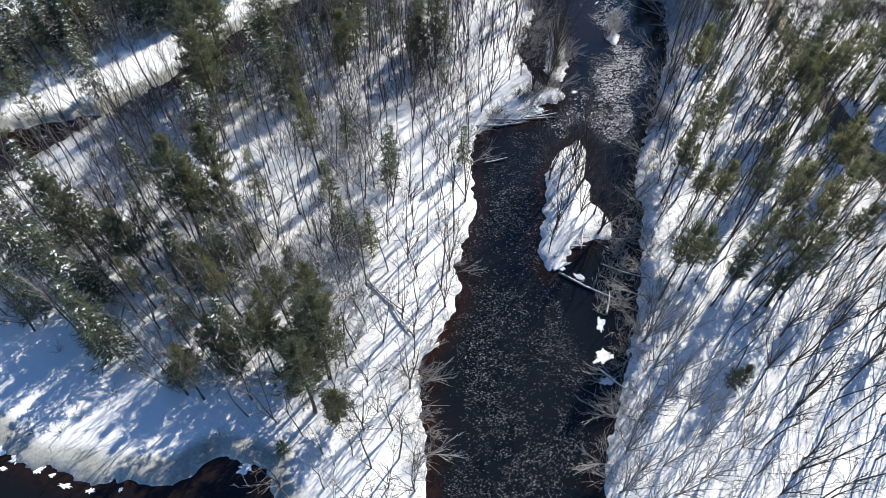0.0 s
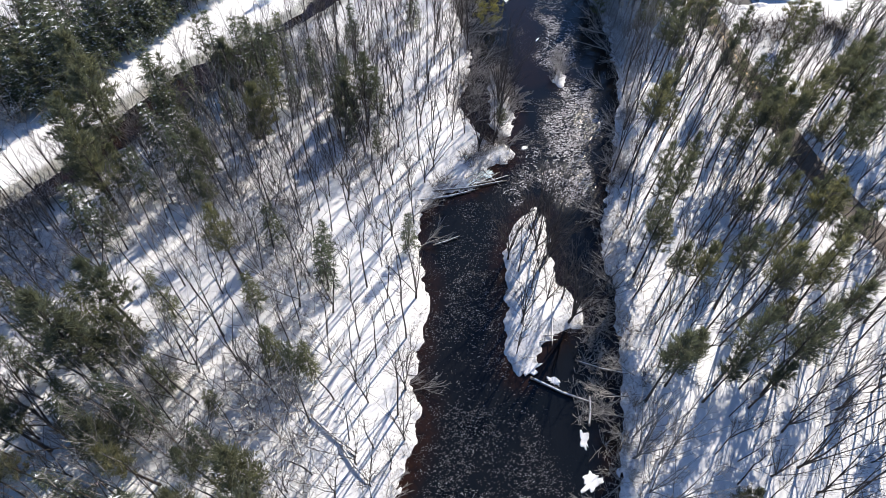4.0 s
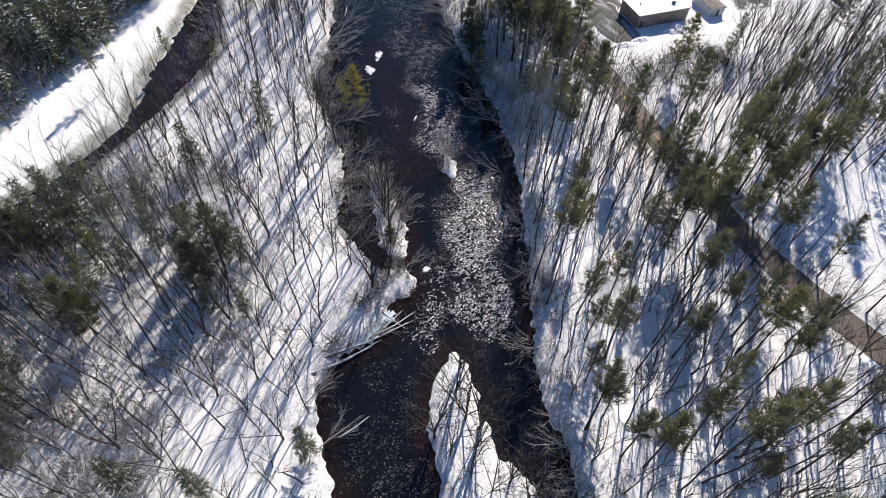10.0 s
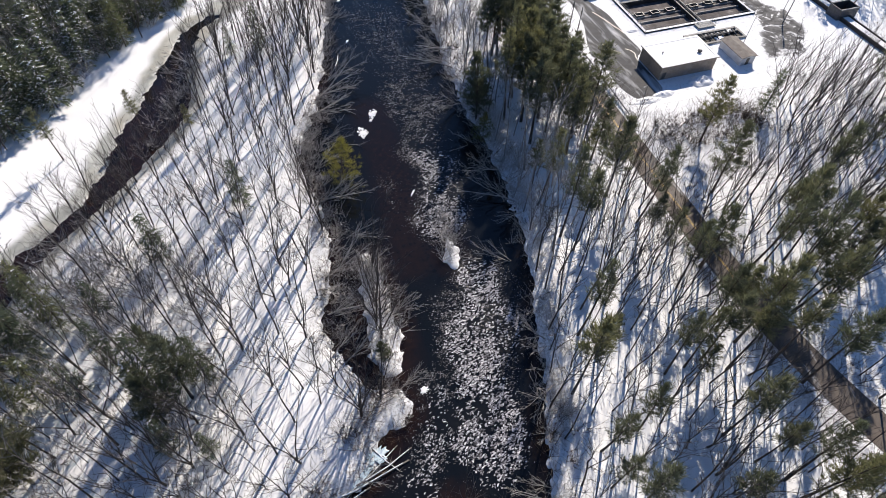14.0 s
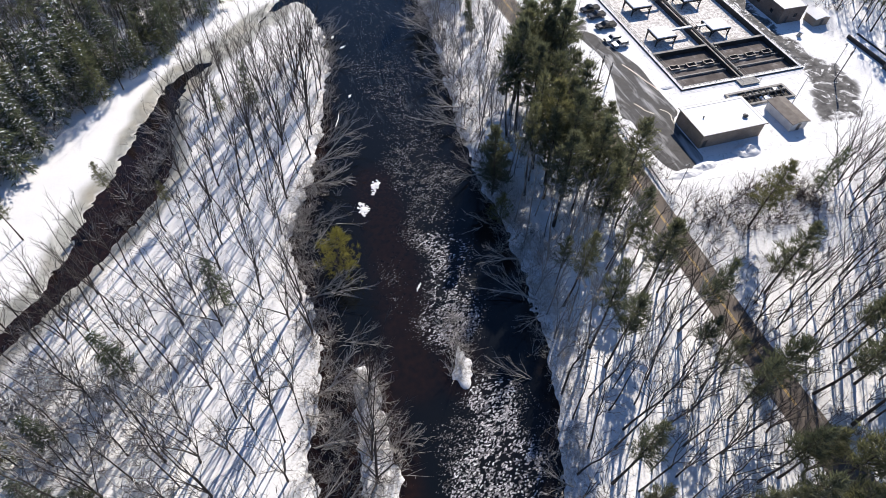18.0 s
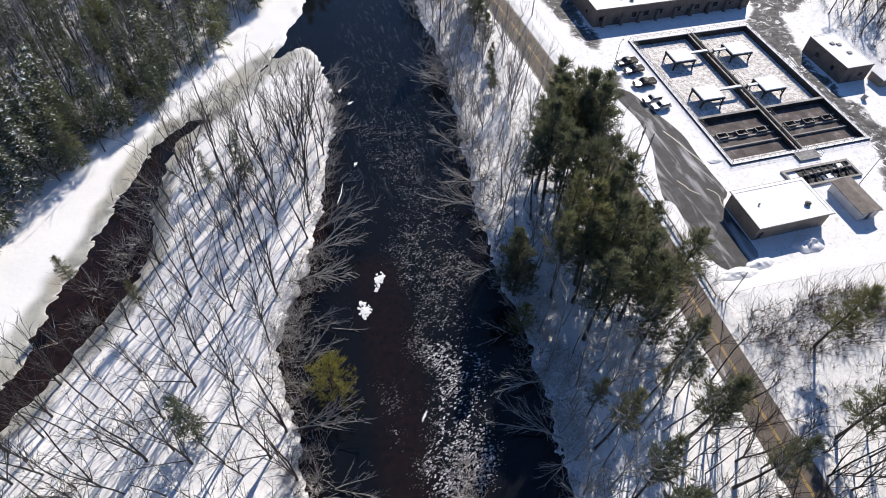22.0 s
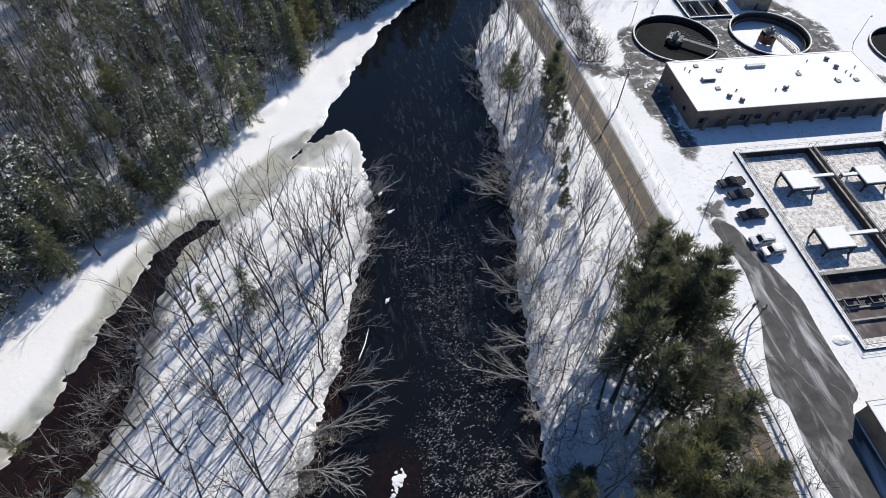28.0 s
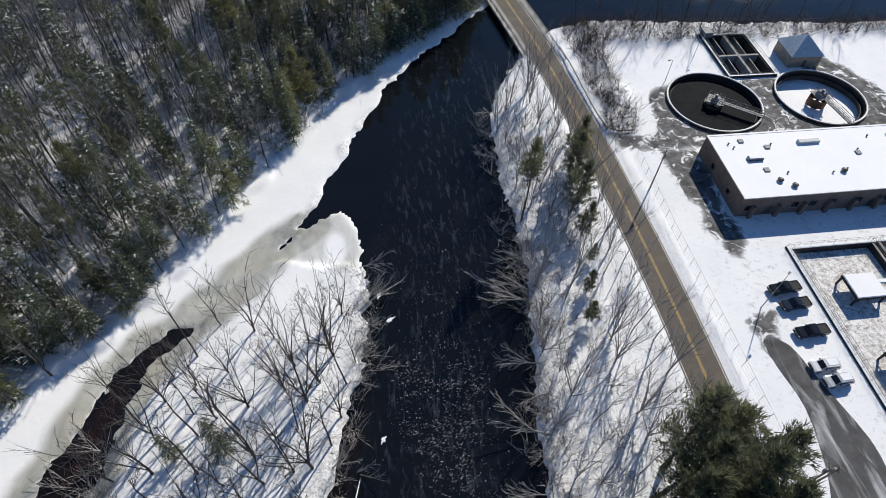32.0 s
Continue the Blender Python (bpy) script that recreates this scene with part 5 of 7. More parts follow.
chain = [(1.0, 0.022), (0.03, 0.012), (0.35, 0.007), (0.68, 0.007)]
rail_line("chain_link_fence", "tall chain-link fence along the road", [(101.5, 283), (101.4, 262), (102.0, 240), (102.3, 222), (101.4, 200), (100.2, 182), (99.6, 174)], 2.2, M["steel"], 3.0, chain)
rail_line("chain_link_fence", "chain-link fence between yard and brushy wood", [(99.6, 174), (118, 173.4), (132, 172.8), (160, 172.0), (196, 171.5)], 2.2, M["steel"], 3.0, chain)
rail_line("chain_link_fence", "chain-link fence along the far river bank", [(104, 331.0), (135, 332.5), (170, 330.2), (200, 328)], 2.0, M["steel"], 3.5, chain)
for line in ([(93.9, 323), (95.3, 310), (96.6, 296), (97.6, 291.6), (99.6, 290.9), (103.5, 290.6)], [(99.4, 175), (100.3, 196), (100.2, 206)]):
    t = thing("guard_rail", "galvanised steel guard rail along the road edge", "guard rail", "guard rails")
    c = catmull(line, 5)
    zz = np.array([max(ground_at(*q), -0.05) for q in c])
    part("beam", ribbon(c, 0.05, -0.05, zz + 0.72, 0.3), M["steel"], t)
    for q, z in list(zip(c, zz))[::2]:
        part("post", Geo().box(q[0] - 0.08, q[0] + 0.08, q[1] - 0.08, q[1] + 0.08, z - 0.3, z + 0.70), M["log"], t)


def utility_pole(x, y, h, label, arm=1.1, turn=0.0, lamp=False, lean=0.0):
    t = thing("utility_pole" if not lamp else "lamp_post", label, "utility pole" if not lamp else "lamp post", "poles")
    t.matrix_world = pose(x, y, ground_at(x, y), lean, 0, turn)
    r = 0.16 if not lamp else 0.09
    part("pole", Geo().tube([(0, 0, -0.4), (0, 0, h * 0.5), (0, 0, h)], [r, r * 0.85, r * 0.65], 8), M["log"] if not lamp else M["steel"], t)
    if lamp:
        part("arm", Geo().tube([(0, 0, h - 0.1), (arm * 0.5, 0, h + 0.2), (arm, 0, h + 0.2)], 0.05, 6), M["steel"], t)
        part("lamp_head", Geo().box(arm - 0.15, arm + 0.5, -0.18, 0.18, h + 0.08, h + 0.24, 0.04), M["steel"], t)
    else:
        part("crossarm", Geo().box(-arm, arm, -0.07, 0.07, h - 0.65, h - 0.5), M["log"], t)
        for u in (-arm + 0.1, -0.4, 0.4, arm - 0.1):
            part("insulator", Geo().tube([(u, 0, h - 0.5), (u, 0, h - 0.28)], [0.05, 0.035], 6), M["steel"], t)
        part("transformer", Geo().tube([(0.32, 0, h - 2.2), (0.32, 0, h - 1.2)], 0.24, 10), M["steel"], t)


utility_pole(101.0, 273.0, 10.8, "wooden utility pole with a crossarm beside the road", 1.3, 14)
utility_pole(101.6, 211.8, 9.3, "wooden utility pole with a crossarm by the driveway", 1.0, 60)
utility_pole(104.9, 212.4, 6.6, "thin wooden pole beside the driveway", 0.5, 60)
utility_pole(110.8, 242.2, 9.0, "steel lamp post at the parking bay", 1.4, 40, True)
utility_pole(100.6, 173.5, 9.0, "steel lamp post at the fence corner", 1.2, 200, True)
utility_pole(146.5, 193.4, 7.5, "steel lamp post beside the pipe pit", 1.2, 30, True)
utility_pole(117.5, 308.5, 6.0, "short steel lamp post by the settling tank", 0.9, 190, True)
utility_pole(128.5, 317.5, 5.0, "short steel lamp post in open snow", 0.9, 30, True)
utility_pole(175.5, 293.0, 7.0, "steel lamp post between settling tanks", 1.0, 30, True)


# ---- ice floes, logs and fallen trees ----
def floe(x, y, r, seed, label, z=WATER_Z - 0.06, squash=0.7, turn=0.0, mat="clean_snow"):
    rng = np.random.RandomState(seed)
    n = 26
    rad = r * (0.35 + 1.05 * rng.rand(n))
    rad = 0.8 * rad + 0.2 * np.roll(rad, 1)
    poly = [(rad[j] * math.cos(2 * math.pi * j / n), squash * rad[j] * math.sin(2 * math.pi * j / n)) for j in range(n)]
    vs = [(x, y, zz) for zz, k in ((0, 1), (0.12, 1.0), (0.2, 0.88)) for x, y in [(p[0] * k, p[1] * k) for p in poly]]
    fs = [(i * n + j, i * n + (j + 1) % n, (i + 1) * n + (j + 1) % n, (i + 1) * n + j) for i in range(2) for j in range(n)] + [tuple(range(2 * n, 3 * n))]
    g = Geo().add(vs, fs)
    if "jagged" in label:  # broken into lumps that froze together
        g = Geo()
        for _ in range(46):
            u, v, q = rng.normal(0, r * 0.42), rng.normal(0, r * 0.20), r * rng.uniform(0.06, 0.3)
            w, k = rng.rand() * 6.28, rng.randint(4, 7)
            g.prism([(u + q * rng.uniform(0.5, 1.2) * math.cos(w + 6.283 * j / k), v + q * rng.uniform(0.5, 1.2) * math.sin(w + 6.283 * j / k)) for j in range(k)], 0, rng.uniform(0.1, 0.28))
    ob = part("ice_floe", g, M[mat])
    ob.matrix_world = pose(x, y, z, 0, 0, turn)
    return tagged(ob, label, "ice floe", "ice floes")


def log(x0, y0, z0, x1, y1, z1, r, label="weathered log lying at the water's edge", snowy=True, mat="log"):
    t = thing("fallen_log", label, "log", "driftwood logs")
    t.location = (x0, y0, z0)
    d = Vector((x1 - x0, y1 - y0, z1 - z0))
    mid = d * 0.5 + Vector((0.03 * d.y, -0.03 * d.x, 0))
    part("stem", Geo().tube([(0, 0, 0), mid, d], [r, r * 0.85, r * 0.55], 7), M[mat], t)
    if snowy:
        up = Vector((0, 0, r * 0.75))
        part("snow", Geo().tube([d * 0.06 + up, mid + up, d * 0.94 + up * 0.7], [r * 0.6, r * 0.65, r * 0.35], 6), M["clean_snow"], t)
    rng = random.Random(int(x0 * 10 + y0))
    for k in range(3):
        f = 0.35 + 0.2 * k
        a = rng.uniform(0, 6.28)
        b = d * f
        e = b + Vector((math.cos(a), math.sin(a), 0.5)) * rng.uniform(0.5, 1.2)
        part("stub", Geo().tube([b, e], [r * 0.4, r * 0.12], 5), M[mat], t)

utility_pole(163.4, 198.2, 9.5, "wooden utility pole beside the yard drive", 1.1, 40)
utility_pole(168.3, 203.9, 6.5, "thin steel lamp post at the snowy yard's edge", 0.9, 200, True)

# ---- inlet channel with its intake box ----
inlet = thing("inlet_channel", "low dark concrete channel filled with snow", "channel")
for x0_ in (181.0, 184.0):
    part("side_wall", Geo().box(x0_, x0_ + 0.4, 178.0, 194.9, -0.3, 1.0, 0.04), M["dark_concrete"], inlet)
    part("side_wall", Geo().box(x0_, x0_ + 0.4, 199.5, 214.0, -0.3, 1.0, 0.04), M["dark_concrete"], inlet)
for a_0, a_1 in ((178.0, 194.9), (199.5, 214.0)):
    part("snow_bed", Geo().box(181.4, 184.0, a_0, a_1, -0.2, 0.75, 0.1), M["clean_snow"], inlet)
intake = thing("intake_box", "open-topped dark steel intake box across the channel", "intake box")
for q in ((179.9, 186.6, 195.0, 195.25), (179.9, 186.6, 199.15, 199.4), (179.9, 180.15, 195.25, 199.15), (186.35, 186.6, 195.25, 199.15)):
    part("wall", Geo().box(*q, -0.2, 3.1), M["dark_steel"], intake)
for a_0 in (194.9, 199.1):
    part("rim", Geo().box(179.8, 186.7, a_0, a_0 + 0.4, 3.1, 3.22), M["steel"], intake)
part("floor", Geo().box(180.15, 186.35, 195.25, 199.15, -0.2, 0.6), M["dark_concrete"], intake)
drum = thing("vent_pipe", "short grey vent pipe leaning out of the snow", "vent pipe")
drum.matrix_world = pose(168.2, 218.4, 0, 12, 0, 40)
part("pipe", Geo().tube([(0, 0, -0.3), (0, 0, 1.3)], 0.55, 12), M["concrete"], drum)
part("cap", Geo().tube([(0, 0, 1.3), (0, 0, 1.42)], [0.65, 0.5], 12), M["clean_snow"], drum)


# ---- trees ----
def tube_np(pts, radii, k):
    """Vertices and faces of a tapered branch, open at its ends."""
    g = Geo()
    g.tube(pts, radii, k, False)
    return g.v, g.f


def bent(rng, start, aim, length, n, wobble, lift=0.0):
    p, d, out = Vector(start), Vector(aim).normalized(), [Vector(start)]
    for _ in range(n):
        d = (d + Vector((rng.gauss(0, wobble), rng.gauss(0, wobble), rng.gauss(0, wobble) + lift))).normalized()
        p = p + d * (length / n)
        out.append(p)
    return out


def spike(g, p, d, length, r):
    """A thin three-sided twig running out to a point."""
    a = d.orthogonal().normalized() * r
    b = d.cross(a)
    o = len(g.v)
    g.v += [tuple(p + a), tuple(p - a * 0.5 + b * 0.87), tuple(p - a * 0.5 - b * 0.87), tuple(p + d * length)]
    g.f += [(o, o + 1, o + 3), (o + 1, o + 2, o + 3), (o + 2, o, o + 3)]


def bare_tree(seed, h, r, stems=4, fan=0.3, fork=0.3, boughs=6, twigs=4, fine=True):
    """Trunk and crown meshes of a leafless tree: a trunk that forks into rising stems."""
    rng = random.Random(seed)
    trunk, crown = Geo(), Geo()
    foot = bent(rng, (0, 0, -0.3), (rng.gauss(0, 0.05), rng.gauss(0, 0.05), 1), h * fork + 0.3, 3, 0.04)
    trunk.tube(foot, [r * 1.25, r, r * 0.9, r * 0.8], 5 if fine else 4, False)
    w0 = rng.uniform(0, 6.28)
    for s in range(stems):
        w = w0 + 6.283 * s / stems + rng.gauss(0, 0.4)
        out = fan * rng.uniform(0.5, 1.3) * (0.25 if s == 0 else 1)
        start = foot[3] if s == 0 or rng.random() < 0.6 else foot[2]
        ln = h * (1 - fork) * rng.uniform(0.75, 1.02)
        stem = bent(rng, start, (math.cos(w) * out, math.sin(w) * out, 1), ln, 4, 0.07, 0.05)
        rs = r * (0.72 if s == 0 else 0.5)
        trunk.tube(stem, [rs, rs * 0.82, rs * 0.6, rs * 0.4, rs * 0.14], 4 if fine else 3, False)
        for k in range(boughs):
            f = 0.10 + 0.86 * (k + rng.random()) / boughs
            i = min(3, int(f * 4))
            b0 = stem[i].lerp(stem[i + 1], f * 4 - i)
            a = rng.uniform(0, 6.28)
            d = ((stem[i + 1] - stem[i]).normalized() + Vector((math.cos(a), math.sin(a), 0.1)) * rng.uniform(0.4, 0.9)).normalized()
            l2 = h * rng.uniform(0.15, 0.30) * (1.15 - 0.65 * f)
            bough = bent(rng, b0, d, l2, 2 if fine else 1, 0.12, 0.10)
            rb = max(0.042, rs * 0.42 * (1.1 - 0.6 * f))
            crown.tube(bough, [rb, rb * 0.7, rb * 0.3] if fine else [rb, rb * 0.4], 3, False)
            for m in range(twigs):
                g = (m + rng.random()) / twigs * 0.85 + 0.15
                q = bough[0].lerp(bough[-1], g) if not fine else (bough[0].lerp(bough[1], g * 2) if g < 0.5 else bough[1].lerp(bough[2], g * 2 - 1))
                spike(crown, q, (d + Vector((rng.gauss(0, 0.5), rng.gauss(0, 0.5), rng.gauss(0.25, 0.35)))).normalized(), l2 * rng.uniform(0.4, 0.75), 0.025 if fine else 0.036)
    return trunk, crown


def tuft(g, rng, p, out, size, n, droop=0.15, fat=1.0):
    """A spray of needles round a shoot."""
    for _ in range(n):
        d = (out + Vector((rng.gauss(0, 0.5), rng.gauss(0, 0.5), rng.gauss(droop, 0.4)))).normalized()
        s = d.cross(Vector((rng.gauss(0, 1), rng.gauss(0, 1), rng.gauss(0, 1)))).normalized() * size * rng.uniform(0.045, 0.085) * fat
        q = p + Vector((rng.gauss(0, 0.3), rng.gauss(0, 0.3), rng.gauss(0, 0.14))) * size
        o = len(g.v)
        g.v += [tuple(q - s), tuple(q + s), tuple(q + d * size * rng.uniform(0.8, 1.45))]
        g.f += [(o, o + 1, o + 2)]


def pine_tree(seed, h, r, base=0.4, width=0.2, whorls=11, tufts=6, blades=12, fat=1.0):
    rng = random.Random(seed)
    trunk, crown = Geo(), Geo()
    pts = bent(rng, (0, 0, -0.3), (rng.gauss(0, 0.03), rng.gauss(0, 0.03), 1), h, 6, 0.02, 0.03)
    trunk.tube(pts, [r * (1.2 if i == 0 else 1 - 0.88 * i / 6) for i in range(7)], 6, False)
    for k in range(6):
        f = rng.uniform(0.2, base)
        i = min(5, int(f * 6))
        w = rng.uniform(0, 6.28)
        spike(trunk, pts[i].lerp(pts[i + 1], f * 6 - i), Vector((math.cos(w), math.sin(w), -0.1)).normalized(), rng.uniform(1.0, 2.4), 0.03)
    for k in range(whorls):
        f = base + (0.985 - base) * k / (whorls - 1)
        i = min(5, int(f * 6))
        c = pts[i].lerp(pts[i + 1], f * 6 - i)
        shape = math.sin(min(1.0, (1.05 - f) / (1 - base) * 1.2) * math.pi / 2)
        n = rng.randint(4, 6)
        w0 = rng.uniform(0, 6.28)
        for j in range(n):
            if rng.random() < 0.10:
                continue
            w = w0 + 6.283 * j / n + rng.gauss(0, 0.25)
            ln = max(0.6, h * width * shape * rng.uniform(0.55, 1.2))
            limb = bent(rng, c, (math.cos(w), math.sin(w), rng.uniform(0.1, 0.5) + 0.7 * (f > 0.85)), ln, 2, 0.1, 0.10)
            trunk.tube(limb, [max(0.03, r * 0.3 * (1.1 - f)), 0.022, 0.006], 3, False)
            m = max(2, round(tufts * (0.35 + 0.7 * shape)))
            for t in range(m):
                g = 0.25 + 0.75 * (t + rng.random()) / m
                q = min(1, int(g * 2))
                e = limb[q].lerp(limb[q + 1], min(1, g * 2 - q)) + Vector((rng.gauss(0, 0.26), rng.gauss(0, 0.26), rng.gauss(0.06, 0.12))) * ln * 0.4
                tuft(crown, rng, e, ((limb[q + 1] - limb[q]).normalized() + Vector((0, 0, 0.35))).normalized(), rng.uniform(0.5, 0.85) * (0.6 + h / 50), blades, 0.15, fat)
    tuft(crown, rng, pts[6], Vector((0, 0, 1)), 1.0, 12)
    return trunk, crown


def hemlock_tree(seed, h, r, whorls=13, width=0.2, snow=0.5, blades=8, fat=1.15, heap_size=1.0):
    """A dense dark conifer with drooping boughs, loaded with snow."""
    rng = random.Random(seed)
    trunk, crown, load = Geo(), Geo(), Geo()
    trunk.tube([(0, 0, -0.3), (0, 0, h * 0.5), (0, 0, h)], [r, r * 0.6, 0.02], 5, False)
    for k in range(whorls):
        f = 0.12 + 0.87 * k / (whorls - 1)
        n = rng.randint(4, 6)
        w0 = rng.uniform(0, 6.28)
        for j in range(n):
            w = w0 + 6.283 * j / n + rng.gauss(0, 0.2)
            ln = max(0.35, h * width * (1.03 - f) ** 0.75 * rng.uniform(0.7, 1.15))
            out = Vector((math.cos(w), math.sin(w), rng.uniform(-0.1, 0.25)))
            limb = bent(rng, (0, 0, h * f), out, ln, 2, 0.08, -0.12)
            spike(trunk, limb[0], (limb[2] - limb[0]).normalized(), ln, 0.035)
            cnt = max(2, min(6, round(ln * 2.0)))
            for t in range(cnt):
                g = 0.2 + 0.8 * (t + rng.random()) / cnt
                q = min(1, int(g * 2))
                e = limb[q].lerp(limb[q + 1], min(1, g * 2 - q))
                side = Vector((-math.sin(w), math.cos(w), 0)) * rng.gauss(0, 0.22) * ln * 0.6
                tuft(crown, rng, e + side, (limb[q + 1] - limb[q]).normalized(), rng.uniform(0.65, 1.0), blades, -0.15, fat)
                if rng.random() < snow:
                    sz = rng.uniform(0.07, 0.2) * heap_size
                    o = len(load.v)
                    top = e + side + Vector((rng.gauss(0, 0.15), rng.gauss(0, 0.15), 0.16))
                    a = Vector((math.cos(w), math.sin(w), -0.15)) * sz * 1.7
                    b = Vector((-math.sin(w), math.cos(w), 0)) * sz
                    load.v += [tuple(top + a), tuple(top + b * 0.9 - a * 0.7), tuple(top - b - a * 0.6), tuple(top + Vector((0, 0, sz * 0.5)))]
                    load.f += [(o, o + 1, o + 3), (o + 1, o + 2, o + 3), (o + 2, o, o + 3), (o + 2, o + 1, o)]
    return trunk, crown, load


def model(kind, label, category, group, meshes):
    """A tree kept as a pattern: an empty with its parts."""
    t = thing(kind, label, category, group)
    for name, me in meshes:
        p = part(name, me, None, t)
        if name != "trunk":
            p["kind"] = "stuff"
    return t


BARE, MID_BARE, FAR_BARE, PINES, HEMLOCKS = [], [], [], [], []
for i, (h, r, stems, fan, fork) in enumerate([(17, 0.20, 5, 0.30, 0.12), (19, 0.23, 6, 0.36, 0.09), (15, 0.15, 3, 0.28, 0.12), (18, 0.20, 5, 0.40, 0.06), (14, 0.13, 3, 0.20, 0.25), (20, 0.24, 7, 0.42, 0.10),
                                              (12, 0.13, 6, 0.45, 0.05), (17, 0.15, 2, 0.14, 0.5), (18, 0.16, 2, 0.12, 0.55), (16, 0.13, 1, 0.1, 0.5)]):
    t, c = bare_tree(100 + i, h, r * (0.95 if stems > 3 else 0.8), stems, fan, fork, 7, 5)
    BARE.append([("trunk", smooth_shade(t.mesh("trunk", M["bark"]))), ("crown", c.mesh("crown", M["twig"]))])
    FAR_BARE.append(bare_tree(200 + i, h, r * 0.72, min(stems, 3), fan, fork, 5, 3, False))
    MID_BARE.append(bare_tree(230 + i, h, r * 0.8, min(stems, 4), fan, fork, 6, 4))
for i, (h, r, base, width) in enumerate([(20, 0.28, 0.34, 0.195), (23, 0.32, 0.42, 0.17), (18, 0.2, 0.45, 0.125), (21, 0.24, 0.52, 0.115), (14, 0.17, 0.16, 0.23), (19, 0.2, 0.58, 0.115)]):
    t, c = pine_tree(300 + i, h, r, base, width, 14 if base < 0.45 else 10, 10 if base < 0.45 else 7, (9, 9, 8, 8, 10, 8)[i], 1.35 if base < 0.45 else 1.1)
    PINES.append([("trunk", smooth_shade(t.mesh("trunk", M["pine_bark"]))), ("crown", c.mesh("crown", M["pine"]))])
t, c = pine_tree(310, 11, 0.16, 0.06, 0.36, 11, 7, 12, 0.95)
PINES.append([("trunk", smooth_shade(t.mesh("trunk", M["pine_bark"]))), ("crown", c.mesh("crown", M["young_pine"]))])
for i, (h, r, snow, width) in enumerate([(13, 0.16, 0.35, 0.21), (16, 0.2, 0.2, 0.19), (10, 0.12, 0.4, 0.24), (14, 0.16, 0.1, 0.2), (7, 0.09, 0.3, 0.27)]):
    t, c, s = hemlock_tree(400 + i, h, r, 12 if h > 9 else 8, width, snow)
    HEMLOCKS.append([("trunk", t.mesh("trunk", M["pine_bark"])), ("crown", c.mesh("crown", M["hemlock"])), ("snow_load", s.mesh("snow_load", M["clean_snow"]))])

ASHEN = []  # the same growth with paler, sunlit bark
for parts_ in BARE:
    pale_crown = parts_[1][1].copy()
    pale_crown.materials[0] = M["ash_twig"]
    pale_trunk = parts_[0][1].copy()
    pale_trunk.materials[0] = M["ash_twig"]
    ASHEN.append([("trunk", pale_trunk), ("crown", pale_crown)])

rng = random.Random(11)
WEST_WOOD = np.array(WOOD_EDGE + [(400, 900), (-600, 900), (-600, 40)])
taken = {}


def free(x, y, gap):
    i, j = int(x // 4), int(y // 4)
    for a in (-1, 0, 1):
        for b in (-1, 0, 1):
            for u, v in taken.get((i + a, j + b), ()):
                if (u - x) ** 2 + (v - y) ** 2 < gap * gap:
                    return False
    return True


def claim(x, y):
    taken.setdefault((int(x // 4), int(y // 4)), []).append((x, y))


LABELS = {
    "bare_tree": ("leafless grey-brown broad-leaved tree standing in snow", "tree", "bare trees"),
    "pine_tree": ("tall pine with olive-green needles above a bare trunk", "tree", "pine trees"),
    "hemlock_tree": ("dark conifer with snow on its drooping boughs", "tree", "snowy conifers"),
}
counts = {"bare_tree": 0, "pine_tree": 0, "hemlock_tree": 0}


def dusty(x, y):
    """Where thickets with rime on their twigs stand."""
    return (x < -14) & (y < 168) & (vnoise(x, y, 17, 21) > 0.44)


def plant(kind, x, y, scale=1.0, which=None, lean=0.0, toward=0.0, label=""):
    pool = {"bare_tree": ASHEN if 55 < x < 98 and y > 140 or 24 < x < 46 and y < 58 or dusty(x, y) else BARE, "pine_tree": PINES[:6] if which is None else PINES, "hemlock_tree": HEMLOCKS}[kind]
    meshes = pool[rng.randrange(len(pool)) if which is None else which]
    text, cat, grp = LABELS[kind]
    t = model(kind, label or text, cat, grp, meshes)
    s = scale * rng.uniform(0.9, 1.1)
    turn = Matrix.Rotation(radians(toward), 4, "Z") @ Matrix.Rotation(radians(lean), 4, "Y") @ Matrix.Rotation(rng.uniform(0, 6.28), 4, "Z")
    t.matrix_world = Matrix.Translation((x, y, max(ground_at(x, y), WATER_Z) - 0.05)) @ turn @ Matrix.Diagonal((s, s, s, 1))
    counts[kind] += 1
    claim(x, y)
    return t


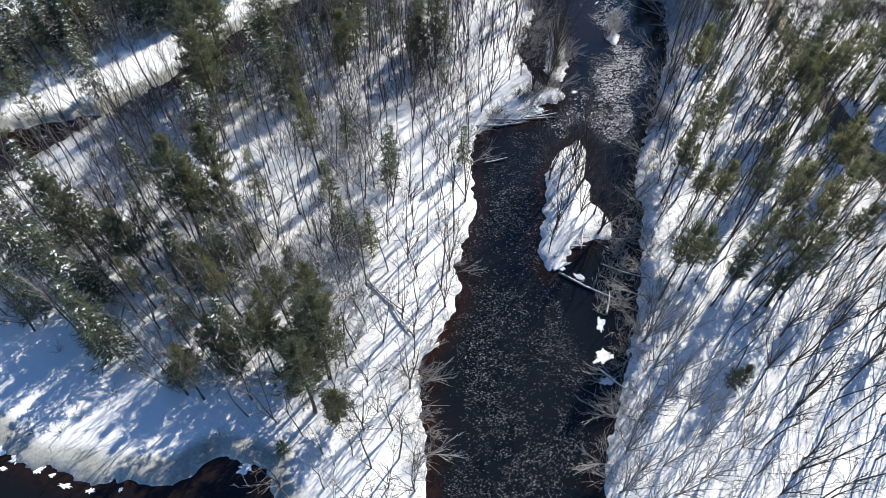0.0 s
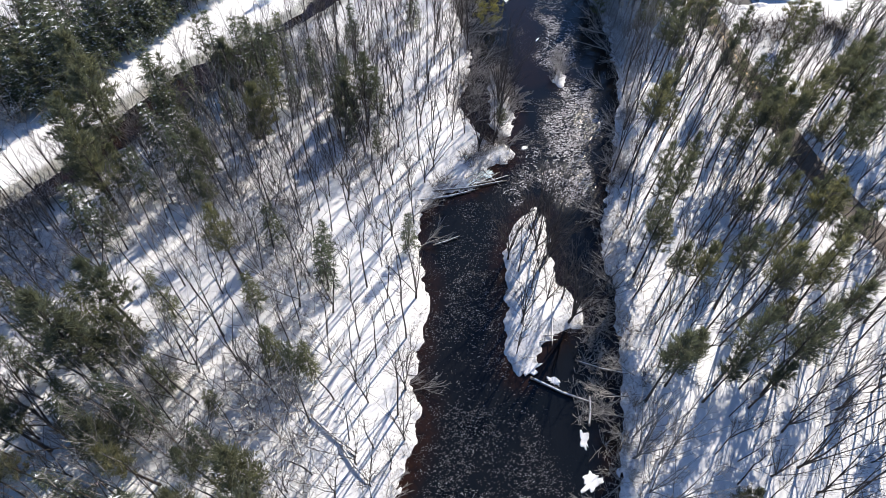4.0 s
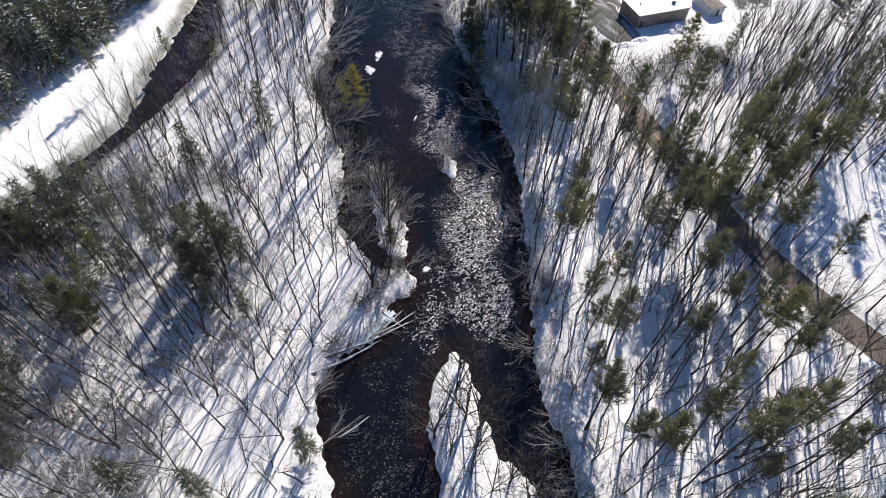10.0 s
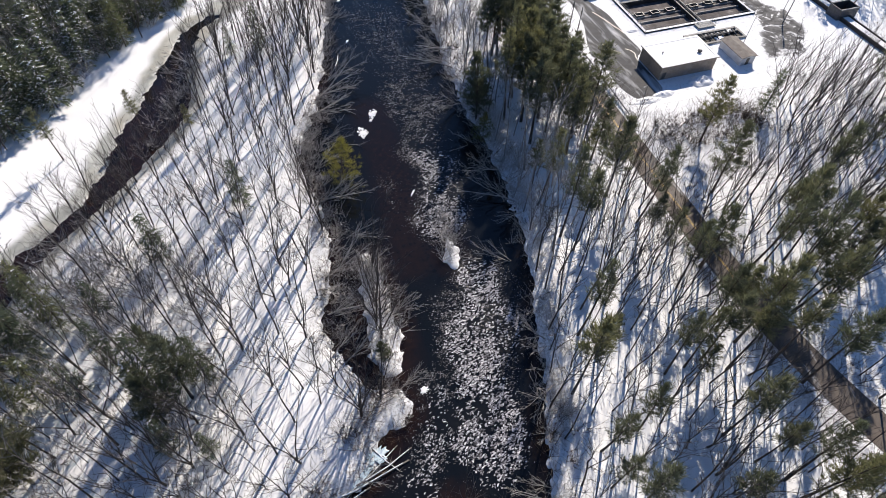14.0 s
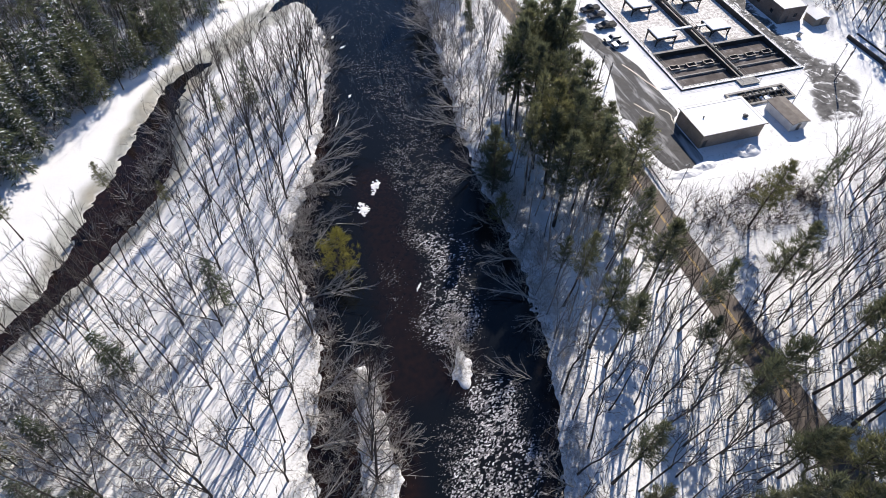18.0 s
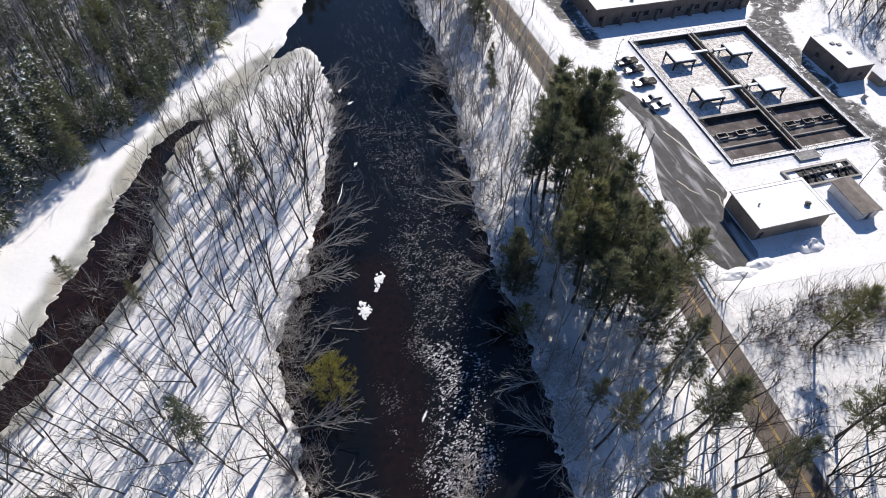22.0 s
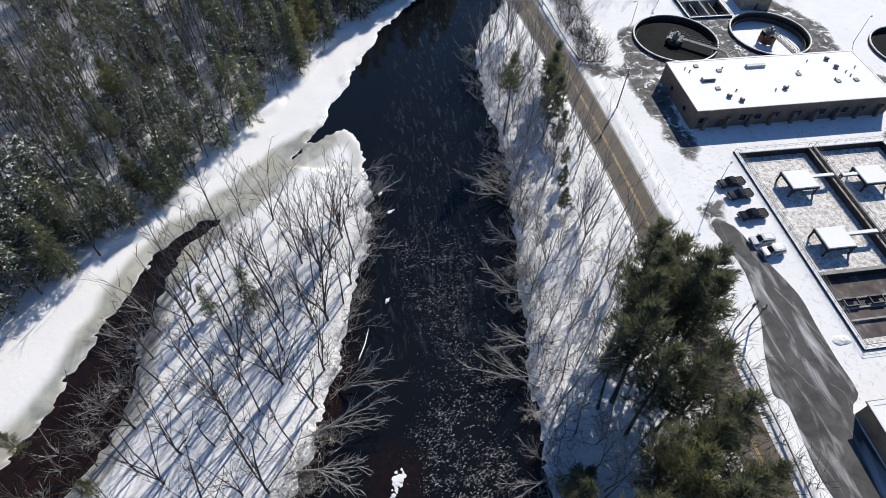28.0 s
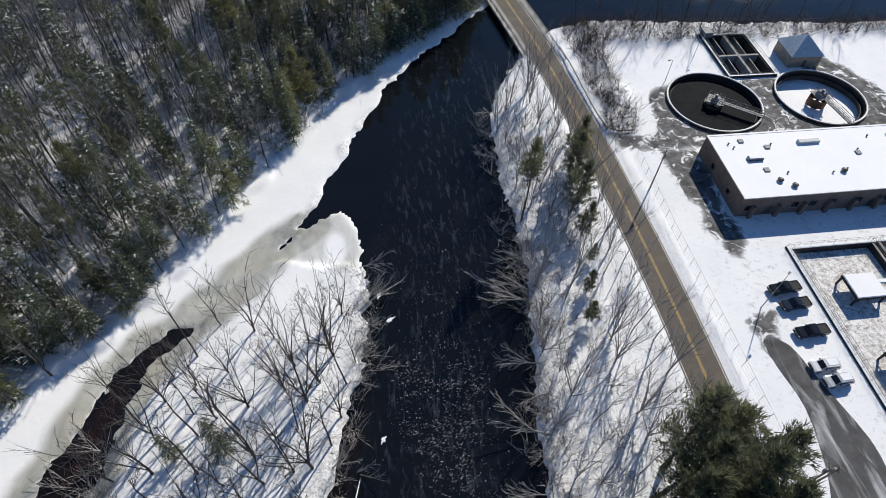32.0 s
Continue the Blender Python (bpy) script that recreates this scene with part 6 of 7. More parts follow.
# trees that stand out, by their place
for kind, x, y, s, w in [
    ("pine_tree", -21.3, 49.5, 0.9, 0), ("pine_tree", -18.7, 42.5, 0.95, 0), ("pine_tree", -26.8, 46, 0.75, 4), ("pine_tree", -20.2, 36.5, 0.9, 1), ("pine_tree", -16, 35, 0.7, 4), ("pine_tree", -33.4, 42, 0.7, 4), ("pine_tree", -41.7, 42, 0.7, 4),
    ("pine_tree", -43, 74, 0.85, 4), ("pine_tree", -42.6, 57.5, 0.8, 4), ("pine_tree", -57, 111, 1.0, 0), ("pine_tree", -54, 114, 0.8, 4), ("pine_tree", -57.4, 127, 1.0, 1), ("pine_tree", -61, 121, 0.9, 0), ("pine_tree", -91, 86, 1.0, 1), ("pine_tree", -66, 64.5, 0.9, 0),
    ("hemlock_tree", -50.7, 80.5, 0.8, 3), ("hemlock_tree", -58.5, 72.5, 0.75, 3), ("hemlock_tree", -45, 51, 0.8, 1), ("hemlock_tree", -55, 45, 1.0, 1), ("hemlock_tree", -64.5, 56, 1.0, 1), ("hemlock_tree", -71, 52, 1.0, 3), ("hemlock_tree", -60, 49, 0.9, 0), ("hemlock_tree", -38, 62, 0.8, 0), ("hemlock_tree", -48, 62, 0.8, 0),
    ("hemlock_tree", -12.3, 87.3, 0.75, 3), ("hemlock_tree", -17.2, 70, 0.75, 0), ("hemlock_tree", -20, 71.5, 0.7, 3), ("hemlock_tree", -14.5, 69.5, 0.6, 3), ("hemlock_tree", -24, 30, 0.5, 4), ("hemlock_tree", -40, 152, 0.9, 1), ("hemlock_tree", -37, 150, 0.8, 3),
    ("pine_tree", -27.3, 127, 0.9, 4), ("pine_tree", -36, 145, 0.9, 4), ("hemlock_tree", -33, 155.5, 0.9, 3), ("pine_tree", -8.8, 130.5, 0.75, 4), ("hemlock_tree", -12.5, 94.3, 0.6, 3), ("hemlock_tree", -2.5, 123.5, 0.5, 3), ("pine_tree", -24.6, 130, 0.7, 2),
    ("pine_tree", 26.5, 130.5, 0.5, 4), ("hemlock_tree", 65.2, 189, 0.5, 3), ("pine_tree", 66.2, 190, 0.6, 4),
    ("pine_tree", 48.7, 43.5, 0.62, 4), ("pine_tree", 49.2, 92.6, 0.75, 2), ("pine_tree", 48.7, 86, 0.8, 2), ("pine_tree", 60.7, 119.5, 0.9, 2), ("pine_tree", 81, 153, 1.0, 1), ("pine_tree", 73.2, 110, 0.7, 2), ("pine_tree", 97.6 + 5, 118, 0.9, 2), ("pine_tree", 112, 121, 0.9, 0), ("pine_tree", 103.6, 147, 1.0, 0),
    ("pine_tree", 110.3, 161.5, 0.9, 0), ("pine_tree", 121.4, 121.5, 0.9, 0), ("pine_tree", 87, 88, 0.9, 2), ("pine_tree", 81.2, 134, 0.95, 2),
    ("pine_tree", 82.5, 268, 0.95, 4), ("pine_tree", 84.5, 275, 1.05, 4), ("pine_tree", 86.0, 281, 0.9, 4), ("pine_tree", 83, 262, 0.7, 4), ("pine_tree", 79, 243, 0.45, 4), ("pine_tree", 80.5, 249, 0.45, 4), ("pine_tree", 83, 256, 0.4, 4),
    ("hemlock_tree", -33, 147.5, 1.0, 1), ("hemlock_tree", -28, 149, 0.95, 3), ("hemlock_tree", -24.5, 154, 0.8, 1), ("hemlock_tree", -51, 139, 1.1, 1), ("hemlock_tree", -43, 137.5, 0.95, 3), ("pine_tree", -55.5, 119, 0.9, 1), ("pine_tree", -54, 107.5, 0.9, 0), ("hemlock_tree", -46.7, 130, 1.0, 1), ("hemlock_tree", -48.6, 111.5, 0.9, 3),
    ("pine_tree", 89.4, 130.7, 0.9, 0), ("pine_tree", 107.6, 133.6, 0.9, 5), ("pine_tree", 104, 121, 0.85, 5), ("pine_tree", 52.8, 99.6, 0.85, 2), ("pine_tree", 61, 106, 0.85, 2), ("pine_tree", 66, 92, 0.9, 5), ("pine_tree", 70.6, 113.2, 0.9, 3), ("pine_tree", 80.6, 138, 0.9, 5), ("pine_tree", 48.5, 79.5, 0.85, 5), ("pine_tree", 54, 105, 0.9, 3),
    ("pine_tree", 48, 65, 0.7, 2), ("pine_tree", 57, 58, 0.85, 5), ("pine_tree", 63, 70, 0.85, 5), ("pine_tree", 60, 124.6, 0.95, 3), ("pine_tree", 80.2, 84, 0.9, 5), ("pine_tree", 68.2, 84, 0.85, 2), ("pine_tree", 76, 96, 0.85, 5), ("pine_tree", 72, 77, 0.8, 2),
    ("hemlock_tree", 131, 166, 0.9, 3), ("pine_tree", -10.5, 204.5, 0.45, 2), ("pine_tree", 0.5, 197, 0.5, 2), ("pine_tree", -27, 199, 0.6, 2),
    ("bare_tree", 27.4, 235.7, 0.95, 1), ("bare_tree", 30.9, 233.4, 1.0, 5), ("bare_tree", 29.1, 222.7, 1.0, 3), ("bare_tree", 31.8, 222.9, 1.05, 5), ("bare_tree", 21.9, 233.5, 0.95, 1), ("bare_tree", 18.3, 239.7, 0.9, 3), ("hemlock_tree", 12.2, 226.5, 0.6, 1),
    ("bare_tree", 36, 230.4, 0.95, 0), ("bare_tree", 17.8, 217, 0.9, 1), ("bare_tree", 24.3, 212, 1.0, 5), ("bare_tree", 33.5, 246, 0.9, 3), ("bare_tree", 35, 241, 1.0, 5),
]:
    plant(kind, x, y, s * (1.25 if x < 0 else 1.0), w)
# the stand of tall pines by the road, leaning north
for x, y, s, w in [(83.1, 217.1, 1.2, 0), (87.5, 216, 1.2, 0), (90.2, 212, 1.1, 0), (81.8, 207, 1.05, 1), (77.1, 208, 1.05, 1), (73.4, 201.2, 1.1, 3), (76.1, 196.2, 1.1, 1), (81.1, 196.4, 1.2, 0), (86.5, 199.2, 1.1, 0),
                   (84, 190.5, 1.15, 0), (79, 188.1, 1.05, 1), (74.8, 189.1, 1.1, 3), (82.6, 183, 1.1, 0), (77.9, 180.5, 1.05, 1), (73.5, 180.5, 1.05, 1), (70, 182.4, 1.1, 3), (80, 175, 1.15, 0), (82.5, 172, 1.0, 0),
                   (72.4, 173, 1.0, 1), (79, 167.7, 1.0, 0), (85.5, 205, 1.1, 1), (87.5, 193, 0.9, 4), (86.3, 183.5, 0.9, 0), (84.8, 177, 0.9, 4), (76, 202, 1.1, 1), (77.5, 175.5, 1.1, 3), (72.5, 186, 1.0, 5),
                   (83.4, 164, 0.8, 0), (82.4, 159.3, 0.8, 2), (67, 160, 0.7, 2), (77.7, 160.4, 0.8, 2), (67, 146, 1.1, 3), (80, 213, 1.1, 1), (86, 209, 1.1, 1), (75.5, 184, 1.1, 1)]:
    plant("pine_tree", x, y, s, w, rng.uniform(0, 4), rng.gauss(82, 40))
# bushy young pines at the water's edge
for x, y, s in ((29.4, 174.5, 1.15), (62.8, 178.0, 0.7)):
    plant("pine_tree", x, y, s, 6, label="bushy young pine with bright yellow-green needles at the waterside")


def scatter(n, box, rule, gap, choose):
    """Random trees in a box where the rule allows them."""
    xs_ = np.array([rng.uniform(box[0], box[1]) for _ in range(n)])
    ys_ = np.array([rng.uniform(box[2], box[3]) for _ in range(n)])
    ok = rule(xs_, ys_) & (open_water(xs_, ys_) < -0.8) & (line_distance(xs_, ys_, ROAD) > np.where(ys_ < 160, 3.9, 5.0))
    out = []
    for x, y in zip(xs_[ok], ys_[ok]):
        if free(x, y, gap):
            claim(x, y)
            out.append((x, y, choose(x, y)))
    return out


def on_ice(x, y):
    return signed(x, y, ICE_ZONE) > -1.0


spots = []
# the island between the side channel and the river
OPEN_BEND = [(-84, 51), (-60, 47.5), (-50, 41), (-34, 36), (-20, 32), (-25, 23), (-70, 23), (-92, 34)]


def isle(x, y):
    lead_side = signed(x, y, WEST_WOOD) < -1
    return lead_side & (x < 60) & (x < np.interp(y, [p[1] for p in WEST_LINE], [p[0] for p in WEST_LINE])) & ~on_ice(x, y) & (y < 249) & ~inside(x, y, OPEN_BEND)


THICKET = [(-48, 171), (-19, 162), (-3, 131), (-7, 117), (-20, 119), (-33, 119), (-48, 116), (-60, 130)]


def isle_kind(x, y):
    clump = float(vnoise(x, y, 17, 21))
    if y < 112 and x < -16 and clump > 0.48 - 0.004 * (-14 - x):
        return rng.choices(["hemlock_tree", "pine_tree", "bare_tree"], [1, 1, 12])[0]
    if y < 165 and x < -28 and clump > 0.42:
        return rng.choices(["hemlock_tree", "pine_tree", "bare_tree"], [2, 1, 12])[0]
    return "bare_tree" if rng.random() > 0.012 else "hemlock_tree"


spots += scatter(700, (-50, 0, 112, 172), lambda x, y: isle(x, y) & inside(x, y, THICKET), 2.3, lambda x, y: rng.choices(["hemlock_tree", "pine_tree", "bare_tree"], [2, 1, 10])[0])
spots += scatter(3000, (-95, 10, 20, 122), isle, 3.4, isle_kind)
spots += scatter(4000, (-95, 42, 122, 262), lambda x, y: isle(x, y) & (x + 0.35 * (y - 122) < 12), 3.1, isle_kind)
spots += scatter(4000, (-95, 42, 122, 262), isle, 3.5, isle_kind)
spots += scatter(500, (-80, -25, 100, 172), lambda x, y: isle(x, y) & (open_water(x, y) > -13), 2.1, lambda x, y: "bare_tree")
spots += scatter(900, (-85, -24, 24, 72), isle, 2.4, lambda x, y: rng.choices(["hemlock_tree", "pine_tree", "bare_tree"], [3, 1, 9])[0])
# small islands in the river
spots += scatter(60, (19, 36, 66, 106), lambda x, y: np.ones(len(x), bool), 2.6, lambda x, y: "bare_tree")
spots += scatter(40, (25, 33, 132, 156), lambda x, y: np.ones(len(x), bool), 1.8, lambda x, y: "bare_tree")


# the east bank up to the road
def east(x, y):
    return (x > np.interp(y, [p[1] for p in EAST_BANK[::-1]], [p[0] for p in EAST_BANK[::-1]])) & (x < np.interp(y, ROAD[:, 1], ROAD[:, 0])) & (y < 322)


def east_kind(x, y):
    if y < 58:
        return "bare_tree"
    if y < 142:
        return rng.choices(["pine_tree", "bare_tree"], [3, 9] if float(vnoise(x, y, 15, 22)) > 0.45 else [1, 12])[0]
    return "bare_tree" if rng.random() > 0.03 else "pine_tree"


spots += scatter(700, (24, 100, 20, 62), east, 3.3, east_kind)
spots += scatter(3200, (24, 100, 62, 142), lambda x, y: east(x, y) & ((open_water(x, y) < -2 - 7 * vnoise(x, y, 9, 28)) | (y > 108)), 3.3, east_kind)
spots += scatter(700, (55, 100, 142, 205), east, 2.9, east_kind)
spots += scatter(900, (60, 90, 205, 322), east, 3.4, east_kind)
# the wood east of the old lane, with its clearing
CLEARING = [(104, 90), (103, 112), (121, 120), (138, 117), (150, 100), (130, 80), (110, 86)]


def beyond(x, y):
    return (x > np.interp(y, ROAD[:, 1], ROAD[:, 0])) & (y < 171) & ~((y > 147) & (x < 132)) & ~inside(x, y, CLEARING) & ((y > 62) | (x < 75) | (vnoise(x, y, 12, 23) > 0.55))


spots += scatter(3000, (80, 178, 18, 171), lambda x, y: beyond(x, y) & (x < 0.93 * y + 32), 2.7, lambda x, y: rng.choices(["pine_tree", "bare_tree"], [1, 7] if y > 135 else [1, 3] if y > 118 or x < 108 else [1, 5])[0])
spots += scatter(260, (186, 222, 200, 264), lambda x, y: (x > 188) | (y > 242), 3.2, lambda x, y: "bare_tree" if rng.random() > 0.15 else "pine_tree")
# the snowy wood west of the frozen channel
def near_side(x, y):
    return x > np.interp(y, [18, 58, 135, 190, 217, 241, 273, 304, 337, 375], [-66, -88, -124, -92, -63, -51, -44, -44, -50, -54])


def wood_kind(x, y):
    edge = float(signed(np.array([x]), np.array([y]), WEST_WOOD)[0])
    dense = edge < 26 + 20 * float(vnoise(x, y, 22, 24)) - 8
    return rng.choices(["hemlock_tree", "pine_tree", "bare_tree"], [6, 1, 5] if dense else [1, 1, 7])[0]


spots += scatter(9000, (-130, 100, 100, 372), lambda x, y: (signed(x, y, WEST_WOOD) > 0.5) & near_side(x, y), 2.15, wood_kind)
spots += scatter(1500, (-130, 100, 100, 372), lambda x, y: (signed(x, y, WEST_WOOD) > 0.3) & (signed(x, y, WEST_WOOD) < 9) & near_side(x, y), 1.7, lambda x, y: rng.choices(["hemlock_tree", "bare_tree"], [3, 1])[0])
spots += scatter(700, (-200, 110, 30, 440), lambda x, y: (signed(x, y, WEST_WOOD) > 0.5) & ~(near_side(x, y) & (y < 372)), 6.5, wood_kind)
spots += scatter(120, (100, 260, 326, 334), lambda x, y: (y > 331 - 0.02 * (x - 100)), 3.0, lambda x, y: "bare_tree")

# those along the walk stand singly, the rest of the wood is one mass
order = sorted(spots, key=lambda s: abs(s[0] - (20 + 0.2 * s[1])))
mass = []
for x, y, kind in order:
    if counts[kind] < (299 if kind == "bare_tree" else 215):
        plant(kind, x, y, rng.uniform(0.65, 0.95) if kind == "bare_tree" and (x > 55 and y > 205 or x > 24 and y < 58) else rng.uniform(0.95, 1.35) if kind == "bare_tree" else rng.uniform(0.95, 1.25) if x > 38 else rng.uniform(0.75, 1.1), rng.choice((2, 3, 5)) if kind == "pine_tree" and x > 38 and y < 166 else rng.choice((4, 7, 8, 9, 7, 2)) if kind == "bare_tree" and x > 38 and 58 < y < 215 else rng.choice((0, 1, 3, 5, 5, 1, 3, 6, 2)) if kind == "bare_tree" and x < 42 else None)
    else:
        mass.append((x, y, kind))


def stamp(pairs, items, names, mats, root_name, label):
    """Many copies of a few patterns as one mass."""
    root = thing(root_name, label, "woodland", kind="stuff")
    for slot, (name, mat) in enumerate(zip(names, mats)):
        vs, fs, off = [], [], 0
        arr = [(np.array(p[slot].v), [np.array([f for f in p[slot].f if len(f) == k]) for k in (3, 4)]) for p in pairs]
        tri, quad = [], []
        for x, y, z, s, w, i in items:
            v, (ft, fq) = arr[i]
            c, n = math.cos(w) * s, math.sin(w) * s
            vs.append(np.stack([v[:, 0] * c - v[:, 1] * n + x, v[:, 0] * n + v[:, 1] * c + y, v[:, 2] * s + z], 1))
            if len(ft):
                tri.append(ft + off)
            if len(fq):
                quad.append(fq + off)
            off += len(v)
        if not vs:
            continue
        me = bpy.data.meshes.new(name)
        me.from_pydata(np.concatenate(vs).tolist(), [], sum([np.concatenate(a).tolist() for a in (tri, quad) if a], []))
        me.materials.append(mat)
        ob = part(name, me, mat, root)
        ob["kind"] = "stuff"
    return root


def items_for(rows, n, lo, hi):
    if not rows:
        return []
    X, Y = np.array([r[0] for r in rows]), np.array([r[1] for r in rows])
    return [(x, y, z, rng.uniform(lo, hi), rng.uniform(0, 6.28), rng.randrange(n)) for x, y, z in zip(X, Y, ground(X, Y))]


far_pine = [pine_tree(500 + i, 18, 0.2, 0.40, 0.19, 8, 4, 7, 2.0) for i in range(3)]
far_dark = [hemlock_tree(520 + i, 15, 0.16, 10, 0.24, 0.6, 6, 2.2, 1.35) for i in range(3)]
bare_rows = [m for m in mass if m[2] == "bare_tree"]
bx_, by_ = np.array([m[0] for m in bare_rows]), np.array([m[1] for m in bare_rows])
side_ = (signed(bx_, by_, WEST_WOOD) > 0) | dusty(bx_, by_)
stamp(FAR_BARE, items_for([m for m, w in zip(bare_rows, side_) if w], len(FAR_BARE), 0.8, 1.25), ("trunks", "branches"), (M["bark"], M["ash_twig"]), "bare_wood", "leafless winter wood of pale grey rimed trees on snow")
stamp(MID_BARE, items_for([m for m, w in zip(bare_rows, side_) if not w], len(MID_BARE), 0.85, 1.2), ("trunks", "branches"), (M["bark"], M["twig"]), "bare_wood", "leafless winter wood of dark grey-brown trees on snow")
stamp(far_pine, items_for([m for m in mass if m[2] == "pine_tree"], 3, 0.75, 1.15), ("trunks", "crowns"), (M["pine_bark"], M["pine"]), "pine_wood", "olive-green pines massed on snow")
stamp(far_dark, items_for([m for m in mass if m[2] == "hemlock_tree"], 3, 0.75, 1.25), ("trunks", "crowns", "snow"), (M["pine_bark"], M["hemlock"], M["clean_snow"]), "conifer_wood", "dark conifer wood with snow on its boughs")


# ---- brush ----
def bush(seed, h):
    r = random.Random(seed)
    g = Geo()
    for k in range(6):
        w = r.uniform(0, 6.28)
        st = bent(r, (r.gauss(0, 0.15), r.gauss(0, 0.15), -0.1), (math.cos(w), math.sin(w), r.uniform(0.8, 2.0)), h * r.uniform(0.6, 1.1), 2, 0.14)
        spike(g, st[0], (st[1] - st[0]).normalized(), (st[1] - st[0]).length * 1.15, 0.035)
        spike(g, st[1], (st[2] - st[1]).normalized(), (st[2] - st[1]).length, 0.024)
        for m in range(3):
            q = r.randrange(2)
            spike(g, st[q].lerp(st[q + 1], r.random()), (st[q + 1] - st[q]).normalized() + Vector((r.gauss(0, 0.5), r.gauss(0, 0.5), r.gauss(0.2, 0.3))), h * r.uniform(0.3, 0.55), 0.018)
    f = Geo()  # snow caught on the twigs
    for m in range(9):
        w = r.uniform(0, 6.28)
        spike(f, Vector((r.gauss(0, h * 0.22), r.gauss(0, h * 0.22), h * r.uniform(0.5, 0.95))), Vector((math.cos(w), math.sin(w), r.uniform(0.0, 0.5))).normalized(), h * r.uniform(0.15, 0.35), 0.03)
    return g, f


BUSHES = [bush(600 + i, h) for i, h in enumerate((2.2, 3.0, 1.6, 2.6))]
brush = []
for line, n, spread in ((WEST_LINE[2:], 230, 1.6), (EAST_BANK[3:31], 340, 1.8), ([(-0.5, 222), (-9, 196), (-28, 173), (-58, 130)], 130, 2.2), ([(-1, 232), (2, 226), (-12, 208)], 40, 1.5)):
    c = catmull(line, 6)
    for _ in range(n):
        q = c[rng.randrange(len(c))]
        brush.append((q[0] + rng.gauss(0, spread), q[1] + rng.gauss(0, spread)))
for x0, x1, y0, y1, n in ((101, 135, 150, 171, 190), (135, 165, 150, 171, 60), (-50, -8, 114, 165, 160), (20, 34, 68, 104, 25), (26, 32, 133, 153, 30), (98, 102, 292, 330, 60), (101, 106, 300, 322, 40), (100, 200, 326, 333, 70)):
    brush += [(rng.uniform(x0, x1), rng.uniform(y0, y1)) for _ in range(n)]
brush += [(rng.uniform(66, 92), rng.uniform(160, 300)) for _ in range(420)]
for _ in range(420):
    x, y = rng.uniform(-70, 90), rng.uniform(30, 215)
    brush.append((x, y))
bxy = np.array(brush)
ok = (open_water(bxy[:, 0], bxy[:, 1]) < 1.6) & (line_distance(bxy[:, 0], bxy[:, 1], ROAD) > 4.2) & ~on_ice(bxy[:, 0], bxy[:, 1])
stamp(BUSHES, items_for([tuple(p) for p in bxy[ok]], 4, 0.5, 1.15), ("stems",), (M["twig"],), "brush", "leafless brush and saplings along banks and in the wood")

# undergrowth that fills the wood with fine grey twigs
under = [(rng.uniform(-80, -14), rng.uniform(40, 114)) for _ in range(900)] + [(rng.uniform(-55, 0), rng.uniform(112, 170)) for _ in range(420)]
uxy = np.array(under)
uxy = uxy[(vnoise(uxy[:, 0], uxy[:, 1], 13, 27) > 0.40) & isle(uxy[:, 0], uxy[:, 1]) & (open_water(uxy[:, 0], uxy[:, 1]) < -0.5)]
wxy = np.array([(rng.uniform(-130, 90), rng.uniform(100, 372)) for _ in range(6500)])
wxy = wxy[(signed(wxy[:, 0], wxy[:, 1], WEST_WOOD) > 0.2) & near_side(wxy[:, 0], wxy[:, 1])]
stamp(BUSHES, items_for([tuple(p) for p in np.concatenate([uxy, wxy])], 4, 1.2, 2.6), ("stems", "snow"), (M["ash_twig"], M["clean_snow"]), "undergrowth", "dense grey-brown leafless undergrowth in the snowy wood")

thick = [(rng.uniform(183, 214), rng.uniform(226, 262)) for _ in range(120)] + [(rng.uniform(102, 130), rng.uniform(160, 171)) for _ in range(170)] + [(rng.uniform(97, 106), rng.uniform(290, 336)) for _ in range(210)] + [(rng.uniform(100, 200), rng.uniform(325, 336)) for _ in range(420)]
for line, n, spread in (([(19.5, 140), (21.5, 152), (23, 168), (22, 182), (25, 193), (31, 207)], 26, 1.4), (ROAD[14:54] + (4.6, 0), 110, 1.2), (ROAD[14:54] - (4.6, 0), 130, 1.2), ([(66, 165), (65, 182), (66, 200), (69, 222), (72, 245), (73, 262)], 60, 1.6), ([(8, 112), (20, 121), (26, 128)], 60, 2.0), ([(31, 38), (41, 62), (46, 90), (50, 112)], 90, 2.0)):
    c = catmull(line, 8)
    for _ in range(n):
        q = c[rng.randrange(len(c))]
        thick.append((q[0] + rng.gauss(0, spread), q[1] + rng.gauss(0, spread)))
txy = np.array(thick)
ok = (line_distance(txy[:, 0], txy[:, 1], ROAD) > 4.2) & (open_water(txy[:, 0], txy[:, 1]) < 2.0)
stamp(BUSHES, [(x, y, max(z, WATER_Z - 0.2), s, w, i) for x, y, z, s, w, i in items_for([tuple(p) for p in txy[ok]], 4, 0.8, 1.6)], ("stems",), (M["brown_twig"],), "brown_brush", "tangled brown leafless brush along the banks")

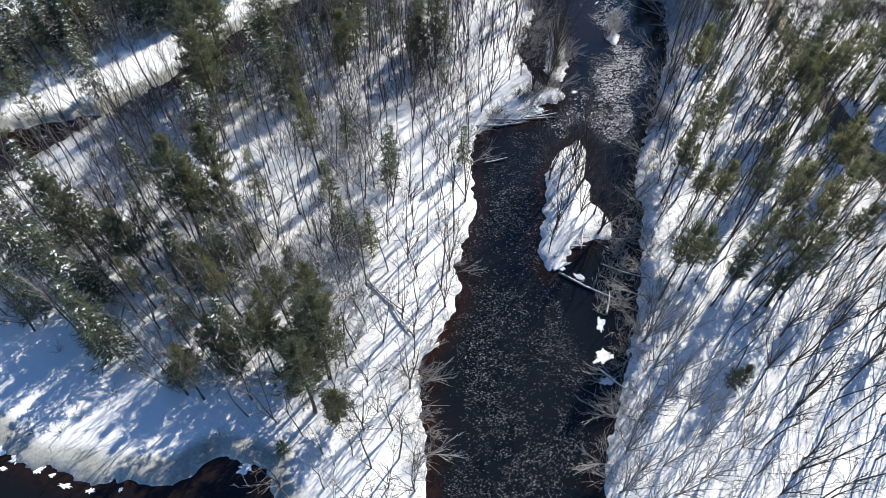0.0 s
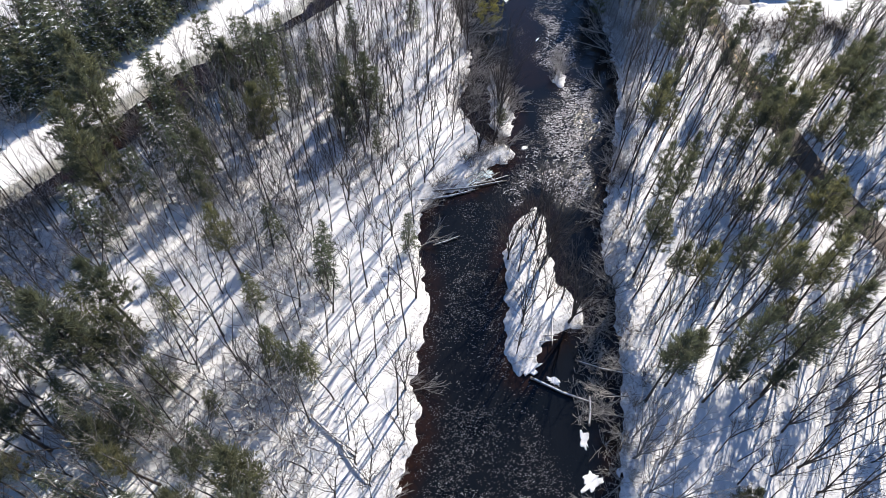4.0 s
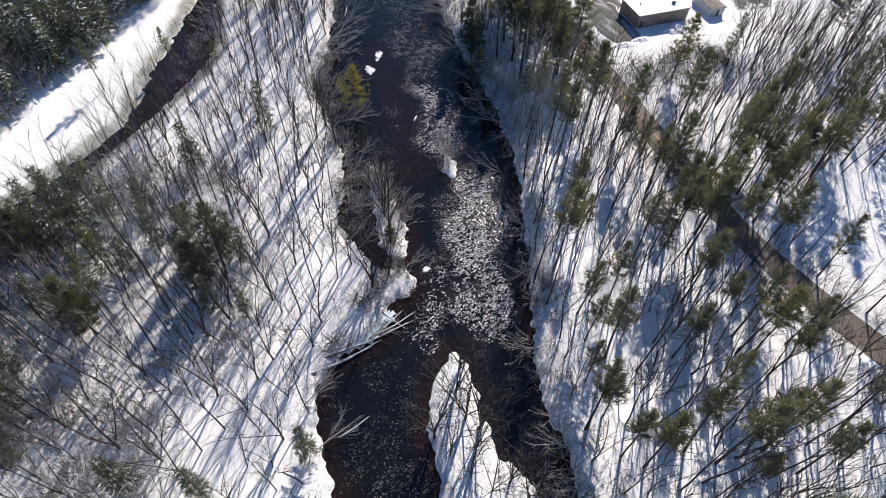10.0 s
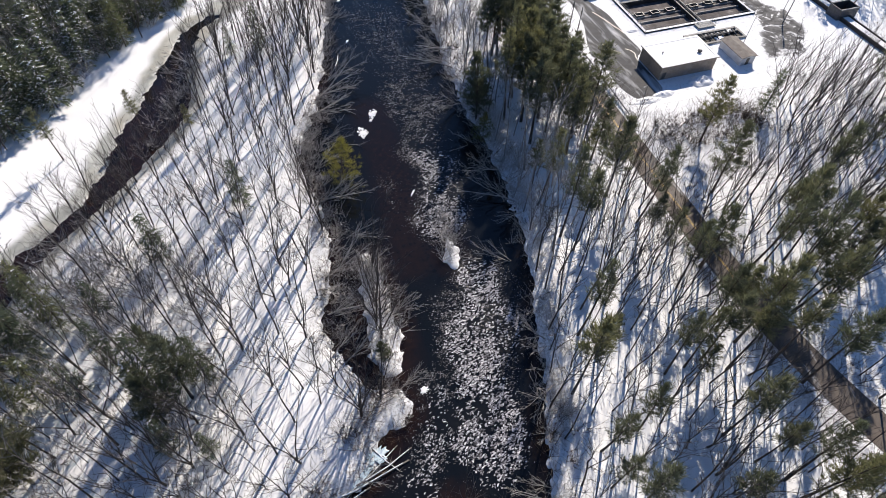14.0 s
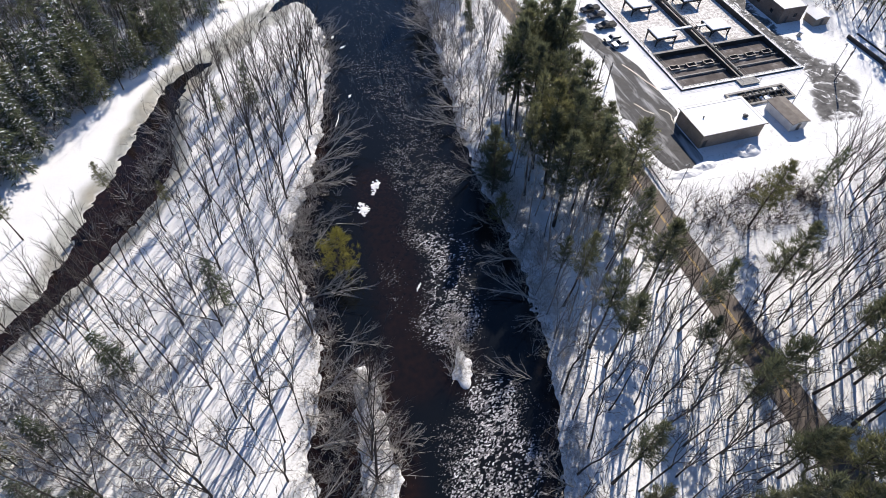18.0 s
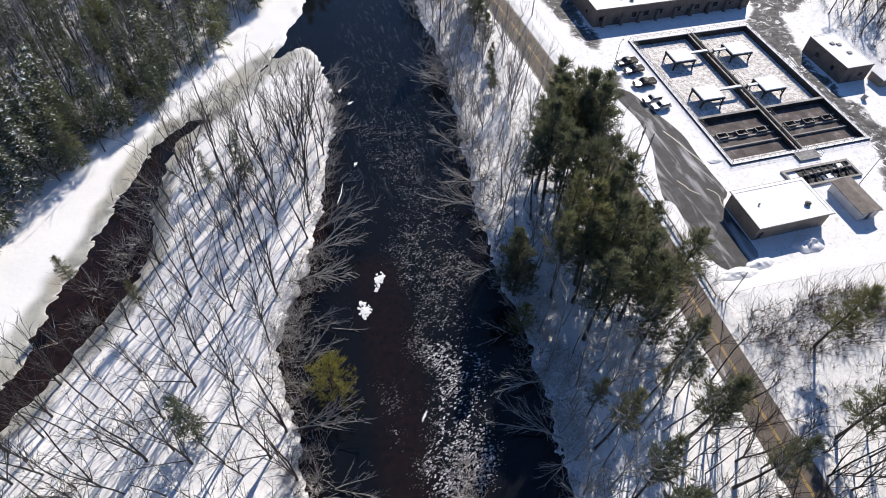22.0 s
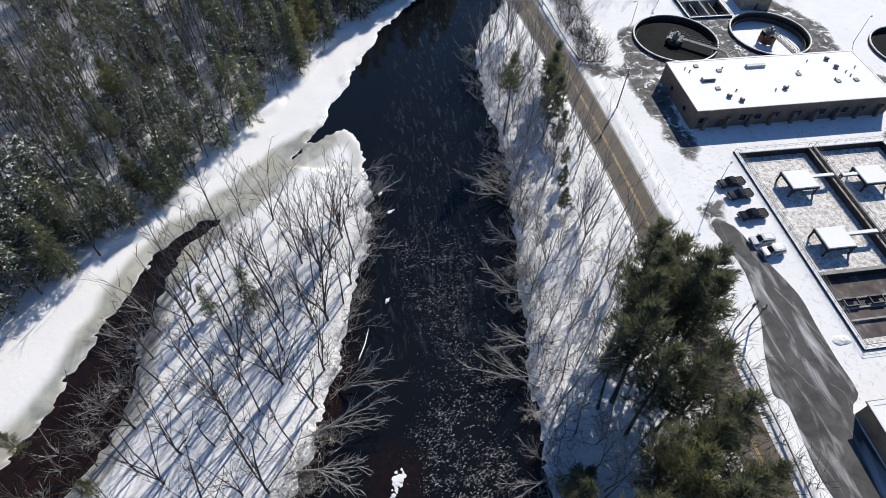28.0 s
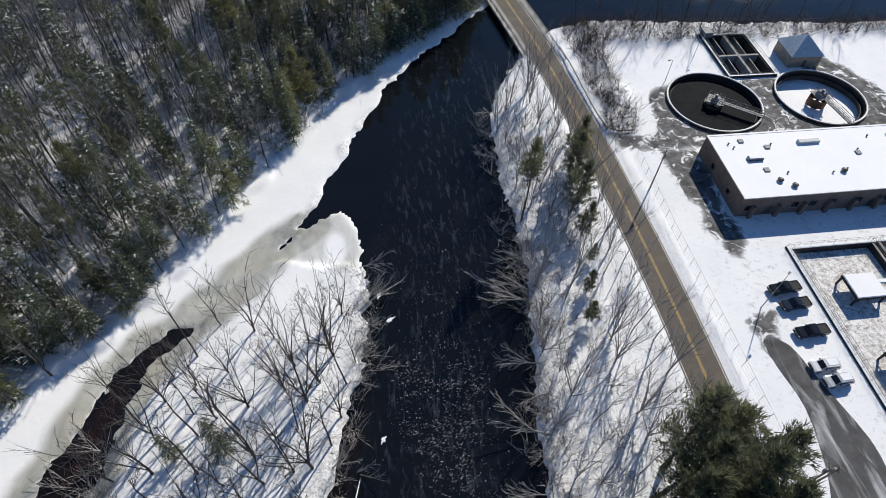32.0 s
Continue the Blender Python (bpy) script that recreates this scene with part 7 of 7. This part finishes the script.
pale = [(rng.uniform(67, 84), rng.uniform(214, 300)) for _ in range(150)]
for line, n, spread in (([(20.5, 138), (22.5, 152), (24.5, 168), (23.5, 182), (26.5, 193), (31, 204)], 210, 1.8), ([(46, 153), (46.5, 159)], 16, 0.8), ([(27, 134), (29, 143), (29.5, 152), (31, 136)], 110, 1.6), ([(44.5, 148), (45.5, 151), (46, 154)], 20, 0.8), ([(33, 212), (37, 228), (40.5, 242), (41, 254)], 70, 1.0), ([(64, 160), (63, 178), (64, 200), (67, 222), (70, 245), (71, 262)], 150, 1.6),
                        ([(44, 100), (41, 84), (37, 62), (31, 44), (27, 28)], 110, 1.5), ([(-3, 28), (-4, 44)], 40, 1.2), ([(2, 226), (-2, 213), (-12, 196)], 60, 1.6), ([(18, 118), (27, 126)], 25, 1.5), ([(31, 60), (34, 72), (36, 80)], 50, 1.5), ([(50, 112), (56, 128), (61, 142), (64, 158), (66, 172), (66, 190)], 240, 1.9)):
    c = catmull(line, 8)
    for _ in range(n):
        q = c[rng.randrange(len(c))]
        pale.append((q[0] + rng.gauss(0, spread), q[1] + rng.gauss(0, spread)))
stamp(BUSHES, [(x, y, max(z, WATER_Z - 0.2), s, w, i) for x, y, z, s, w, i in items_for(pale, 4, 0.7, 1.5)], ("stems",), (M["pale_bark"],), "bank_brush", "bleached leafless brush hanging over the water's edge")

# ---- trees leaning out over the water, with bleached branches ----
LEANERS = []
for i, (h, r_) in enumerate([(11, 0.16), (9, 0.12), (13, 0.17), (8, 0.10)]):
    t, c = bare_tree(700 + i, h, r_, 4, 0.55, 0.25, 6, 5)
    LEANERS.append([("trunk", smooth_shade(t.mesh("trunk", M["pale_bark"]))), ("crown", c.mesh("crown", M["pale_bark"]))])


def leaner(x, y, toward, lean, which, s=1.0, label="bleached tree leaning out over the water"):
    t = model("leaning_tree", label, "tree", "leaning trees", LEANERS[which])
    t.matrix_world = Matrix.Translation((x, y, ground_at(x, y) - 0.05)) @ Matrix.Rotation(radians(toward), 4, "Z") @ Matrix.Rotation(radians(lean), 4, "Y") @ Matrix.Rotation(rng.uniform(0, 6.28), 4, "Z") @ Matrix.Diagonal((s, s, s, 1))


for x, y, a, l, w, s in [(-3.5, 42, 20, 62, 1, 0.9), (-2.6, 30, 5, 66, 1, 0.9), (-4.5, 47, 40, 70, 3, 0.9), (5.0, 96, 20, 72, 1, 1.0), (2.2, 66, 0, 75, 3, 0.8), (29, 38, 175, 65, 1, 0.9), (31, 45, 180, 60, 3, 1.0), (27, 30, 190, 66, 1, 0.9),
                         (38, 62, 190, 62, 0, 0.9), (41.5, 78, 200, 70, 1, 0.9), (34, 82, -10, 70, 3, 0.8), (33.5, 76, -20, 74, 1, 0.9), (24.2, 146, 10, 68, 1, 1.0), (24.6, 160, -5, 66, 0, 1.0), (25.5, 170, 15, 68, 0, 0.9), (22.8, 180, 25, 70, 2, 0.9),
                         (24.5, 189, -12, 74, 2, 1.0), (23.5, 153, -15, 66, 1, 1.0), (30.5, 140, -5, 64, 1, 0.8), (58, 143, 160, 72, 2, 1.0), (62.5, 158, 150, 70, 2, 1.0), (63, 168, 185, 68, 0, 1.0), (62.5, 178, 170, 66, 1, 1.0), (63.5, 192, 200, 70, 0, 0.9),
                         (65, 206, 150, 72, 2, 1.0), (66.8, 214, 190, 68, 0, 1.0), (67.5, 224, 165, 74, 0, 1.0), (69, 236, 185, 66, 0, 0.9), (70.5, 248, 170, 70, 2, 1.0), (71.5, 258, 195, 66, 1, 1.0), (36, 222, -10, 70, 1, 0.9), (40, 238, 10, 70, 1, 0.8), (1.5, 229, 160, 64, 1, 0.9), (-0.5, 224, 170, 66, 3, 1.0), (29, 203.5, 0, 60, 2, 1.15), (26.5, 198, -10, 64, 0, 1.2), (31.5, 210, 5, 62, 2, 1.1), (22.4, 170, -5, 66, 2, 1.0), (20.8, 151, 10, 64, 0, 1.1), (18.8, 143, -5, 60, 2, 1.0), (20, 132.5, 20, 58, 0, 0.9)]:
    leaner(x, y, a, l, w, s)
# smaller ones all along the banks
for bank, first, last, flow, n in ((WEST_LINE, 2, None, 0, 44), (EAST_BANK, 8, 30, 180, 46)):
    c = catmull(bank[first:last], 8)
    for k in range(n):
        x, y = c[int((k + rng.random()) * len(c) / n) % len(c)]
        if bank is WEST_LINE and 52 < y < 128 and rng.random() < 0.7:
            continue
        out = -1 if flow == 0 else 1
        leaner(x + out * rng.uniform(0.2, 1.5), y, flow + rng.gauss(0, 22), rng.uniform(38, 72), rng.randrange(4), rng.uniform(0.45, 0.8), "slender bleached tree leaning from the river bank")

# ---- log jams and floating ice ----
wz = WATER_Z
for q in [(3.5, 108.3, wz + 0.7, 17.2, 110.6, wz + 0.2, 0.26), (7.7, 110.6, wz + 0.9, 25.6, 113.4, wz + 0.2, 0.2), (6, 108.2, wz + 0.5, 19, 111.4, wz + 0.15, 0.2), (15, 111, wz + 0.5, 24.5, 116.2, wz + 0.1, 0.16), (18, 112.2, wz + 0.7, 26.5, 115.2, wz + 0.05, 0.15), (20.5, 117, wz + 0.6, 23.8, 112.2, wz + 0.05, 0.15),
          (22.2, 66.6, wz + 0.4, 32.5, 61.0, wz + 0.2, 0.24), (23, 73.2, wz + 0.55, 28.4, 73.4, wz + 0.5, 0.16), (23, 74.9, wz + 0.55, 28.6, 74.2, wz + 0.5, 0.15), (30.7, 69.3, wz + 0.1, 39.2, 65.8, wz + 0.6, 0.14), (30.2, 57.5, wz + 0.3, 31.6, 62.8, wz + 0.3, 0.22),
          (27.2, 46.5, wz + 0.3, 33.5, 41.5, wz + 0.1, 0.2), (-14.5, 62.6, 0.3, -7, 55.8, 0.25, 0.22), (-9.5, 57.2, 0.3, -5.4, 51.5, 0.25, 0.2), (30, 84, 0.2, 27, 72, 0.1, 0.16),
          (36.5, 214.5, -0.1, 38.6, 221, wz + 0.1, 0.16), (8, 96.6, wz + 0.1, 13.5, 98.4, wz + 0.4, 0.16), (57.0, 121.5, 0.2, 51.5, 124.6, wz + 0.1, 0.09)]:
    log(*q)
for i, (x, y, r_, sq, tn, txt) in enumerate([
    (40.8, 194.2, 1.9, 0.55, 70, "jagged white ice floe frozen in dark water"), (37.3, 188.8, 2.0, 0.5, 85, "jagged white ice floe frozen in dark water"), (17.2, 113.2, 2.8, 0.7, 25, "blue-white ice slab on a log jam"), (20.6, 115.6, 2.4, 0.6, 30, "blue-white ice slab on a log jam"),
    (13.6, 112.6, 2.2, 0.5, 15, "blue-white ice slab on a log jam"), (26.6, 121.2, 1.6, 0.8, 10, "snowy ice shelf at a bank's corner"), (26.2, 123.6, 1.6, 0.8, 60, "snowy ice shelf at a bank's corner"), (31.2, 123.6, 0.9, 0.7, 10, "small snowy ice floe"),
    (45.0, 147.6, 2.2, 0.55, 80, "blue-white ice block by a tiny island"), (29.0, 55.5, 1.5, 0.5, 80, "snow-covered ice on a gravel bar"), (28.6, 49.0, 2.0, 0.6, 30, "snow-covered ice on a gravel bar"), (28.4, 44.2, 1.7, 0.5, 20, "snow-covered ice on a gravel bar"),
    (44.8, 247.4, 0.9, 0.4, 35, "small white ice floe"), (43.0, 252.6, 1.0, 0.4, 60, "small white ice floe"), (42.3, 226.3, 0.8, 0.4, 50, "small white ice floe"), (42.7, 167.2, 1.0, 0.22, 50, "thin curved ice floe"), (22.6, 68.3, 1.9, 0.6, 20, "ice and snow on driftwood"), (26.2, 65.6, 1.6, 0.4, -30, "ice and snow on driftwood"),
    (-65, 27.4, 1.2, 0.6, 10, "small ice floe near a snowy bank"), (-61, 25.8, 0.9, 0.6, 40, "small ice floe near a snowy bank"), (-56, 23.8, 1.0, 0.5, 0, "small ice floe near a snowy bank"), (-52, 23.2, 0.7, 0.6, 0, "small ice floe near a snowy bank"), (-68.5, 28.6, 1.3, 0.7, 30, "small ice floe near a snowy bank"), (-66.5, 26.0, 0.7, 0.5, 0, "small ice floe near a snowy bank"), (-58.6, 25.2, 0.6, 0.7, 20, "small ice floe near a snowy bank"), (-47.5, 23.6, 0.5, 0.6, 60, "small ice floe near a snowy bank"), (-29.5, 27.4, 1.4, 0.7, 10, "snowy ice shelf at a bank's corner"), (41, 255.5, 1.0, 0.5, 75, "shelf of rotten ice at the bank"),
]):
    floe(x, y, r_, 40 + i, txt, WATER_Z - 0.06 + (0.35 if "log jam" in txt or "driftwood" in txt else 0), sq, tn, "blue_ice" if "blue-white" in txt else "clean_snow")

# ---- crests of broken water in the riffles: foam and sun glitter as pale flakes ----
nr = np.random.RandomState(5)
cx_, cy_ = nr.uniform(-5, 68, 230000), nr.uniform(15, 270, 230000)
force_ = np.zeros(len(cx_))
for line, half, force in RIFFLES:
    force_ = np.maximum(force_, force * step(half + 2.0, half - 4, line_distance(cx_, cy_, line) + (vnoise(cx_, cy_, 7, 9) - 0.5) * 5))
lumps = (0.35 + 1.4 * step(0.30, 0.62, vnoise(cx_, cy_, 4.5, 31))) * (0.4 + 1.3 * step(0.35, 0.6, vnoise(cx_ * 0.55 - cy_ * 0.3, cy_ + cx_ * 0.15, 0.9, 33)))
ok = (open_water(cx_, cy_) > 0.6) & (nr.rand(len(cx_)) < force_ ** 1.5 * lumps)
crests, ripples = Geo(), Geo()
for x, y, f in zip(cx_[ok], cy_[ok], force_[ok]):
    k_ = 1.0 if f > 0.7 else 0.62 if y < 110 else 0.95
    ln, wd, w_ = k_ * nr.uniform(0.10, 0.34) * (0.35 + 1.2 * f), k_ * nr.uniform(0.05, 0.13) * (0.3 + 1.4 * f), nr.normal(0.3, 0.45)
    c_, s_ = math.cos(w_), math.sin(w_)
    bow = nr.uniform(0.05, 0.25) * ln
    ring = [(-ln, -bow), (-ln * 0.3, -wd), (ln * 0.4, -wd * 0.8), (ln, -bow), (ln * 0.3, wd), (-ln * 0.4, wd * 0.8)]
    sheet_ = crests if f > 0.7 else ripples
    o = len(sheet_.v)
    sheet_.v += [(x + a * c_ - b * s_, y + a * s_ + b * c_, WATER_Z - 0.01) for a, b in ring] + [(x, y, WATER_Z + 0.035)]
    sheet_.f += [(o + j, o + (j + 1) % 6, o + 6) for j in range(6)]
tagged(part("riffle_crests", crests, M["crest_glint"]), "pale flakes of foam and painted sun glitter on dark riffle water", "riffle", kind="stuff")
tagged(part("ripples", ripples, M["ripple_glint"]), "small grey flakes of painted glitter on rippled dark brown water", "riffle", kind="stuff")

# ---- flecks added as sun glints on the dark reach below the bridge ----
glint_flecks = Geo()
for _ in range(700):
    x, y = rng.gauss(54, 5.0), rng.uniform(188, 272)
    r_ = rng.uniform(0.04, 0.13) * (1.3 if rng.random() < 0.15 else 0.8)
    o = len(glint_flecks.v)
    k_ = rng.randint(4, 6)
    w_ = rng.uniform(0, 6.28)
    ring = [(x + r_ * rng.uniform(0.6, 1.2) * math.cos(w_ + 6.283 * j / k_), y + r_ * rng.uniform(0.6, 1.6) * math.sin(w_ + 6.283 * j / k_)) for j in range(k_)]
    glint_flecks.v += [(a, b, WATER_Z + 0.03) for a, b in ring] + [(a, b, WATER_Z - 0.03) for a, b in ring]
    glint_flecks.f += [tuple(range(o, o + k_))] + [(o + j, o + k_ + j, o + k_ + (j + 1) % k_, o + (j + 1) % k_) for j in range(k_)]
# no real slush: each pale fleck is a glint on the ripples, modelled solid
slush = part("slush", glint_flecks, M["ripple_glint"])
tagged(slush, "small pale flecks added for sun glints on dark water", "slush", kind="stuff")
